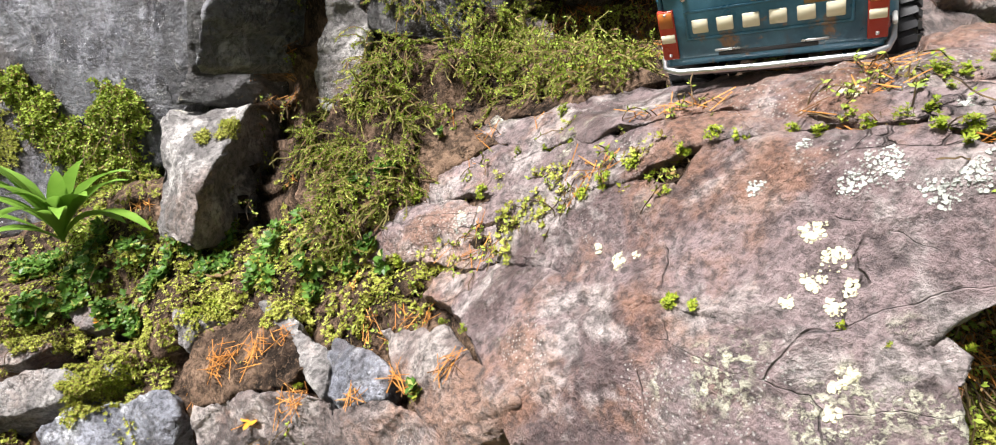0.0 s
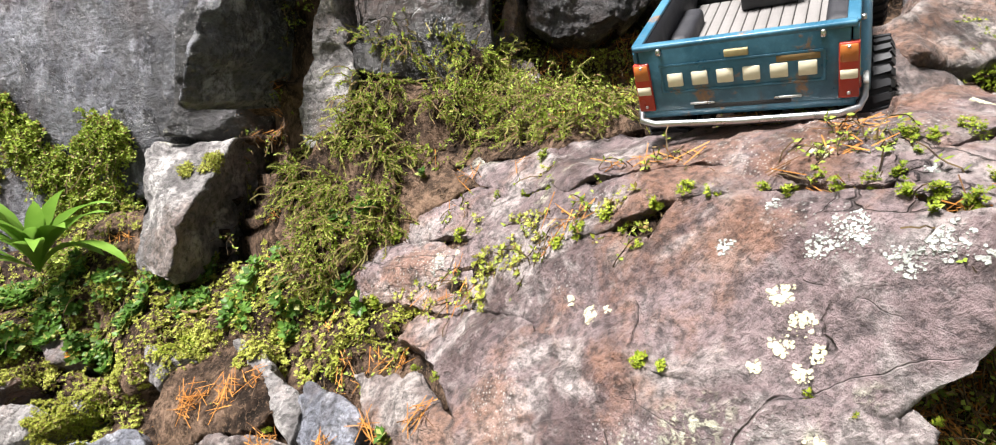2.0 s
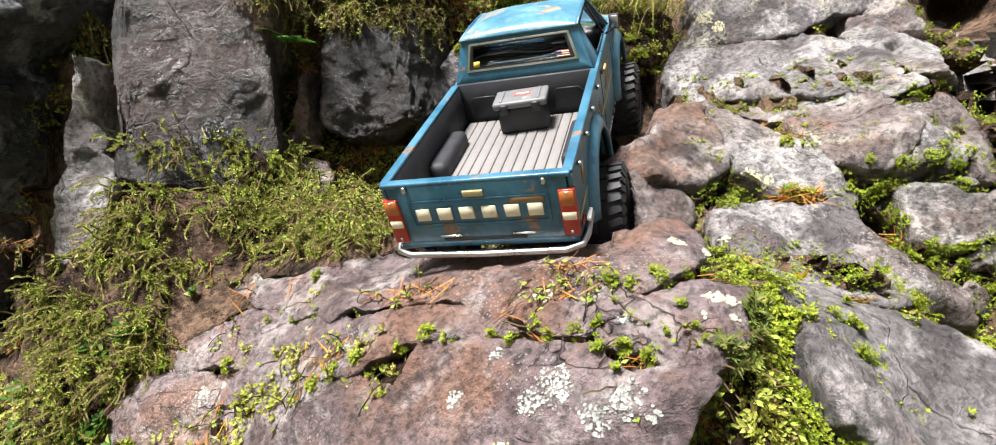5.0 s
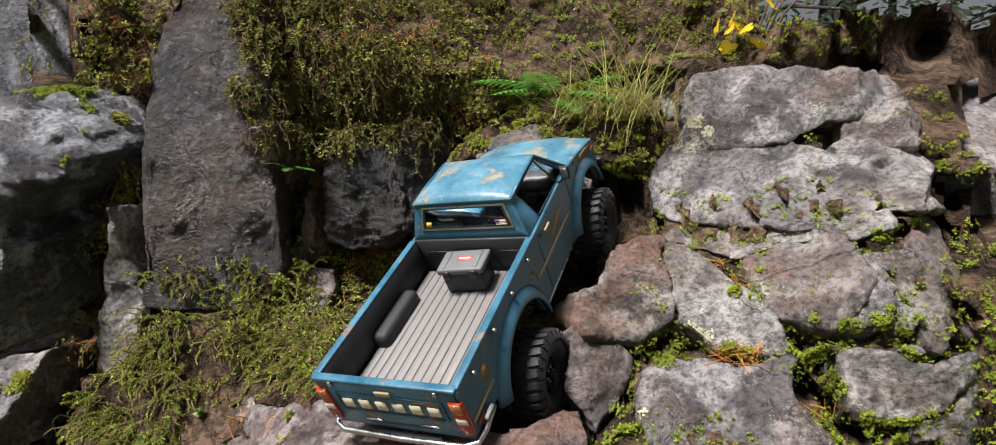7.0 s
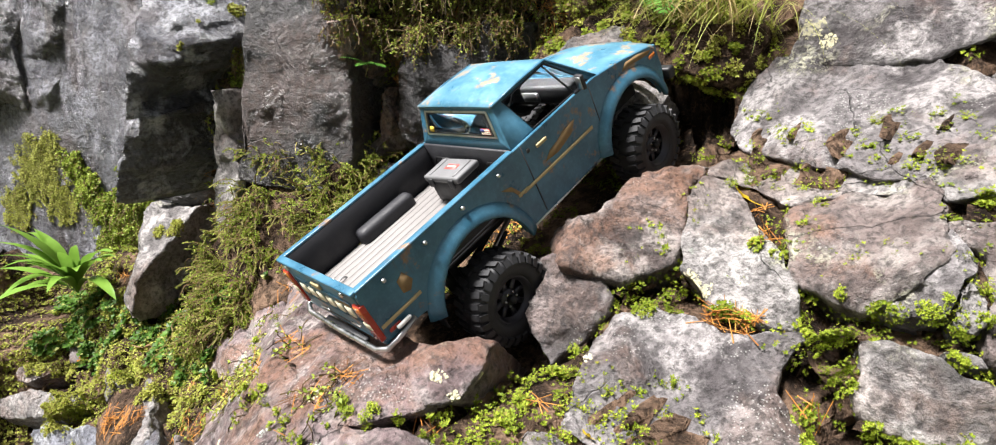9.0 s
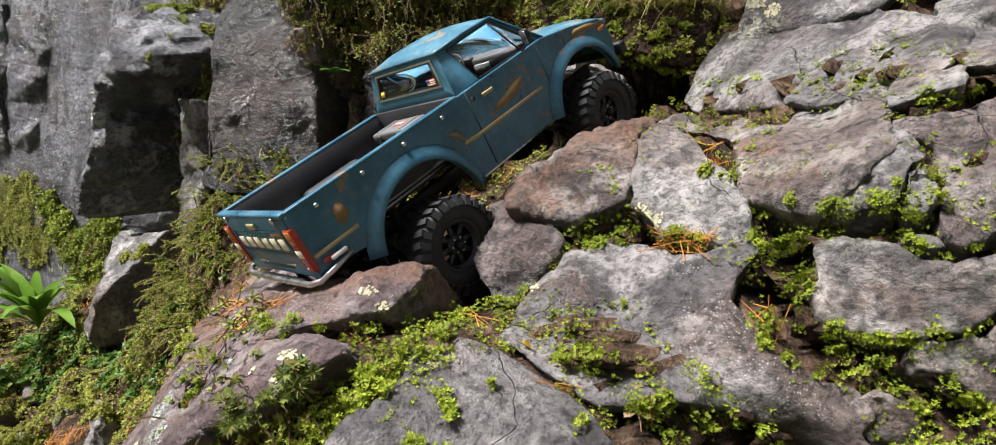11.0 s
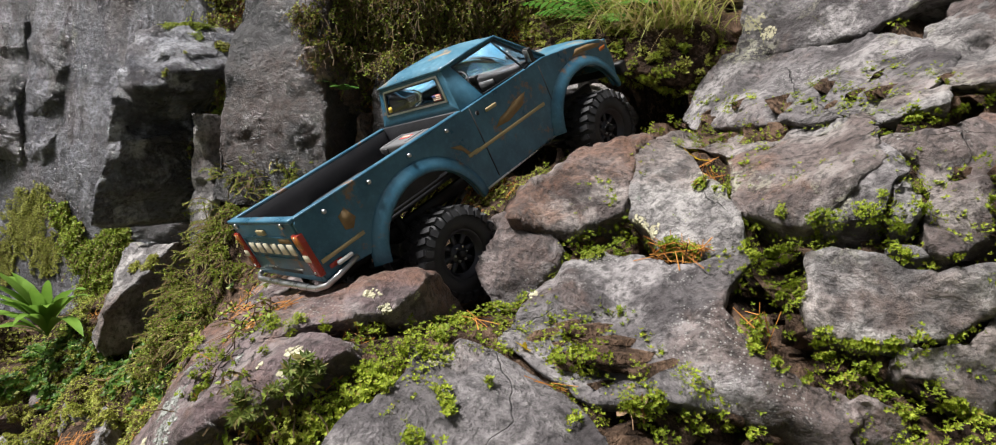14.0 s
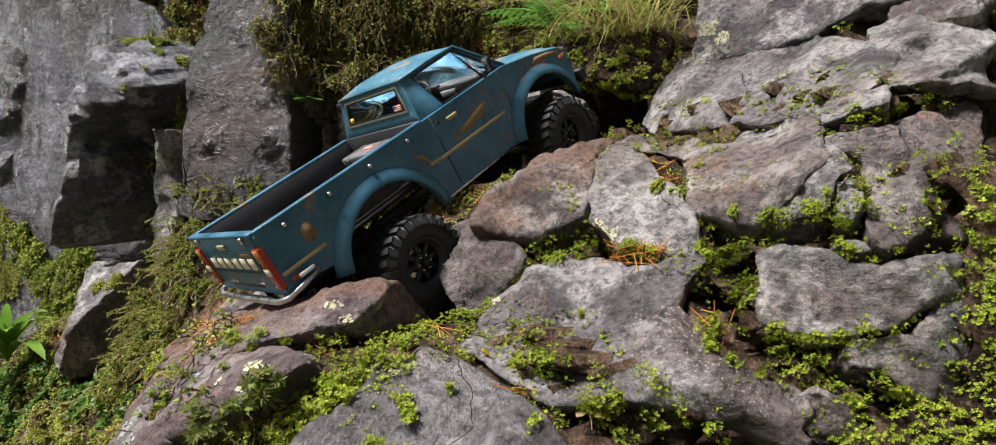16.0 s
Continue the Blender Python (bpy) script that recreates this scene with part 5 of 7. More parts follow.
    for i in range(11):
        u = i / 10
        y = R0.y - 0.002 + (R1.y - R0.y + 0.004) * u
        w = R0.x + (R1.x - R0.x) * u + 0.001
        crown = 0.0085 * (1 - (2 * u - 1) ** 4) + 0.0005
        rows.append([(w * c, y, 0.1675 + 0.002 * u + crown * (1 - abs(c) ** 3.5)) for c in (-1, -0.96, -0.86, -0.65, -0.35, 0, 0.35, 0.65, 0.86, 0.96, 1)])
    roof = part("roof", panel(rows), TOP_LIT, truck, "blue roof lightened as if lit from above, with bare patches")
    # bonnet and front
    rows = []
    for i in range(12):
        u = i / 11
        y = 0.244 + 0.121 * u
        z = 0.1215 - 0.012 * u - 0.012 * max(0.0, u - 0.55) ** 1.5 * 2.2
        w = 0.0815 - 0.002 * u
        row = []
        for c in (-1, -0.97, -0.9, -0.78, -0.62, -0.6, -0.3, 0, 0.3, 0.6, 0.62, 0.78, 0.9, 0.97, 1):
            lift = 0.0065 * (1 - abs(c) ** 4) + (0.002 if abs(c) < 0.61 else 0.0)
            row.append((w * c, y, z - 0.0045 + lift))
        rows.append(row)
    bonnet = part("bonnet", panel(rows, 0.004), TOP_LIT, truck, "blue bonnet lightened as if lit from above, with two creases")
    part("cowl", boxed((0, 0.2475, 0.1185), (0.15, 0.012, 0.004), 0.001, 1), BLACK, truck)
    part("front_panel", boxed((0, 0.3635, 0.078), (0.162, 0.006, 0.04), 0.0015, 2), PAINT, truck)
    grille = part("grille", boxed((0, 0.367, 0.082), (0.085, 0.003, 0.022), 0.001, 1), BLACK, truck)
    for k in range(5):
        part("grille_bar", boxed((0, 0.3688, 0.0735 + 0.0043 * k), (0.083, 0.0016, 0.0014), 0.0003, 1), CHASSIS, grille)
    for s in (-1, 1):
        part("headlamp", boxed((s * 0.06, 0.3675, 0.082), (0.027, 0.004, 0.018), 0.0015, 2), LENS, truck, "clear rectangular headlamp")
    part("front_bumper", boxed((0, 0.377, 0.052), (0.176, 0.013, 0.016), 0.003, 2), BLACK, truck, "black front bumper")
    # inside of the cab
    part("dashboard", boxed((0, 0.228, 0.113), (0.145, 0.026, 0.024), 0.005, 2), BLACK, truck)
    part("cab_floor", boxed((0, 0.16, 0.062), (0.155, 0.13, 0.004)), BLACK, truck)
    for s in (-1, 1):
        seat = part("seat", boxed((s * 0.036, 0.142, 0.081), (0.05, 0.05, 0.016), 0.005, 3), SEAT, truck)
        part("seat_back", boxed((s * 0.036, 0.113, 0.111), (0.048, 0.013, 0.05), 0.005, 3, Matrix.Rotation(radians(10), 4, "X")), SEAT, seat)
    wheel = part("steering_wheel", tube([(-0.036 + 0.0165 * math.cos(t), 0.204 + 0.006 * math.sin(t), 0.123 + 0.0155 * math.sin(t)) for t in (2 * math.pi * k / 20 for k in range(20))], 0.0017, 6, closed=True), BLACK, truck)
    part("steering_column", tube([(-0.036, 0.204, 0.123), (-0.036, 0.224, 0.115)], 0.003, 8), BLACK, wheel)
    part("instrument_cluster", boxed((-0.036, 0.217, 0.122), (0.04, 0.008, 0.012), 0.002, 2), CHASSIS, truck)
    part("radio", boxed((0.0, 0.2145, 0.112), (0.028, 0.003, 0.012), 0.0008, 1), GREYLID, truck)
    # chassis
    for s in (-1, 1):
        rail = part("frame_rail", boxed((s * 0.032, 0.125, 0.038), (0.007, 0.47, 0.014), 0.001, 1), CHASSIS, truck)
        for y in (0.0, 0.287):
            shock = part("shock_absorber", tube([(s * 0.046, y - 0.012, 0.005), (s * 0.042, y - 0.016, 0.066)], 0.0045, 10), CHASSIS, truck)
            part("shock_rod", tube([(s * 0.042, y - 0.016, 0.066), (s * 0.0415, y - 0.017, 0.074)], 0.002, 8), STEEL, shock)
            part("link_arm", tube([(s * 0.035, y, -0.006), (s * 0.028, y + (0.09 if y < 0.1 else -0.09), 0.026)], 0.003, 8), STEEL if s > 0 else CHASSIS, truck)
        part("leaf_spring", tube([(s * 0.047, -0.07, 0.03), (s * 0.048, -0.03, 0.012), (s * 0.048, 0.0, 0.008), (s * 0.048, 0.03, 0.012), (s * 0.047, 0.065, 0.028)], 0.0026, 6), CHASSIS, truck)
    for y in (0.0, 0.287):
        part("axle", tube([(-0.075, y, 0), (-0.02, y, 0), (0.0, y, 0), (0.02, y, 0), (0.075, y, 0)], [0.0065, 0.0075, 0.0085, 0.0075, 0.0065], 12), CHASSIS, truck)
        part("differential", lathe([(-0.012, 0.0), (-0.012, 0.013), (0.0, 0.0165), (0.012, 0.013), (0.012, 0.0)], 20), CHASSIS, truck).location = (0.012, y, 0)
    part("gearbox", boxed((0, 0.15, 0.034), (0.04, 0.08, 0.028), 0.004, 2), CHASSIS, truck)
    part("drive_shaft", tube([(0.012, 0.012, 0.002), (0.005, 0.11, 0.026)], 0.0035, 8), CHASSIS, truck)
    part("underbody", boxed((0, -0.02, 0.066), (0.15, 0.2, 0.004)), BLACK, truck)
    part("spare_plate", boxed((0, -0.1, 0.05), (0.07, 0.03, 0.006), 0.001, 1), CHASSIS, truck)
    for s in (-1, 1):
        part("wheel_liner", boxed((s * 0.055, 0.287, 0.082), (0.045, 0.13, 0.004), 0.001, 1), BLACK, truck)
        part("mud_flap", boxed((s * 0.078, -0.068, 0.034), (0.014, 0.0015, 0.03), 0.0005, 1), BLACK, truck)
    for i, (x, y) in enumerate(((-0.0865, 0.0), (0.0865, 0.0), (-0.0865, 0.287), (0.0865, 0.287))):
        build_wheel(truck, x, y, 0.0, 1 if x > 0 else -1, 17 * i)
    # eye bolts with shackles on the bed floor
    for x in (-0.034, 0.034):
        bolt = part("tie_down_shackle", tube([(x + 0.004 * math.cos(t), -0.106 + 0.002 * math.sin(t), 0.08 + 0.005 * math.sin(t)) for t in (2 * math.pi * k / 14 for k in range(14))], 0.001, 6, closed=True), STEEL, truck)
        part("shackle_link", tube([(x + 0.003, -0.099 + 0.007 * math.cos(t), 0.077 + 0.0025 * math.sin(t)) for t in (2 * math.pi * k / 14 for k in range(14))], 0.001, 6, closed=True), STEEL, bolt)
    return truck


truck = build_truck()
truck.matrix_world = TRUCK


def build_case():
    """Small equipment case that stands in the bed."""
    case = new("equipment_case")
    tagged(case, "small black case with grey lid standing on the truck bed", "case")
    part("case_body", boxed((0, 0, 0.0145), (0.052, 0.031, 0.029), 0.003, 2), BLACK, case)
    lid = part("case_lid", boxed((0, 0, 0.0325), (0.058, 0.037, 0.008), 0.0025, 2), GREYLID, case, "ribbed grey lid")
    part("lid_label", boxed((0.002, 0.002, 0.0368), (0.018, 0.009, 0.0006), 0.0002, 1), REDPRINT, lid, "small red label with plain bars")
    part("lid_bar", boxed((0.002, 0.002, 0.0372), (0.014, 0.0022, 0.0006), 0.0002, 1), IVORY, lid)
    for x in (-0.017, 0.017):
        part("latch", boxed((x, -0.0195, 0.029), (0.009, 0.003, 0.011), 0.001, 1), BLACK, case)
    for s in (-1, 1):
        part("lid_ridge", boxed((s * 0.02, 0.0, 0.0368), (0.003, 0.031, 0.0014), 0.0005, 1), GREYLID, lid)
    return case


case = build_case()
case.matrix_world = TRUCK @ pose(0.002, 0.064, 0.0758, 0, 0, 4)

# ---- where things grow: place and radius ----
MOSS_BRIGHT_AT = []
MOSS_BRIGHT_AT += [(-0.379, 0.937, 1.016, 0.03), (-0.338, 0.943, 1.023, 0.034), (-0.266, 0.904, 0.994, 0.026), (-0.34, 0.904, 0.987, 0.02), (-0.387, 0.784, 0.311, 0.024), (-0.398, 0.756, 0.317, 0.018), (-0.522, 0.773, 0.21, 0.028), (-0.536, 0.755, 0.208, 0.015), (-0.106, 0.739, 0.48, 0.009), (-0.124, 0.582, 0.345, 0.006), (-0.224, 0.614, 0.285, 0.006), (-0.34, 0.928, 1.007, 0.04), (-0.288, 0.934, 1.016, 0.029), (-0.376, 0.917, 0.992, 0.018)]
MOSS_BRIGHT_AT += [(0.512, 0.591, 0.664, 0.016), (0.535, 0.598, 0.671, 0.016), (0.547, 0.607, 0.683, 0.013), (0.584, 0.582, 0.672, 0.012), (0.601, 0.575, 0.671, 0.009), (0.658, 0.565, 0.684, 0.014), (0.672, 0.554, 0.677, 0.016), (0.676, 0.543, 0.663, 0.015), (0.664, 0.551, 0.667, 0.013), (0.669, 0.537, 0.645, 0.011), (0.653, 0.561, 0.676, 0.011), (0.684, 0.531, 0.645, 0.008), (0.636, 0.517, 0.633, 0.006), (0.678, 0.573, 0.712, 0.01), (0.7, 0.557, 0.708, 0.008), (0.712, 0.55, 0.706, 0.011), (0.732, 0.54, 0.713, 0.011), (0.743, 0.534, 0.718, 0.01), (0.748, 0.528, 0.704, 0.009), (0.742, 0.538, 0.728, 0.007)]
MOSS_BRIGHT_AT += [(0.735, 0.532, 0.696, 0.006), (0.77, 0.555, 0.733, 0.006), (0.763, 0.523, 0.719, 0.006), (0.773, 0.574, 0.749, 0.004), (0.754, 0.52, 0.683, 0.007), (0.768, 0.513, 0.68, 0.006), (0.781, 0.508, 0.685, 0.006), (0.8, 0.518, 0.686, 0.006), (0.746, 0.525, 0.687, 0.005), (0.653, 0.487, 0.614, 0.012), (0.67, 0.484, 0.61, 0.014), (0.696, 0.508, 0.606, 0.015), (0.712, 0.503, 0.609, 0.014), (0.731, 0.497, 0.61, 0.013), (0.743, 0.499, 0.62, 0.009), (0.7, 0.513, 0.62, 0.01), (0.722, 0.492, 0.594, 0.009), (0.754, 0.489, 0.58, 0.011), (0.78, 0.497, 0.581, 0.011), (0.797, 0.502, 0.572, 0.009)]
MOSS_BRIGHT_AT += [(0.771, 0.495, 0.594, 0.007), (0.745, 0.487, 0.589, 0.007), (0.779, 0.612, 0.796, 0.008), (0.798, 0.613, 0.798, 0.01), (0.823, 0.632, 0.803, 0.01), (0.839, 0.637, 0.809, 0.008), (0.739, 0.675, 0.806, 0.009), (0.749, 0.682, 0.813, 0.006), (0.611, 0.625, 0.729, 0.009), (0.628, 0.614, 0.723, 0.011), (0.64, 0.631, 0.735, 0.007), (0.584, 0.697, 0.775, 0.008), (0.604, 0.721, 0.774, 0.007), (0.547, 0.683, 0.779, 0.006), (0.566, 0.406, 0.586, 0.011), (0.587, 0.415, 0.585, 0.011), (0.618, 0.473, 0.563, 0.01), (0.561, 0.377, 0.579, 0.008), (0.632, 0.476, 0.554, 0.01), (0.654, 0.474, 0.548, 0.009)]
MOSS_BRIGHT_AT += [(0.287, 0.402, 0.612, 0.009), (0.318, 0.39, 0.62, 0.009), (0.357, 0.366, 0.627, 0.009), (0.371, 0.377, 0.621, 0.009), (0.387, 0.384, 0.616, 0.009), (0.396, 0.406, 0.621, 0.01), (0.407, 0.406, 0.618, 0.009), (0.407, 0.385, 0.609, 0.011), (0.397, 0.367, 0.604, 0.011), (0.386, 0.352, 0.598, 0.009), (0.422, 0.407, 0.614, 0.008), (0.409, 0.425, 0.623, 0.007), (0.101, 0.543, 0.532, 0.011), (0.22, 0.405, 0.567, 0.01), (0.236, 0.374, 0.568, 0.006), (0.279, 0.388, 0.594, 0.005), (0.299, 0.343, 0.591, 0.004), (0.444, 0.367, 0.59, 0.008), (0.454, 0.359, 0.583, 0.006), (0.474, 0.386, 0.594, 0.004)]
MOSS_BRIGHT_AT += [(0.441, 0.335, 0.572, 0.008), (0.791, 0.505, 0.637, 0.003), (0.778, 0.5, 0.628, 0.003), (0.765, 0.496, 0.627, 0.003), (0.299, 0.393, 0.612, 0.008), (0.317, 0.38, 0.618, 0.007), (0.342, 0.389, 0.62, 0.005), (0.365, 0.385, 0.616, 0.005), (0.387, 0.379, 0.614, 0.005), (0.419, 0.392, 0.61, 0.007), (0.283, 0.383, 0.603, 0.003), (0.266, 0.372, 0.591, 0.006), (0.251, 0.378, 0.586, 0.006), (0.236, 0.387, 0.583, 0.005), (0.232, 0.401, 0.586, 0.004), (0.205, 0.421, 0.575, 0.005), (0.176, 0.441, 0.569, 0.006), (0.163, 0.454, 0.569, 0.007), (0.143, 0.467, 0.557, 0.006), (0.112, 0.492, 0.541, 0.008)]
MOSS_BRIGHT_AT += [(0.091, 0.511, 0.529, 0.009), (0.075, 0.523, 0.515, 0.008), (0.13, 0.454, 0.527, 0.005), (0.121, 0.473, 0.534, 0.004), (0.102, 0.576, 0.568, 0.006), (0.078, 0.6, 0.558, 0.006), (0.052, 0.631, 0.545, 0.005), (0.024, 0.662, 0.536, 0.005), (0.072, 0.667, 0.581, 0.008), (0.002, 0.637, 0.504, 0.008), (-0.02, 0.663, 0.495, 0.008), (-0.1, 0.746, 0.474, 0.012), (-0.105, 0.752, 0.484, 0.009), (0.316, 0.354, 0.606, 0.006), (0.315, 0.338, 0.595, 0.005), (0.272, 0.347, 0.583, 0.006), (0.259, 0.356, 0.581, 0.005), (0.281, 0.331, 0.581, 0.007), (0.263, 0.335, 0.573, 0.004), (0.316, 0.326, 0.592, 0.004)]
MOSS_BRIGHT_AT += [(0.383, 0.348, 0.596, 0.008), (0.413, 0.359, 0.592, 0.008), (0.379, 0.33, 0.584, 0.006), (0.119, 0.393, 0.461, 0.007), (0.13, 0.378, 0.461, 0.005), (0.199, 0.327, 0.466, 0.005), (0.219, 0.316, 0.463, 0.003), (0.23, 0.309, 0.458, 0.003), (0.249, 0.297, 0.479, 0.005), (0.251, 0.294, 0.47, 0.005), (-0.084, 0.603, 0.376, 0.008), (-0.053, 0.562, 0.382, 0.008), (-0.033, 0.538, 0.382, 0.006), (-0.119, 0.692, 0.406, 0.008), (-0.103, 0.687, 0.415, 0.006), (-0.01, 0.596, 0.431, 0.007)]
MOSS_YELLOW_AT = []
MOSS_YELLOW_AT += [(-0.417, 0.922, 0.551, 0.021), (-0.452, 0.921, 0.539, 0.015), (-0.397, 0.921, 0.564, 0.012), (0.342, 1.137, 0.967, 0.037), (0.391, 1.116, 0.982, 0.041), (0.445, 1.054, 0.979, 0.034), (0.488, 1.074, 0.993, 0.029), (0.314, 1.038, 0.926, 0.021), (0.542, 1.145, 1.011, 0.031), (0.495, 0.987, 0.946, 0.023), (0.574, 1.08, 0.963, 0.027), (-0.974, 1.074, 0.588, 0.086), (-0.899, 1.07, 0.517, 0.056), (-1.064, 1.075, 0.482, 0.058), (-0.928, 1.08, 0.646, 0.046), (-0.388, 0.76, 0.316, 0.039), (-0.546, 0.761, 0.215, 0.052), (-0.565, 0.735, 0.198, 0.034), (-0.271, 0.7, 0.336, 0.025), (-0.667, 0.798, 0.261, 0.027)]
MOSS_YELLOW_AT += [(-0.625, 0.813, 0.246, 0.024), (-0.485, 0.781, 0.27, 0.023), (-0.621, 0.77, 0.246, 0.017), (-0.101, 0.692, 0.36, 0.014), (-0.136, 0.712, 0.369, 0.013), (-0.239, 0.842, 0.939, 0.014), (-0.254, 0.815, 0.897, 0.01), (-0.235, 0.927, 0.957, 0.015)]
MOSS_STAR_AT = []
MOSS_STAR_AT += [(0.337, 0.317, 0.582, 0.008), (0.354, 0.322, 0.583, 0.009), (0.324, 0.304, 0.572, 0.007), (0.351, 0.307, 0.572, 0.008), (0.323, 0.291, 0.562, 0.008), (0.304, 0.292, 0.548, 0.007), (0.318, 0.279, 0.549, 0.008), (0.349, 0.298, 0.564, 0.006), (0.33, 0.285, 0.556, 0.007), (0.297, 0.294, 0.545, 0.005), (0.329, 0.32, 0.585, 0.01), (0.351, 0.318, 0.589, 0.01), (0.363, 0.328, 0.587, 0.01), (0.35, 0.306, 0.577, 0.01), (0.367, 0.315, 0.575, 0.01), (0.366, 0.344, 0.599, 0.009), (0.356, 0.337, 0.595, 0.008)]
CREEPER_AT = []
CREEPER_AT += [(-0.255, 0.94, 0.541, 0.036), (-0.188, 0.888, 0.574, 0.034), (-0.141, 0.889, 0.6, 0.035), (-0.093, 0.894, 0.617, 0.032), (-0.042, 0.944, 0.641, 0.028), (-0.306, 0.964, 0.491, 0.037), (-0.3, 0.891, 0.455, 0.034), (-0.312, 0.852, 0.418, 0.032), (-0.171, 0.86, 0.636, 0.033), (-0.216, 0.85, 0.497, 0.025), (-0.153, 0.819, 0.535, 0.021), (-0.043, 0.944, 1.142, 0.033), (-0.015, 0.935, 1.078, 0.033), (-0.035, 0.913, 1.013, 0.033), (-0.011, 0.912, 0.95, 0.033), (-0.002, 1.019, 1.159, 0.036), (0.033, 0.991, 1.088, 0.035), (0.015, 0.956, 1.017, 0.034), (0.04, 0.957, 0.952, 0.034), (0.066, 1.026, 1.161, 0.036)]
CREEPER_AT += [(0.1, 0.995, 1.089, 0.035), (0.074, 0.985, 1.021, 0.035), (0.097, 1, 0.954, 0.036), (0.125, 1.078, 1.173, 0.038), (0.164, 1.018, 1.093, 0.036), (0.141, 0.993, 1.022, 0.035), (0.171, 0.972, 0.954, 0.035), (0.189, 1.143, 1.188, 0.04), (0.226, 1.093, 1.105, 0.038), (0.205, 1.022, 1.025, 0.036), (0.26, 1.228, 1.207, 0.042), (0.295, 1.193, 1.122, 0.041), (0.27, 1.095, 1.033, 0.039), (0.341, 1.275, 1.218, 0.044), (0.376, 1.208, 1.125, 0.042), (0.345, 1.133, 1.038, 0.04), (0.427, 1.3, 1.224, 0.045), (0.458, 1.225, 1.128, 0.042), (0.423, 1.153, 1.04, 0.04), (0.618, 1.232, 1.159, 0.06)]
CREEPER_AT += [(0.722, 1.226, 1.145, 0.053), (0.799, 1.149, 1.12, 0.049), (0.857, 1.061, 1.117, 0.046), (0.974, 1.11, 1.115, 0.048), (1.044, 1.129, 1.107, 0.044), (0.544, 1.274, 1.193, 0.061), (1.058, 1.119, 1.152, 0.048), (-0.165, 0.852, 0.702, 0.036), (-0.144, 0.9, 0.643, 0.047), (-0.092, 0.85, 0.686, 0.045), (-0.057, 0.862, 0.67, 0.046), (-0.019, 0.876, 0.704, 0.039), (-0.03, 0.942, 0.64, 0.042), (-0.098, 0.864, 0.586, 0.042), (-0.177, 0.901, 0.584, 0.043), (-0.216, 0.918, 0.521, 0.048), (-0.208, 0.814, 0.48, 0.042), (-0.231, 0.8, 0.44, 0.034), (-0.238, 0.768, 0.4, 0.032), (0.017, 0.917, 0.677, 0.033)]
CREEPER_AT += [(0.076, 0.966, 0.638, 0.029), (0.034, 0.911, 0.623, 0.027), (-0.141, 0.803, 0.533, 0.028), (-0.175, 0.836, 0.647, 0.031), (-0.221, 0.898, 0.585, 0.034), (-0.202, 0.933, 0.823, 0.022), (-0.208, 0.925, 0.871, 0.022), (-0.181, 0.887, 0.768, 0.021), (0.024, 0.967, 1.032, 0.039), (0.038, 0.949, 0.956, 0.03), (0.12, 0.99, 1.016, 0.05), (0.169, 1.026, 0.966, 0.051), (0.222, 1.033, 1.045, 0.051), (0.23, 1.016, 0.957, 0.04), (0.27, 1.092, 1.043, 0.053), (0.1, 0.952, 0.938, 0.039), (0.323, 1.145, 1.062, 0.044), (-0.229, 0.927, 0.833, 0.018), (-0.222, 0.912, 0.889, 0.018), (-0.188, 0.874, 0.773, 0.017)]
CREEPER_AT += [(-0.129, 0.855, 0.736, 0.038), (-0.083, 0.854, 0.686, 0.048), (-0.034, 0.87, 0.72, 0.038), (-0.129, 0.888, 0.606, 0.034), (-0.234, 0.946, 0.529, 0.044), (-0.221, 0.853, 0.49, 0.045), (-0.186, 0.772, 0.459, 0.042), (-0.019, 0.934, 1.09, 0.037), (0.021, 0.966, 1.033, 0.039), (0.147, 0.984, 1.068, 0.06), (0.206, 1.035, 0.997, 0.052), (0.263, 1.186, 1.148, 0.071), (0.342, 1.124, 1.03, 0.049), (0.076, 0.999, 0.972, 0.034), (0.421, 1.25, 1.148, 0.054), (-0.742, 1.061, 0.442, 0.033), (-0.317, 0.902, 0.462, 0.044), (-0.304, 0.959, 0.486, 0.046), (-0.185, 0.779, 0.479, 0.039), (-0.665, 1.064, 0.572, 0.05)]
CREEPER_AT += [(-0.522, 0.909, 0.633, 0.034), (-0.708, 1.063, 0.483, 0.051), (-0.65, 1.058, 0.472, 0.04), (-0.801, 1.068, 0.571, 0.04), (-0.841, 1.072, 0.626, 0.033), (-0.758, 1.062, 0.527, 0.04), (-0.727, 1.061, 0.44, 0.043), (-0.673, 0.956, 0.367, 0.048)]
GROUND_LEAF_AT = []
GROUND_LEAF_AT += [(-0.169, 0.728, 0.413, 0.019), (-0.105, 0.741, 0.523, 0.016), (-0.075, 0.758, 0.561, 0.017), (-0.025, 0.705, 0.572, 0.015), (0.019, 0.729, 0.594, 0.015), (-0.18, 0.784, 0.476, 0.02), (-0.143, 0.77, 0.503, 0.018), (-0.043, 0.707, 0.556, 0.017), (-0.014, 0.728, 0.58, 0.017), (0.021, 0.723, 0.594, 0.016), (-0.077, 0.713, 0.515, 0.015), (-0.632, 0.93, 0.377, 0.036), (-0.724, 0.963, 0.325, 0.038), (-0.402, 0.822, 0.349, 0.033), (-0.577, 0.843, 0.283, 0.034), (-0.635, 0.896, 0.334, 0.044), (-0.554, 0.883, 0.369, 0.035), (-0.47, 0.869, 0.364, 0.043), (-0.42, 0.907, 0.374, 0.035), (-0.306, 0.816, 0.389, 0.04)]
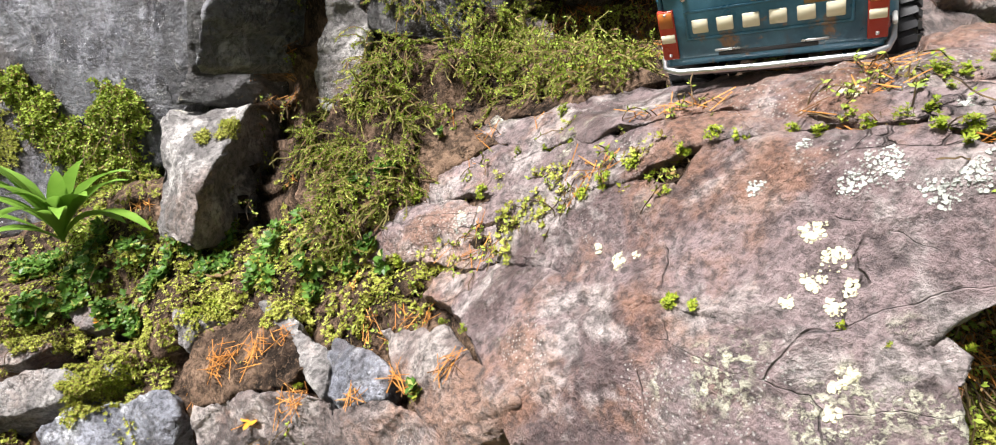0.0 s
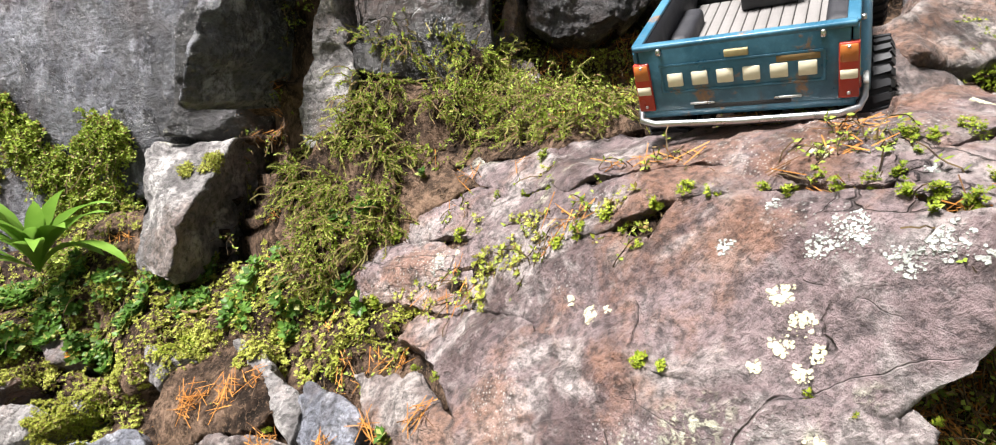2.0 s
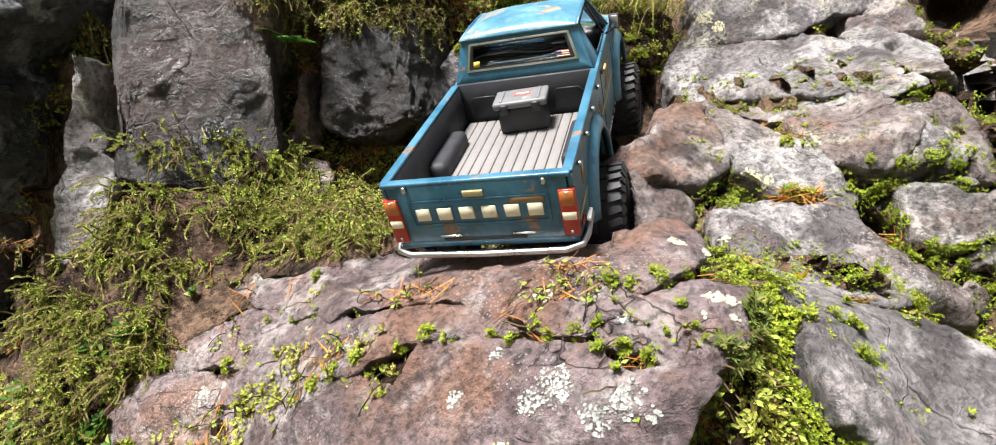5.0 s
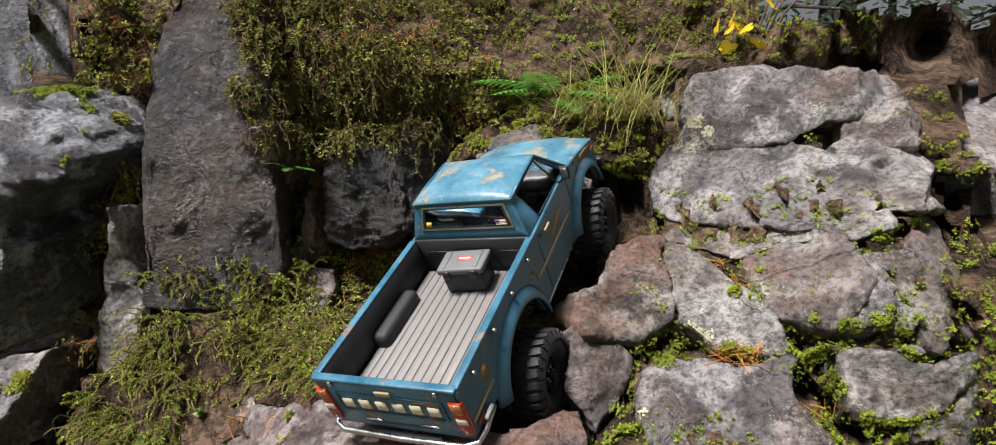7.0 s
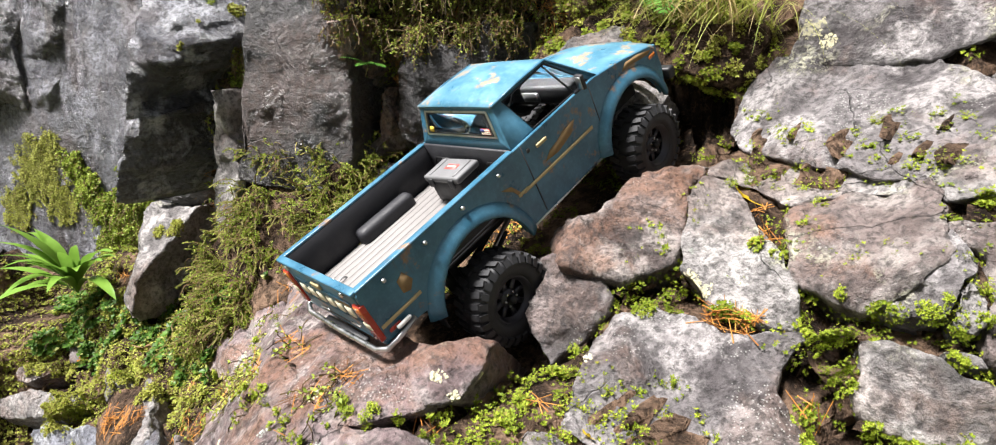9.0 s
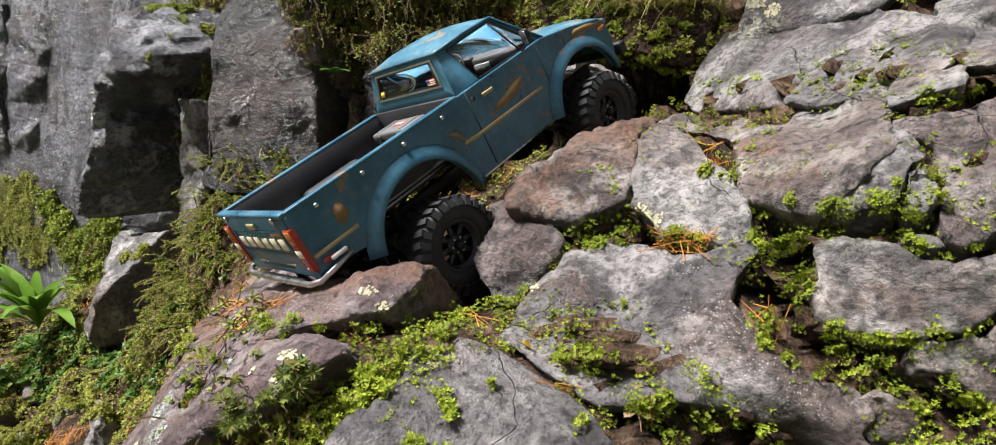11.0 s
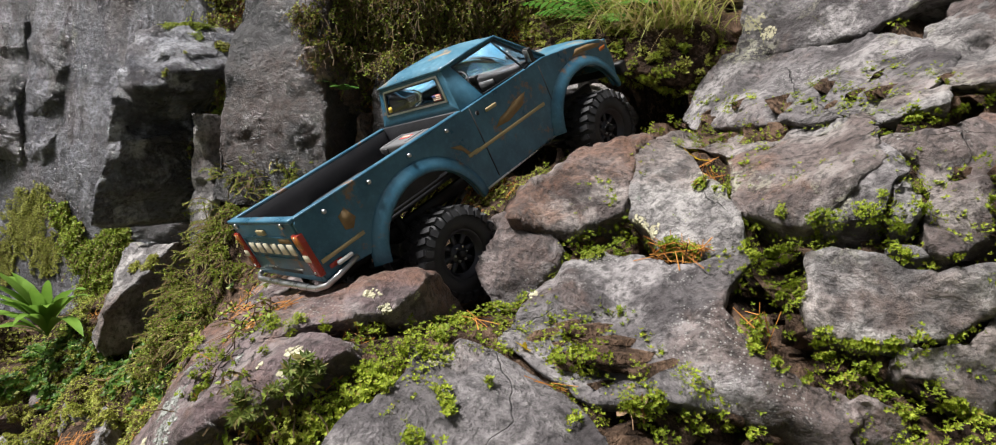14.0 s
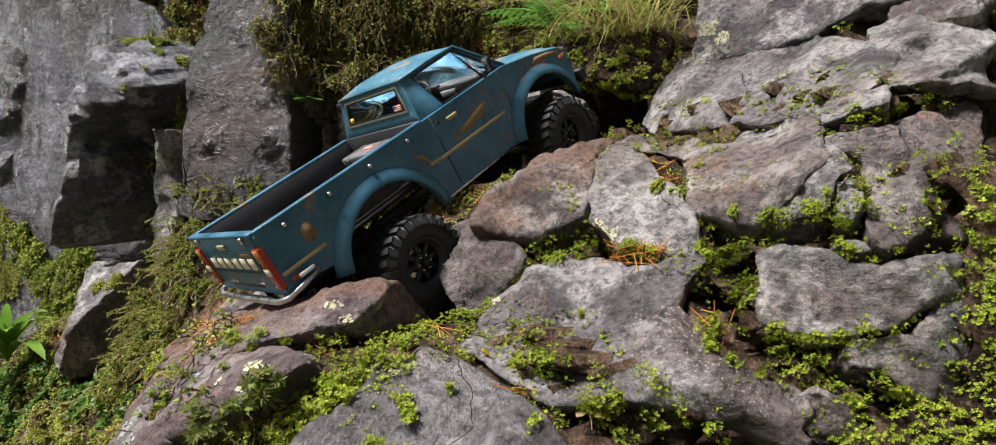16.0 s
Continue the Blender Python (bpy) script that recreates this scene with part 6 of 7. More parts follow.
GROUND_LEAF_AT += [(-0.245, 0.762, 0.386, 0.03), (-0.49, 0.846, 0.321, 0.042), (-0.318, 0.773, 0.356, 0.031), (-0.643, 0.859, 0.296, 0.034), (-0.761, 0.954, 0.316, 0.047), (-0.688, 0.83, 0.287, 0.033), (-0.53, 0.825, 0.27, 0.033), (-0.257, 0.808, 0.427, 0.031), (-0.19, 0.742, 0.376, 0.02), (-0.132, 0.697, 0.398, 0.014), (-0.101, 0.692, 0.36, 0.017), (-0.045, 0.576, 0.372, 0.01), (-0.233, 0.745, 0.34, 0.021), (-0.075, 0.515, 0.325, 0.011), (0.095, 0.97, 0.642, 0.022), (0.122, 0.847, 0.635, 0.017), (0.04, 0.941, 0.64, 0.019), (0.525, 0.46, 0.579, 0.007), (0.511, 0.457, 0.576, 0.005), (0.06, 0.917, 0.668, 0.017)]
NEEDLES_AT = []
NEEDLES_AT += [(-0.336, 0.672, 0.286, 0.03), (-0.291, 0.66, 0.308, 0.025), (-0.216, 0.59, 0.283, 0.023), (-0.157, 0.553, 0.311, 0.019), (-0.102, 0.531, 0.323, 0.021), (-0.039, 0.504, 0.357, 0.017), (-0.255, 0.666, 0.322, 0.019), (-0.166, 0.706, 0.354, 0.023), (-0.394, 0.732, 0.221, 0.022), (-0.009, 0.654, 0.527, 0.012)]
NEEDLES_AT += [(0.572, 0.582, 0.669, 0.015), (0.595, 0.573, 0.668, 0.015), (0.611, 0.576, 0.675, 0.012), (0.617, 0.678, 0.755, 0.013), (0.622, 0.636, 0.738, 0.013), (0.65, 0.511, 0.631, 0.013), (0.664, 0.515, 0.626, 0.01), (0.677, 0.507, 0.619, 0.007), (0.583, 0.401, 0.581, 0.013), (0.599, 0.399, 0.582, 0.012), (0.62, 0.42, 0.57, 0.011), (0.567, 0.394, 0.583, 0.01), (0.419, 0.483, 0.633, 0.014), (0.441, 0.454, 0.619, 0.01), (0.513, 0.411, 0.59, 0.007), (0.616, 0.643, 0.744, 0.012), (0.619, 0.625, 0.735, 0.009), (0.578, 0.582, 0.669, 0.014), (0.601, 0.57, 0.666, 0.013), (0.558, 0.377, 0.591, 0.007)]
NEEDLES_AT += [(0.564, 0.362, 0.589, 0.007), (0.115, 0.648, 0.589, 0.007), (0.048, 0.683, 0.568, 0.007), (0.219, 0.423, 0.586, 0.004)]
LICHEN_AT = []
LICHEN_AT += [(0.689, 0.913, 0.951, 0.02)]
LICHEN_AT += [(0.243, 0.422, 0.602, 0.01), (0.34, 0.356, 0.609, 0.009), (0.323, 0.343, 0.6, 0.007), (0.344, 0.334, 0.603, 0.007), (0.351, 0.351, 0.609, 0.006), (0.568, 0.601, 0.686, 0.011), (0.557, 0.61, 0.693, 0.009), (0.385, 0.45, 0.636, 0.006), (0.138, 0.588, 0.595, 0.005), (-0.026, 0.657, 0.477, 0.008), (0.195, 0.361, 0.517, 0.01), (0.2, 0.346, 0.505, 0.01), (0.189, 0.344, 0.49, 0.01), (0.206, 0.334, 0.49, 0.008), (0.196, 0.334, 0.478, 0.008), (0.176, 0.347, 0.477, 0.007), (0.092, 0.45, 0.474, 0.01), (0.104, 0.44, 0.482, 0.006), (0.081, 0.473, 0.478, 0.005), (0.201, 0.316, 0.444, 0.007)]
LICHEN_AT += [(0.194, 0.315, 0.437, 0.006), (0.19, 0.311, 0.424, 0.006), (-0.041, 0.667, 0.461, 0.01), (0.552, 0.614, 0.696, 0.008), (0.564, 0.607, 0.69, 0.007), (0.476, 0.542, 0.626, 0.01), (0.468, 0.531, 0.626, 0.008), (0.489, 0.563, 0.628, 0.007), (0.675, 0.91, 0.949, 0.019), (0.694, 0.897, 0.932, 0.015), (0.356, 0.431, 0.638, 0.009), (0.376, 0.42, 0.631, 0.007), (0.431, 0.387, 0.604, 0.004)]
LICHEN_GREY_AT = []
LICHEN_GREY_AT += [(0.234, 0.355, 0.561, 0.018), (0.261, 0.322, 0.562, 0.015), (0.216, 0.363, 0.547, 0.012), (0.244, 0.328, 0.546, 0.015), (0.272, 0.305, 0.557, 0.009), (0.204, 0.402, 0.565, 0.008), (0.282, 0.367, 0.596, 0.006), (0.102, 0.515, 0.549, 0.01), (-0.04, 0.66, 0.456, 0.018), (0.003, 0.528, 0.402, 0.012), (0.176, 0.404, 0.537, 0.009), (0.42, 0.333, 0.572, 0.006), (0.439, 0.358, 0.586, 0.004), (0.55, 0.629, 0.714, 0.008)]

# ---- plants ----
LAND = BVHTree.FromPolygons(*joined(SURFACES), all_triangles=True)


def leaf_material(name, low, high, old=(0.2, 0.13, 0.04), aged=0.15, rough=0.55, lets=0.35):
    m = Nodes(name)
    r = m.island()
    c = m.mix(r, low, high)
    c = m.mix(m.step(m.noise(16.0, 4.0), 0.4, 0.62, 0.6), c, low)
    c = m.mix(m.step(m.math("FRACT", m.math("MULTIPLY", r, 17.3)), 1.0 - aged, 1.0 - aged + 0.02), c, old)
    m.finish(c, rough, Specular_IOR_Level=0.2)
    lit = m.t.nodes.new("ShaderNodeBsdfTranslucent")
    m.link(c, lit.inputs["Color"])
    both = m.t.nodes.new("ShaderNodeMixShader")
    both.inputs[0].default_value = lets
    m.t.links.new(m.bsdf.outputs[0], both.inputs[1])
    m.t.links.new(lit.outputs[0], both.inputs[2])
    m.t.links.new(both.outputs[0], m.out.inputs["Surface"])
    return m.mat


MOSS = leaf_material("bright_moss", (0.1, 0.15, 0.008), (0.42, 0.49, 0.05), (0.22, 0.2, 0.03), 0.12)
MOSS_YELLOW = leaf_material("yellow_moss", (0.18, 0.2, 0.018), (0.48, 0.5, 0.11), (0.14, 0.1, 0.03), 0.25)
MOSS_STAR = leaf_material("star_moss", (0.07, 0.1, 0.02), (0.26, 0.32, 0.07), (0.24, 0.21, 0.07), 0.2)
CREEPER = leaf_material("creeping_moss", (0.16, 0.22, 0.025), (0.45, 0.55, 0.1), (0.24, 0.16, 0.06), 0.15)
CREEPER_DARK = leaf_material("dark_creeping_moss", (0.085, 0.105, 0.015), (0.3, 0.32, 0.06), (0.16, 0.1, 0.04), 0.3)
CREEPER_STEM = leaf_material("olive_creeper_stems", (0.1, 0.085, 0.03), (0.36, 0.33, 0.1), (0.16, 0.1, 0.05), 0.3, 0.7, 0.1)
STEM = leaf_material("brown_stems", (0.06, 0.04, 0.02), (0.2, 0.14, 0.07), (0.03, 0.02, 0.012), 0.2, 0.8, 0.1)
HERB = leaf_material("green_herb_leaves", (0.035, 0.085, 0.012), (0.13, 0.25, 0.04), (0.3, 0.32, 0.1), 0.1, 0.42)
STRAP = leaf_material("strap_leaves", (0.12, 0.24, 0.03), (0.3, 0.46, 0.09), (0.28, 0.3, 0.05), 0.08, 0.35)
GRASSY = leaf_material("grass_blades", (0.2, 0.24, 0.04), (0.5, 0.5, 0.15), (0.42, 0.33, 0.16), 0.35, 0.5)
FERN = leaf_material("fern_green", (0.08, 0.22, 0.03), (0.2, 0.42, 0.09), (0.2, 0.2, 0.05), 0.05, 0.45)
GOLD = leaf_material("golden_leaves", (0.5, 0.33, 0.02), (0.72, 0.52, 0.03), (0.35, 0.18, 0.02), 0.1, 0.5)
NEEDLE = leaf_material("dry_pine_needles", (0.36, 0.14, 0.03), (0.66, 0.32, 0.08), (0.12, 0.06, 0.025), 0.2, 0.6, 0.1)
DRYLEAF = leaf_material("dry_tan_leaf", (0.32, 0.2, 0.11), (0.42, 0.28, 0.17), (0.2, 0.1, 0.04), 0.1, 0.7)
ORANGE = leaf_material("orange_leaf", (0.55, 0.2, 0.02), (0.6, 0.26, 0.03), (0.4, 0.12, 0.02), 0.1, 0.6)


def crust_material(name, low, high):
    m = Nodes(name)
    c = m.mix(m.noise(260.0, 5.0, 0.65), low, high)
    c = m.mix(m.math("MULTIPLY", m.island(), 0.5), c, high)
    return m.finish(c, 0.9, height=m.noise(700.0, 4.0), strength=0.6, distance=0.001)


CRUST = crust_material("cream_lichen_crust", (0.28, 0.26, 0.17), (0.54, 0.51, 0.36))
CRUST_GREY = crust_material("grey_lichen_crust", (0.2, 0.21, 0.19), (0.37, 0.38, 0.35))


def stuff(name, verts, faces, material, label, category, kind="stuff", smooth=False):
    me = bpy.data.meshes.new(name)
    me.from_pydata([tuple(v) for v in verts], [], faces)
    if smooth:
        me.shade_smooth()
    me.materials.append(material)
    return tagged(new(name, me), label, category, kind=kind)


def spots_on(places, per_cm2, rng, edge=1.0):
    """Random points on the land in round patches with ragged edges: place and normal."""
    for x, y, z, r in places:
        c = Vector((x, y, z))
        for _ in range(max(4, int(per_cm2 * math.pi * r * r * 1e4))):
            d = Vector((rng.gauss(0, 1), rng.gauss(0, 1), rng.gauss(0, 1))).normalized() * r * math.sqrt(rng.random())
            p, n, _, _ = LAND.find_nearest(c + d)
            if p is None:
                continue
            q = (p - c).length
            if q > r * (0.78 + 0.5 * noise.noise(p * 60)) * edge:
                continue
            if n.y > 0.35 and n.z < 0.3:
                continue
            yield p, n


def basis(n, rng):
    t = n.orthogonal().normalized()
    t.rotate(Matrix.Rotation(rng.uniform(0, 2 * math.pi), 3, n))
    return t, n.cross(t)


def tufts(places, per_cm2, size, leaves, lift, rng, width=0.3, upward=0.5, sink=0.0):
    """Small rosettes of pointed leaves."""
    verts, faces = [], []
    for p, n in spots_on(places, per_cm2, rng):
        n = (n + Vector((0, -0.15, upward))).normalized()
        a, b = basis(n, rng)
        s = size * rng.uniform(0.6, 1.35) * (0.75 + 0.6 * noise.noise(p * 45))
        base = p + n * (lift * rng.uniform(0.0, 1.0) - sink)
        for k in range(leaves):
            t = 2 * math.pi * (k + rng.random() * 0.6) / leaves
            out = a * math.cos(t) + b * math.sin(t)
            side = a * -math.sin(t) + b * math.cos(t)
            rise = rng.uniform(0.15, 0.95)
            tip = base + (out + n * rise) * s
            mid = base + (out * 0.5 + n * (rise * 0.65)) * s
            i = len(verts)
            verts += [base, mid + side * (s * width), tip, mid - side * (s * width)]
            faces.append((i, i + 1, i + 2, i + 3))
    return verts, faces


def strands(places, per_cm2, length, radius, rng, leafy=0.8, droop=0.6, leaf=0.0042):
    """Creeping stems that hang over the rock, and their tiny leaves."""
    sv, sf, lv, lf = [], [], [], []
    for p, n in spots_on(places, per_cm2, rng):
        a, b = basis(n, rng)
        d = (n * rng.uniform(0.2, 0.9) + a * rng.uniform(-0.9, 0.9) + Vector((0, -0.3, rng.uniform(-0.6, 0.5)))).normalized()
        q = p.copy()
        steps = rng.randint(5, 9)
        step = length * rng.uniform(0.5, 1.3) / steps
        line = [q.copy()]
        for _ in range(steps):
            d = (d + Vector((rng.uniform(-0.6, 0.6), rng.uniform(-0.5, 0.4), rng.uniform(-0.6, 0.4) - droop * 0.3))).normalized()
            q = q + d * step
            line.append(q.copy())
        for k in range(len(line) - 1):
            u, w = line[k], line[k + 1]
            dd = (w - u).normalized()
            x = dd.orthogonal().normalized() * radius
            y = dd.cross(x)
            i = len(sv)
            for o in (u, w):
                sv += [o + x, o - x * 0.5 + y * 0.87, o - x * 0.5 - y * 0.87]
            sf += [(i, i + 1, i + 4, i + 3), (i + 1, i + 2, i + 5, i + 4), (i + 2, i, i + 3, i + 5)]
            if rng.random() < leafy:
                for _ in range(4):
                    o = u.lerp(w, rng.random())
                    out = Vector((rng.gauss(0, 1), rng.gauss(-0.3, 1), rng.gauss(0.2, 1))).normalized()
                    side = out.orthogonal().normalized()
                    s = leaf * rng.uniform(0.6, 1.4)
                    i = len(lv)
                    lv += [o, o + out * s * 0.5 + side * s * 0.24, o + out * s, o + out * s * 0.5 - side * s * 0.24]
                    lf.append((i, i + 1, i + 2, i + 3))
    return sv, sf, lv, lf


def discs(places, per_cm2, size, rng, thick=0.0007):
    """Flat lobed crusts."""
    verts, faces = [], []
    for p, n in spots_on(places, per_cm2, rng):
        a, b = basis(n, rng)
        s = size * rng.choice((0.35, 0.5, 0.7, 1.0, 1.4)) * rng.uniform(0.7, 1.2)
        i = len(verts)
        k = 7
        ring = [(a * math.cos(t) + b * math.sin(t)) * s * rng.uniform(0.6, 1.15) for t in (2 * math.pi * j / k for j in range(k))]
        verts += [p + r - n * 0.001 for r in ring] + [p + r * 0.72 + n * thick for r in ring] + [p + n * thick * 0.6]
        for j in range(k):
            q = (j + 1) % k
            faces += [(i + j, i + q, i + k + q, i + k + j), (i + k + j, i + k + q, i + 2 * k)]
    return verts, faces


def wider(places, k):
    return [(x, y, z, r * k) for x, y, z, r in places]


_rng = random.Random(11)
stuff("moss", *tufts(wider(MOSS_BRIGHT_AT, 1.15), 40, 0.0023, 5, 0.006, _rng, 0.3, 0.5), MOSS, "bright green cushion moss growing in the rock joints", "moss")
stuff("moss", *tufts(wider(MOSS_YELLOW_AT, 1.25), 24, 0.0035, 5, 0.005, _rng), MOSS_YELLOW, "yellow-green moss on rock and soil", "moss")
stuff("moss", *tufts(wider(MOSS_STAR_AT, 1.15), 13, 0.0065, 9, 0.012, _rng, 0.16, 0.7), MOSS_STAR, "star-shaped pale green moss rosettes in the crevice", "moss")


def mat_of_strands(v, f, count, rng, length=0.05, radius=0.0008, leaf=0.0042):
    """Clubmoss-like stems that creep down a bank, beset with tiny pointed leaves."""
    a, b, c = v[f[:, 0]], v[f[:, 1]], v[f[:, 2]]
    nr = np.cross(b - a, c - a)
    area = np.linalg.norm(nr, axis=1)
    nr = nr / np.maximum(area[:, None], 1e-12)
    area = area * (nr[:, 1] < 0.1) * (nr @ np.array((0.2, -0.8, 0.5)) > 0)
    pick = np.searchsorted(np.cumsum(area) / area.sum(), np.random.RandomState(4).rand(count))
    sv, sf, lv, lf = [], [], [], []
    for t in pick:
        p, n = Vector((a[t] + b[t] + c[t]) / 3), Vector(nr[t])
        if noise.noise(p * 17) < -0.22:
            continue
        d = (n * rng.uniform(0.3, 1.0) + Vector((rng.uniform(-0.8, 0.8), -0.1, rng.uniform(-0.9, 0.7)))).normalized()
        q, steps = p + n * rng.uniform(0, 0.008), rng.randint(6, 11)
        step = length * rng.uniform(0.4, 1.35) / steps
        line = [q]
        for _ in range(steps):
            d = (d + Vector((rng.uniform(-0.55, 0.55), rng.uniform(-0.4, 0.3), rng.uniform(-0.55, 0.3)))).normalized()
            q = q + d * step
            line.append(q)
        fresh = rng.random()
        for k in range(len(line) - 1):
            u, w = line[k], line[k + 1]
            dd = (w - u).normalized()
            x = dd.orthogonal().normalized()
            y = dd.cross(x)
            i = len(sv)
            for o in (u, w):
                sv += [o + x * radius, o - x * radius * 0.5 + y * radius * 0.87, o - x * radius * 0.5 - y * radius * 0.87]
            sf += [(i, i + 1, i + 4, i + 3), (i + 1, i + 2, i + 5, i + 4), (i + 2, i, i + 3, i + 5)]
            if fresh > 0.25:
                for j in range(5):
                    o = u.lerp(w, j / 5)
                    g = rng.uniform(0, 6.28)
                    out = (x * math.cos(g) + y * math.sin(g) + dd * 0.7).normalized()
                    side = out.cross(dd).normalized()
                    s = leaf * rng.uniform(0.6, 1.3)
                    i = len(lv)
                    lv += [o, o + out * s * 0.5 + side * s * 0.2, o + out * s, o + out * s * 0.5 - side * s * 0.2]
                    lf.append((i, i + 1, i + 2, i + 3))
    return sv, sf, lv, lf


_a, _b, _c, _d = mat_of_strands(*CREEPER_BANK, 2500, _rng, 0.045, 0.0009, 0.0046)
stuff("creeper_stems", _a, _b, CREEPER_STEM, "tangled olive stems creeping down the bank", "creeper")
stuff("creeper_leaves", _c, _d, CREEPER, "tiny yellow-green leaves of the creeping mat", "creeper")
_v, _f = MOSSY_BANK
_spots = [(*p, 0.012) for p in _v[np.random.RandomState(2).permutation(len(_v))[:420]]]
stuff("moss", *tufts(_spots[:300], 12, 0.004, 5, 0.007, _rng), MOSS_YELLOW, "thick yellow-green moss over the rounded bank", "moss")
stuff("moss", *tufts(_spots[300:], 12, 0.004, 5, 0.009, _rng), MOSS, "bright green moss over the rounded bank", "moss")
_bank = BVHTree.FromPolygons(CREEPER_BANK[0].tolist(), CREEPER_BANK[1].tolist(), all_triangles=True)
CREEPER_AT = [c for c in CREEPER_AT if _bank.find_nearest(Vector(c[:3]))[3] > 0.06 or c[2] > 0.8]
_low = [c for c in CREEPER_AT if c[2] < 0.84]
_top = [c for c in CREEPER_AT if c[2] >= 0.84]
_a, _b, _c, _d = strands(wider(_low, 1.2), 3.2, 0.03, 0.0005, _rng, 1.0, 0.7, 0.0058)
stuff("creeper_stems", _a, _b, STEM, "tangled brown stems hanging over the cliff", "creeper")
stuff("creeper_leaves", _c, _d, CREEPER, "mat of hanging yellow-green moss on the cliff", "creeper")
_a, _b, _c, _d = strands(wider(_top, 1.05), 2.6, 0.042, 0.0006, _rng, 0.5, 0.9, 0.0052)
stuff("creeper_stems", _a, _b, STEM, "dense brown stems hanging from the cliff top", "creeper")
stuff("creeper_leaves", _c, _d, CREEPER_DARK, "dark olive moss hanging from the cliff top", "creeper")
_a, _b, _c, _d = strands(CREEPER_AT, 0.22, 0.075, 0.0007, _rng, 0.5, 1.1, 0.005)
stuff("creeper_stems", _a, _b, STEM, "long thin roots hanging down the cliff", "creeper")
stuff("creeper_leaves", _c, _d, CREEPER, "sparse hanging moss on thin roots", "creeper")
stuff("ground_cover", *tufts(GROUND_LEAF_AT, 2.6, 0.0095, 4, 0.014, _rng, 0.42, 0.6), HERB, "small round-leaved green plants covering the soil", "ground plants")
stuff("ground_cover", *tufts(GROUND_LEAF_AT, 7, 0.0055, 5, 0.006, _rng, 0.3, 0.6), MOSS_YELLOW, "low yellow-green moss among small plants", "moss")


# moss and litter on the open soil
def open_soil():
    eye = Vector((0.3, -0.1, 0.75))
    right, left, bare = [], [], []
    for p in SOIL_POINTS:
        if not (-1.0 < p.x < 1.1 and 0.1 < p.z < 1.35 and p.y < 1.5):
            continue
        d = (eye - p).normalized()
        if LAND.ray_cast(p + d * 0.02, d, 0.5)[0] is not None:
            continue
        spot = (p.x, p.y, p.z, 0.011)
        if p.x < 0.05 and p.x > -0.4 and p.y < 0.66 and p.z < 0.36:
            bare.append(spot)
        elif p.x > 0.36:
            right.append(spot)
        elif noise.noise(p * 14) > 0.02 or p.z < 0.42:
            left.append(spot)
        else:
            bare.append(spot)
    return right, left, bare


RIGHT_SOIL, LEFT_SOIL, BARE_SOIL = open_soil()
stuff("moss", *tufts(RIGHT_SOIL[::2], 7.5, 0.0027, 5, 0.01, _rng), MOSS, "bright green moss filling the joints between the rocks", "moss")
stuff("moss", *tufts(LEFT_SOIL, 3.5, 0.0045, 5, 0.008, _rng), MOSS_YELLOW, "yellow-green moss and seedlings on open soil", "moss")
_a, _b, _c, _d = strands(BARE_SOIL[::2] + LEFT_SOIL[::8], 0.3, 0.035, 0.0006, _rng, 0.25, 0.6, 0.005)
stuff("roots", _a, _b, STEM, "fine brown roots lying on the soil", "roots")
stuff("seedlings", _c, _d, CREEPER, "sparse olive moss sprigs on the soil", "moss")


def needles(places, per_cm2, length, rng):
    verts, faces = [], []
    for p, n in spots_on(places, per_cm2, rng, 1.25):
        a, b = basis(n, rng)
        d = (a + n * rng.uniform(-0.06, 0.16)).normalized() * length * rng.uniform(0.4, 1.2)
        o = p + n * rng.uniform(0.0005, 0.007)
        w, h = b * 0.0006, n * 0.0005
        i = len(verts)
        verts += [o - d / 2 + w, o - d / 2 - w, o - d / 2 + h, o + d / 2 + w * 0.5, o + d / 2 - w * 0.5, o + d / 2 + h]
        faces += [(i, i + 1, i + 4, i + 3), (i + 1, i + 2, i + 5, i + 4), (i + 2, i, i + 3, i + 5)]
    return verts, faces


stuff("pine_needles", *needles(NEEDLES_AT + BARE_SOIL[::3], 2.0, 0.032, _rng), NEEDLE, "fallen orange-brown pine needles on rock and moss", "pine needles")
stuff("lichen", *discs(LICHEN_AT, 30, 0.0017, _rng), CRUST, "cream crusts of lichen on the stone", "lichen")
stuff("lichen", *discs(LICHEN_GREY_AT, 26, 0.0013, _rng), CRUST_GREY, "fine grey specks of lichen on the stone", "lichen")


# ---- single plants ----
def blade(verts, faces, path, widths, side):
    i = len(verts)
    for p, w in zip(path, widths):
        verts += [p - side * w, p + side * w]
    for k in range(len(path) - 1):
        j = i + 2 * k
        faces.append((j, j + 1, j + 3, j + 2))


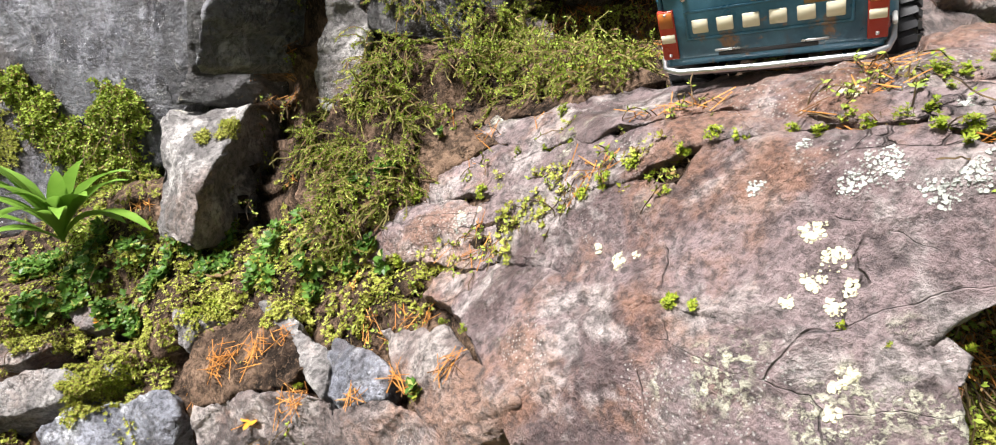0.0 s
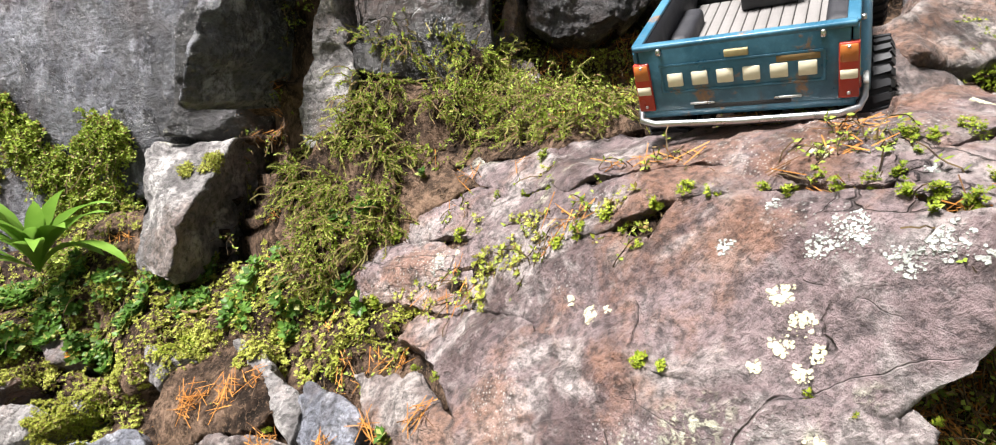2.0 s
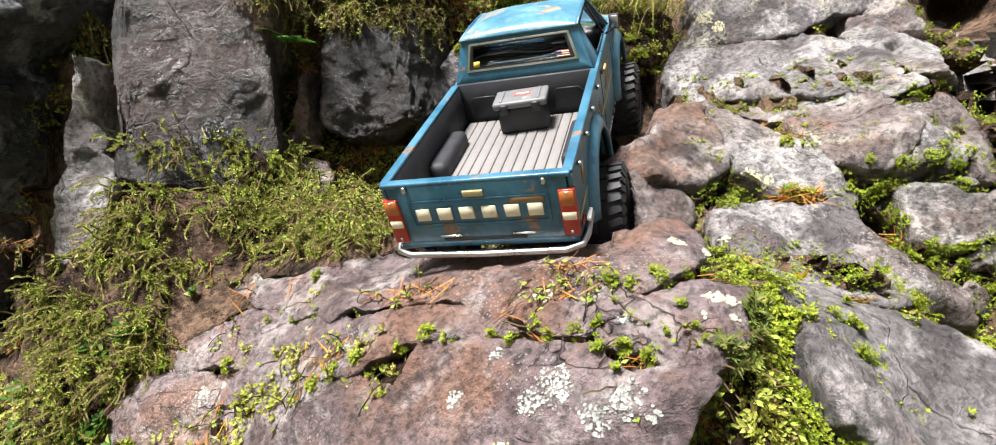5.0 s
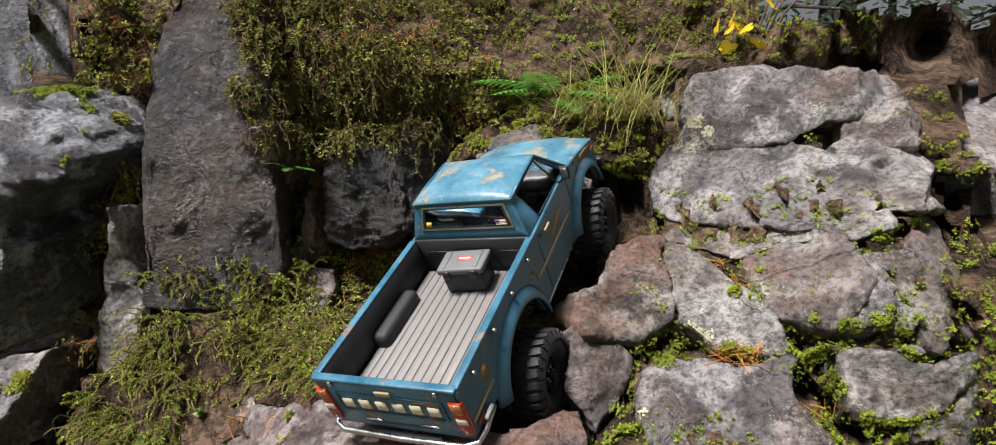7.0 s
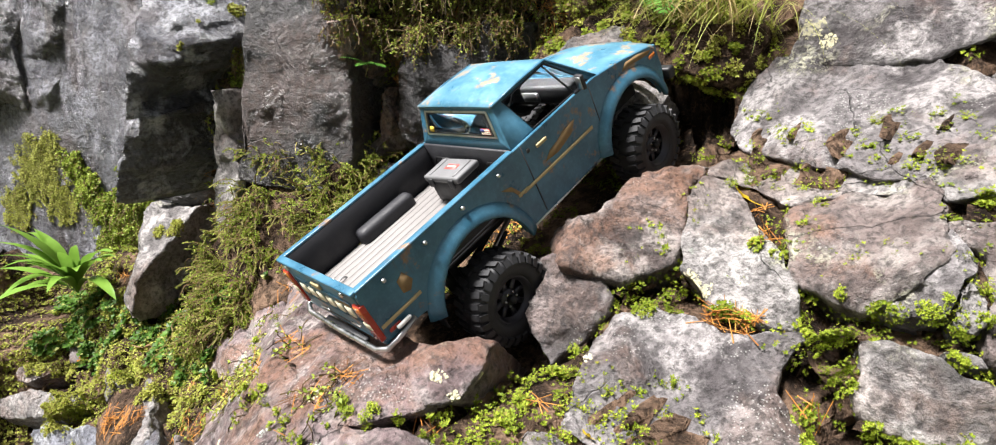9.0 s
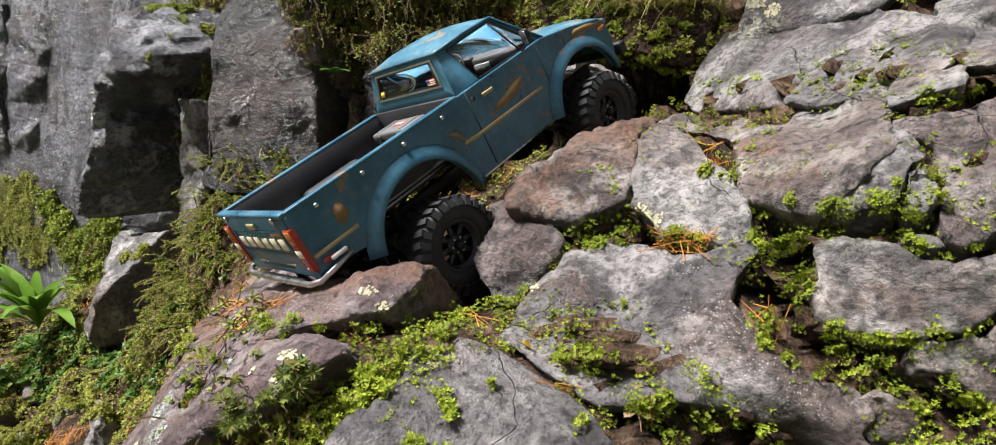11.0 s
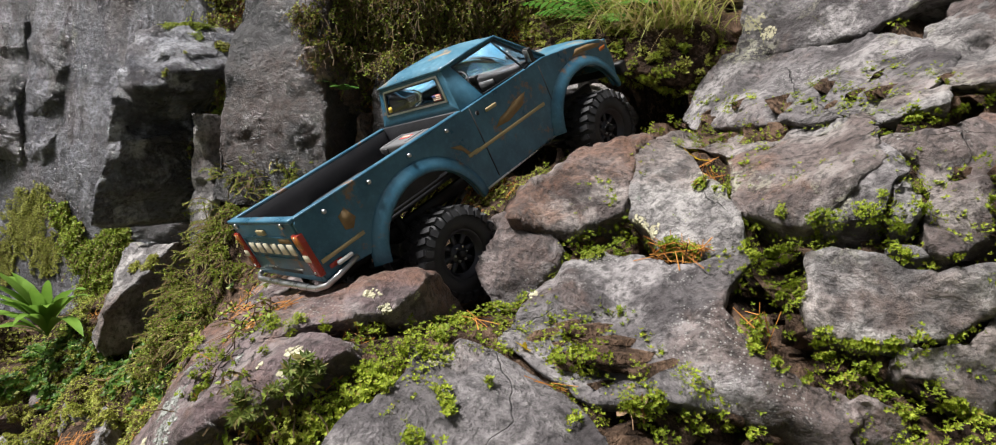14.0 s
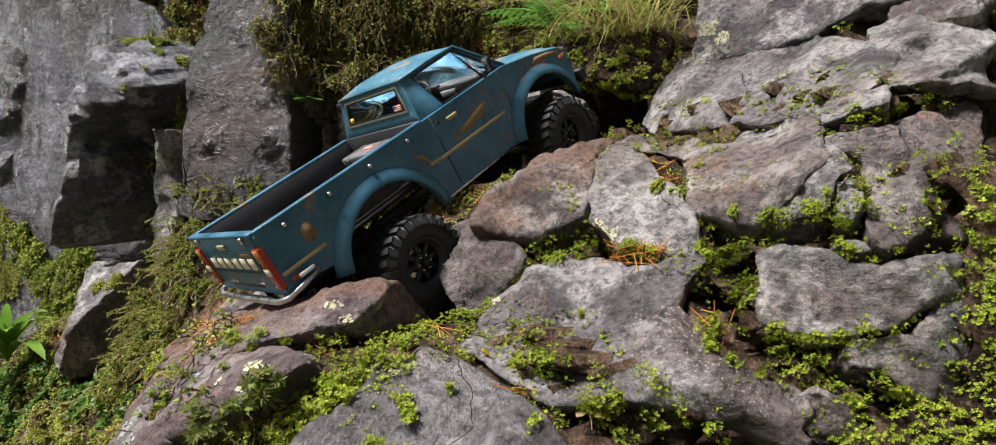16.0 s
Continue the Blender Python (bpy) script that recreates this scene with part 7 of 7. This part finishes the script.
def bent_leaf(base, way, length, width, droop, fold=0.25, n=9, wave=0.0):
    """One leaf with a folded midrib: a bmesh."""
    bm = bmesh.new()
    d = Vector(way).normalized()
    side = d.cross(Vector((0, 0, 1)))
    side = side.normalized() if side.length > 0.05 else Vector((1, 0, 0))
    p = Vector(base)
    rows = []
    for k in range(n + 1):
        u = k / n
        w = width * (math.sin(math.pi * min(1.0, 0.08 + u * 0.92)) ** 0.75) * (0.45 + 0.55 * min(1, u * 2.2))
        up = side.cross(d).normalized()
        lift = up * (w * fold)
        wob = up * (wave * math.sin(u * 9))
        rows.append([bm.verts.new(p - side * w + lift + wob), bm.verts.new(p), bm.verts.new(p + side * w + lift - wob)])
        p = p + d * (length / n)
        d = (d + Vector((0, 0, -droop / n))).normalized()
    for a, b in zip(rows, rows[1:]):
        for j in (0, 1):
            bm.faces.new((a[j], a[j + 1], b[j + 1], b[j]))
    return bm


def strap_plant(at):
    plant = new("strap_leaf_plant")
    plant.location = at
    tagged(plant, "bright green strap-leaved plant growing from the mossy cliff foot", "plant")
    rng = random.Random(5)
    for k in range(26):
        t = radians(-205 + 230 * k / 25 + rng.uniform(-9, 9))
        rise = rng.uniform(0.7, 2.8)
        way = (math.cos(t) * 1.0, math.sin(t) * 0.8 - 0.25, rise)
        part("leaf", bent_leaf((0, 0, rng.uniform(0, 0.015)), way, rng.uniform(0.11, 0.2), rng.uniform(0.009, 0.0145), rng.uniform(0.9, 1.9), 0.3, 9, 0.0012), STRAP, plant)
    return plant


def grass_tuft(at, n=130, reach=0.17, seed=3):
    tuft = new("grass_tuft")
    tuft.location = at
    tagged(tuft, "tuft of long arching yellow-green grass on the mossy rock", "grass")
    rng = random.Random(seed)
    verts, faces = [], []
    for _ in range(n):
        t = rng.uniform(0, 2 * math.pi)
        d = Vector((math.cos(t), math.sin(t) * 0.7 - 0.2, rng.uniform(0.3, 1.7))).normalized()
        p = Vector((rng.gauss(0, 0.028), rng.gauss(0, 0.016), 0))
        L, droop = reach * rng.uniform(0.4, 1.2), rng.uniform(0.7, 2.6)
        path, widths, q = [], [], p
        for k in range(8):
            path.append(q.copy())
            widths.append(0.0011 * (1 - k / 7.6))
            q = q + d * (L / 7)
            d = (d + Vector((0, 0, -droop / 7))).normalized()
        side = d.cross(Vector((0, 0, 1)))
        blade(verts, faces, path, widths, side.normalized() if side.length > 0.01 else Vector((1, 0, 0)))
    me = bpy.data.meshes.new("grass")
    me.from_pydata([tuple(v) for v in verts], [], faces)
    me.materials.append(GRASSY)
    ob = new("grass", me)
    ob.parent = tuft
    ob["kind"] = "stuff"
    return tuft


def fern(at, size, fronds, seed):
    plant = new("fern")
    plant.location = at
    tagged(plant, "small green fern rooted in the cliff", "fern", "ferns on the cliff")
    rng = random.Random(seed)
    for k in range(fronds):
        t = radians(-170 + 160 * (k + 0.5) / fronds + rng.uniform(-10, 10))
        d = Vector((math.cos(t), math.sin(t) * 0.8, rng.uniform(0.1, 0.7))).normalized()
        verts, faces = [], []
        p = Vector((0, 0, 0))
        L = size * rng.uniform(0.7, 1.1)
        n = 14
        for i in range(n):
            u = i / n
            side = d.cross(Vector((0, 0, 1))).normalized()
            w = L * 0.3 * math.sin(math.pi * (0.12 + 0.86 * u)) * (1 - 0.25 * u)
            blade(verts, faces, [p, p + d * (L / n)], [0.0006, 0.0005], side)
            for s in (-1, 1):
                out = (side * s + d * 0.45).normalized()
                a, b, c = p + out * (w * 0.1), p + out * (w * 0.55) - Vector((0, 0, w * 0.05)), p + out * w - Vector((0, 0, w * 0.2))
                blade(verts, faces, [a, b, c], [L / n * 0.3, L / n * 0.42, 0.0003], d)
            p = p + d * (L / n)
            d = (d + Vector((0, -0.01, -0.06))).normalized()
        me = bpy.data.meshes.new("frond")
        me.from_pydata([tuple(v) for v in verts], [], faces)
        me.materials.append(FERN)
        new("frond", me).parent = plant
    return plant


def lobed_leaf(at, size, material, name, label, turn=(0, 0, 0), lobes=5, parent=None, seen=(0.42, -0.05, 0.85)):
    """A lobed leaf with a stalk, slightly cupped."""
    bm = bmesh.new()
    mid = bm.verts.new((0, 0, 0))
    ring = []
    n = lobes * 4 + 1
    for k in range(n):
        u = k / (n - 1)
        t = math.pi * (-0.4 + 1.8 * u)
        r = size * (0.62, 0.8, 1.0, 0.78)[(k + 0) % 4] * (0.62 + 0.42 * math.sin(math.pi * u))
        if k % 4 == 0:
            r *= 0.72
        ring.append(bm.verts.new((r * math.cos(t), r * math.sin(t) + size * 0.12, 0.14 * r * math.sin(3 * t) + 0.25 * r * r / size)))
    for a, b in zip(ring, ring[1:]):
        bm.faces.new((mid, a, b))
    tube([(0, 0, 0), (0.1 * size, -0.5 * size, 0.04 * size), (0.1 * size, -size, 0.15 * size)], size * 0.025, 5, bm)
    ob = part(name, bm, material, parent)
    if not parent:      # lay it on what is under it
        eye = Vector(seen)
        hit = LAND.ray_cast(eye, (Vector(at) - eye).normalized())[0]
        at = hit + (eye - hit).normalized() * 0.3 * size if hit else at
    ob.matrix_local = pose(*at, *turn)
    if not parent:
        tagged(ob, label, "leaf")
    return ob


def sapling(at):
    plant = new("sapling")
    plant.location = at
    tagged(plant, "thin sapling with bright yellow autumn leaves on top of the rocks", "sapling")
    rng = random.Random(8)
    part("stem", tube([(0, 0, -0.03), (0.01, 0, 0.03), (0.035, 0.0, 0.08), (0.09, 0.01, 0.13)], [0.003, 0.0026, 0.002, 0.001], 6), STEM, plant)
    part("twig", tube([(0.01, 0, 0.03), (-0.02, 0, 0.055), (-0.07, 0, 0.07)], [0.002, 0.0015, 0.001], 6), STEM, plant)
    for k in range(15):
        at = (rng.uniform(-0.085, 0.06), rng.uniform(-0.03, 0.03), rng.uniform(0.01, 0.1))
        lobed_leaf(at, rng.uniform(0.017, 0.027), GOLD, "leaf", "", (rng.uniform(10, 80), rng.uniform(-30, 30), rng.uniform(0, 360)), 3, plant)
    return plant


strap_plant((-0.68, 0.91, 0.375))
grass_tuft((0.565, 0.93, 0.955), 190, 0.22)
grass_tuft((0.5, 0.95, 0.96), 110, 0.14, 9)
fern((0.47, 1.05, 1.0), 0.17, 9, 1)
fern((0.02, 0.93, 0.88), 0.05, 5, 2)
fern((0.075, 0.99, 0.93), 0.04, 3, 3)
sapling((0.84, 1.0, 1.07))
lobed_leaf((0.602, 0.698, 0.762), 0.022, GOLD, "fallen_leaf", "golden fallen leaf lying on the rock ledge", (15, 20, 40), seen=(0.528, 0.016, 0.893))
lobed_leaf((-0.598, 0.845, 0.262), 0.014, ORANGE, "fallen_leaf", "orange fallen leaf on the moss", (20, -10, 80))
lobed_leaf((-0.398, 0.812, 0.345), 0.02, DRYLEAF, "fallen_leaf", "dry tan leaf lying on the moss", (25, 5, 200))
lobed_leaf((0.567, 0.400, 0.584), 0.015, DRYLEAF, "fallen_leaf", "dry brown lobed leaf on pine needles", (40, 0, 10), 5, seen=(0.608, 0.005, 0.735))
lobed_leaf((0.488, 0.472, 0.59), 0.009, GOLD, "fallen_leaf", "small golden fallen leaf among needles", (30, 20, 120))
lobed_leaf((0.073, 0.9, 0.652), 0.013, GOLD, "fallen_leaf", "golden leaf caught at the cliff foot", (70, 10, 30))
lobed_leaf((-0.256, 0.59, 0.262), 0.018, ORANGE, "fallen_leaf", "rust-orange fallen leaf among needles", (20, 10, 300))
lobed_leaf((-0.67, 0.79, 0.262), 0.018, DRYLEAF, "fallen_leaf", "dry tan leaf lying at the cliff foot", (20, 0, 100))


# ---- ground to the horizon, and the wood beyond ----
def ground():
    def axis(lo, hi, far, n):
        t = np.linspace(-1, 1, n)
        return np.sign(t) * (np.abs(t) * hi + (np.abs(t) ** 5) * far) + lo
    xs, ys = axis(0.3, 4.0, 70.0, 150), axis(0.8, 4.0, 70.0, 150)
    sm = lambda t: np.clip(t, 0, 1) ** 2 * (3 - 2 * np.clip(t, 0, 1))
    X, Y = np.meshgrid(xs, ys, indexing="ij")
    left = 1 - sm((X - 0.15) / 0.5)
    Z = -0.5 + 1.5 * sm((Y - 0.75) / 0.75) + 0.85 * left * sm((Y - 1.3) / 0.4) + 0.1 * sm((Y - 2) / 8)
    for i in range(len(xs)):
        for j in range(len(ys)):
            Z[i, j] += 0.05 * noise.noise(Vector((X[i, j] * 2, Y[i, j] * 2, 0))) + 0.02 * noise.noise(Vector((X[i, j] * 7, Y[i, j] * 7, 3)))
    n = len(ys)
    idx = np.arange(len(xs) * n).reshape(len(xs), n)
    f = np.stack([idx[:-1, :-1], idx[1:, :-1], idx[1:, 1:], idx[:-1, 1:]], -1).reshape(-1, 4)
    m = Nodes("forest_floor")
    fine = m.noise(40.0, 8.0, 0.7)
    c = m.mix(m.step(m.noise(1.6, 6.0, 0.6), 0.4, 0.6), (0.035, 0.05, 0.012), (0.1, 0.13, 0.03))
    c = m.mix(m.step(m.noise(4.0, 6.0, 0.6), 0.5, 0.62), c, (0.09, 0.06, 0.035))
    c = m.mix(fine, m.mix(0.5, c, (0.015, 0.015, 0.008)), c)
    mat = m.finish(c, 0.95, height=fine, strength=0.8, distance=0.02)
    me = bpy.data.meshes.new("ground")
    me.from_pydata(np.stack([X, Y, Z], -1).reshape(-1, 3).tolist(), [], f.tolist())
    me.shade_smooth()
    me.materials.append(mat)
    return tagged(new("ground", me), "mossy forest floor", "ground", kind="structure")


ground()
BARK = rock_material("grey_brown_bark", (0.03, 0.024, 0.02), (0.09, 0.075, 0.062), (0.2, 0.18, 0.16), 0.3, 0.1, 0.05, 0.75)
NEEDLE_GREEN = leaf_material("conifer_foliage", (0.006, 0.016, 0.005), (0.03, 0.055, 0.014), (0.06, 0.07, 0.02), 0.15)


def tree(at, height, girth, seed, low=0.18, spread=0.24):
    """Conifer: tapered trunk, drooping limbs and sprays of foliage."""
    rng = random.Random(seed)
    t = new("tree")
    t.location = at
    tagged(t, "tall dark conifer standing in the wood beyond the rocks", "tree", "trees of the wood")
    pts = [(0.02 * height * noise.noise(Vector((seed, k * 0.7, 0))) * k / 8, 0.02 * height * noise.noise(Vector((k * 0.7, seed, 5))) * k / 8, height * k / 8 - 0.1) for k in range(9)]
    trunk = part("trunk", tube(pts, [girth * (1 - 0.88 * k / 8) * (1.25 if k == 0 else 1) for k in range(9)], 12), BARK, t)
    verts, faces = [], []
    n = 46
    for k in range(n):
        u = low + (0.97 - low) * k / n
        h = height * u
        a = k * 2.4 + rng.uniform(-0.4, 0.4)
        L = height * spread * (1 - u) * rng.uniform(0.7, 1.15) + 0.15
        d = Vector((math.cos(a), math.sin(a), 0.12))
        base = Vector((0, 0, h))
        tip = base + d * L - Vector((0, 0, 0.25 * L))
        if k % 2 == 0:
            part("limb", tube([base, base.lerp(tip, 0.5) + Vector((0, 0, 0.08 * L)), tip], [girth * 0.16 * (1 - u) + 0.008, girth * 0.1 * (1 - u) + 0.006, 0.004], 5), BARK, t)
        for _ in range(int(60 + 120 * (1 - u))):
            w = rng.random() ** 0.7
            p = base.lerp(tip, w) + Vector((rng.gauss(0, 0.1), rng.gauss(0, 0.1), rng.gauss(-0.05, 0.07))) * L * 1.1
            o = Vector((rng.gauss(0, 1), rng.gauss(0, 1), rng.gauss(-0.3, 0.6))).normalized() * rng.uniform(0.05, 0.13)
            s = o.orthogonal().normalized() * o.length * 0.22
            i = len(verts)
            verts += [p, p + o * 0.5 + s, p + o, p + o * 0.5 - s]
            faces.append((i, i + 1, i + 2, i + 3))
    me = bpy.data.meshes.new("crown")
    me.from_pydata([tuple(v) for v in verts], [], faces)
    me.materials.append(NEEDLE_GREEN)
    new("crown", me).parent = t
    return t


_t = tree((4.3, 3.9, 0.95), 9.0, 0.16, 1, 0.3)
tree((4.75, 4.0, 0.95), 8.0, 0.11, 2, 0.3)
tree((5.6, 4.2, 0.95), 8.5, 0.14, 3, 0.12)
tree((3.9, 5.4, 0.95), 9.5, 0.15, 4, 0.1)
tree((2.8, 5.2, 0.95), 9.0, 0.15, 5, 0.08)
tree((6.6, 5.6, 0.95), 9.0, 0.17, 6, 0.06)
# left trees on the cliff top are unseen, added to shade and close the backdrop
for _k, (_x, _y, _s) in enumerate(((5.4, 6.6, 1.1), (7.6, 4.2, 1.0), (1.9, 6.0, 1.05), (0.4, 5.0, 0.9), (-1.6, 5.2, 1.0), (-3.2, 4.4, 0.95), (8.8, 6.8, 1.2), (3.3, 7.6, 1.2))):
    _c = copy_thing(_t, pose(_x, _y, 1.0 if _x > 0.3 else 1.8, 0, 0, 57 * _k))


def bush(at, r, seed, material):
    b = new("shrub")
    b.location = at
    tagged(b, "green shrub at the edge of the wood", "shrub", "shrubs at the wood's edge")
    rng = random.Random(seed)
    verts, faces = [], []
    for k in range(9):
        a = rng.uniform(0, 6.28)
        part("stem", tube([(0, 0, -0.05), (0.3 * r * math.cos(a), 0.3 * r * math.sin(a), r * 0.6), (0.7 * r * math.cos(a), 0.7 * r * math.sin(a), r * 1.1)], [0.012, 0.008, 0.004], 5), STEM, b)
    for _ in range(1500):
        d = Vector((rng.gauss(0, 1), rng.gauss(0, 1), rng.gauss(0.3, 0.8))).normalized() * r * rng.uniform(0.5, 1.15) * (0.8 + 0.4 * noise.noise(Vector((rng.random() * 3, seed, 0))))
        p = Vector((d.x, d.y, abs(d.z) * 1.1 + 0.05))
        o = Vector((rng.gauss(0, 1), rng.gauss(0, 1), rng.gauss(0, 0.6))).normalized() * rng.uniform(0.03, 0.07)
        s = o.orthogonal().normalized() * o.length * 0.35
        i = len(verts)
        verts += [p, p + o * 0.5 + s, p + o, p + o * 0.5 - s]
        faces.append((i, i + 1, i + 2, i + 3))
    me = bpy.data.meshes.new("foliage")
    me.from_pydata([tuple(v) for v in verts], [], faces)
    me.materials.append(material)
    new("foliage", me).parent = b
    return b


for _k, (_x, _y, _r) in enumerate(((3.6, 3.6, 0.35), (5.0, 3.4, 0.45), (2.9, 3.4, 0.4), (2.2, 3.0, 0.45), (6.2, 3.9, 0.6), (4.4, 5.0, 0.6), (1.6, 2.7, 0.5))):
    bush((_x, _y, 1.0), _r, 20 + _k, HERB if _k in (1, 3) else NEEDLE_GREEN)
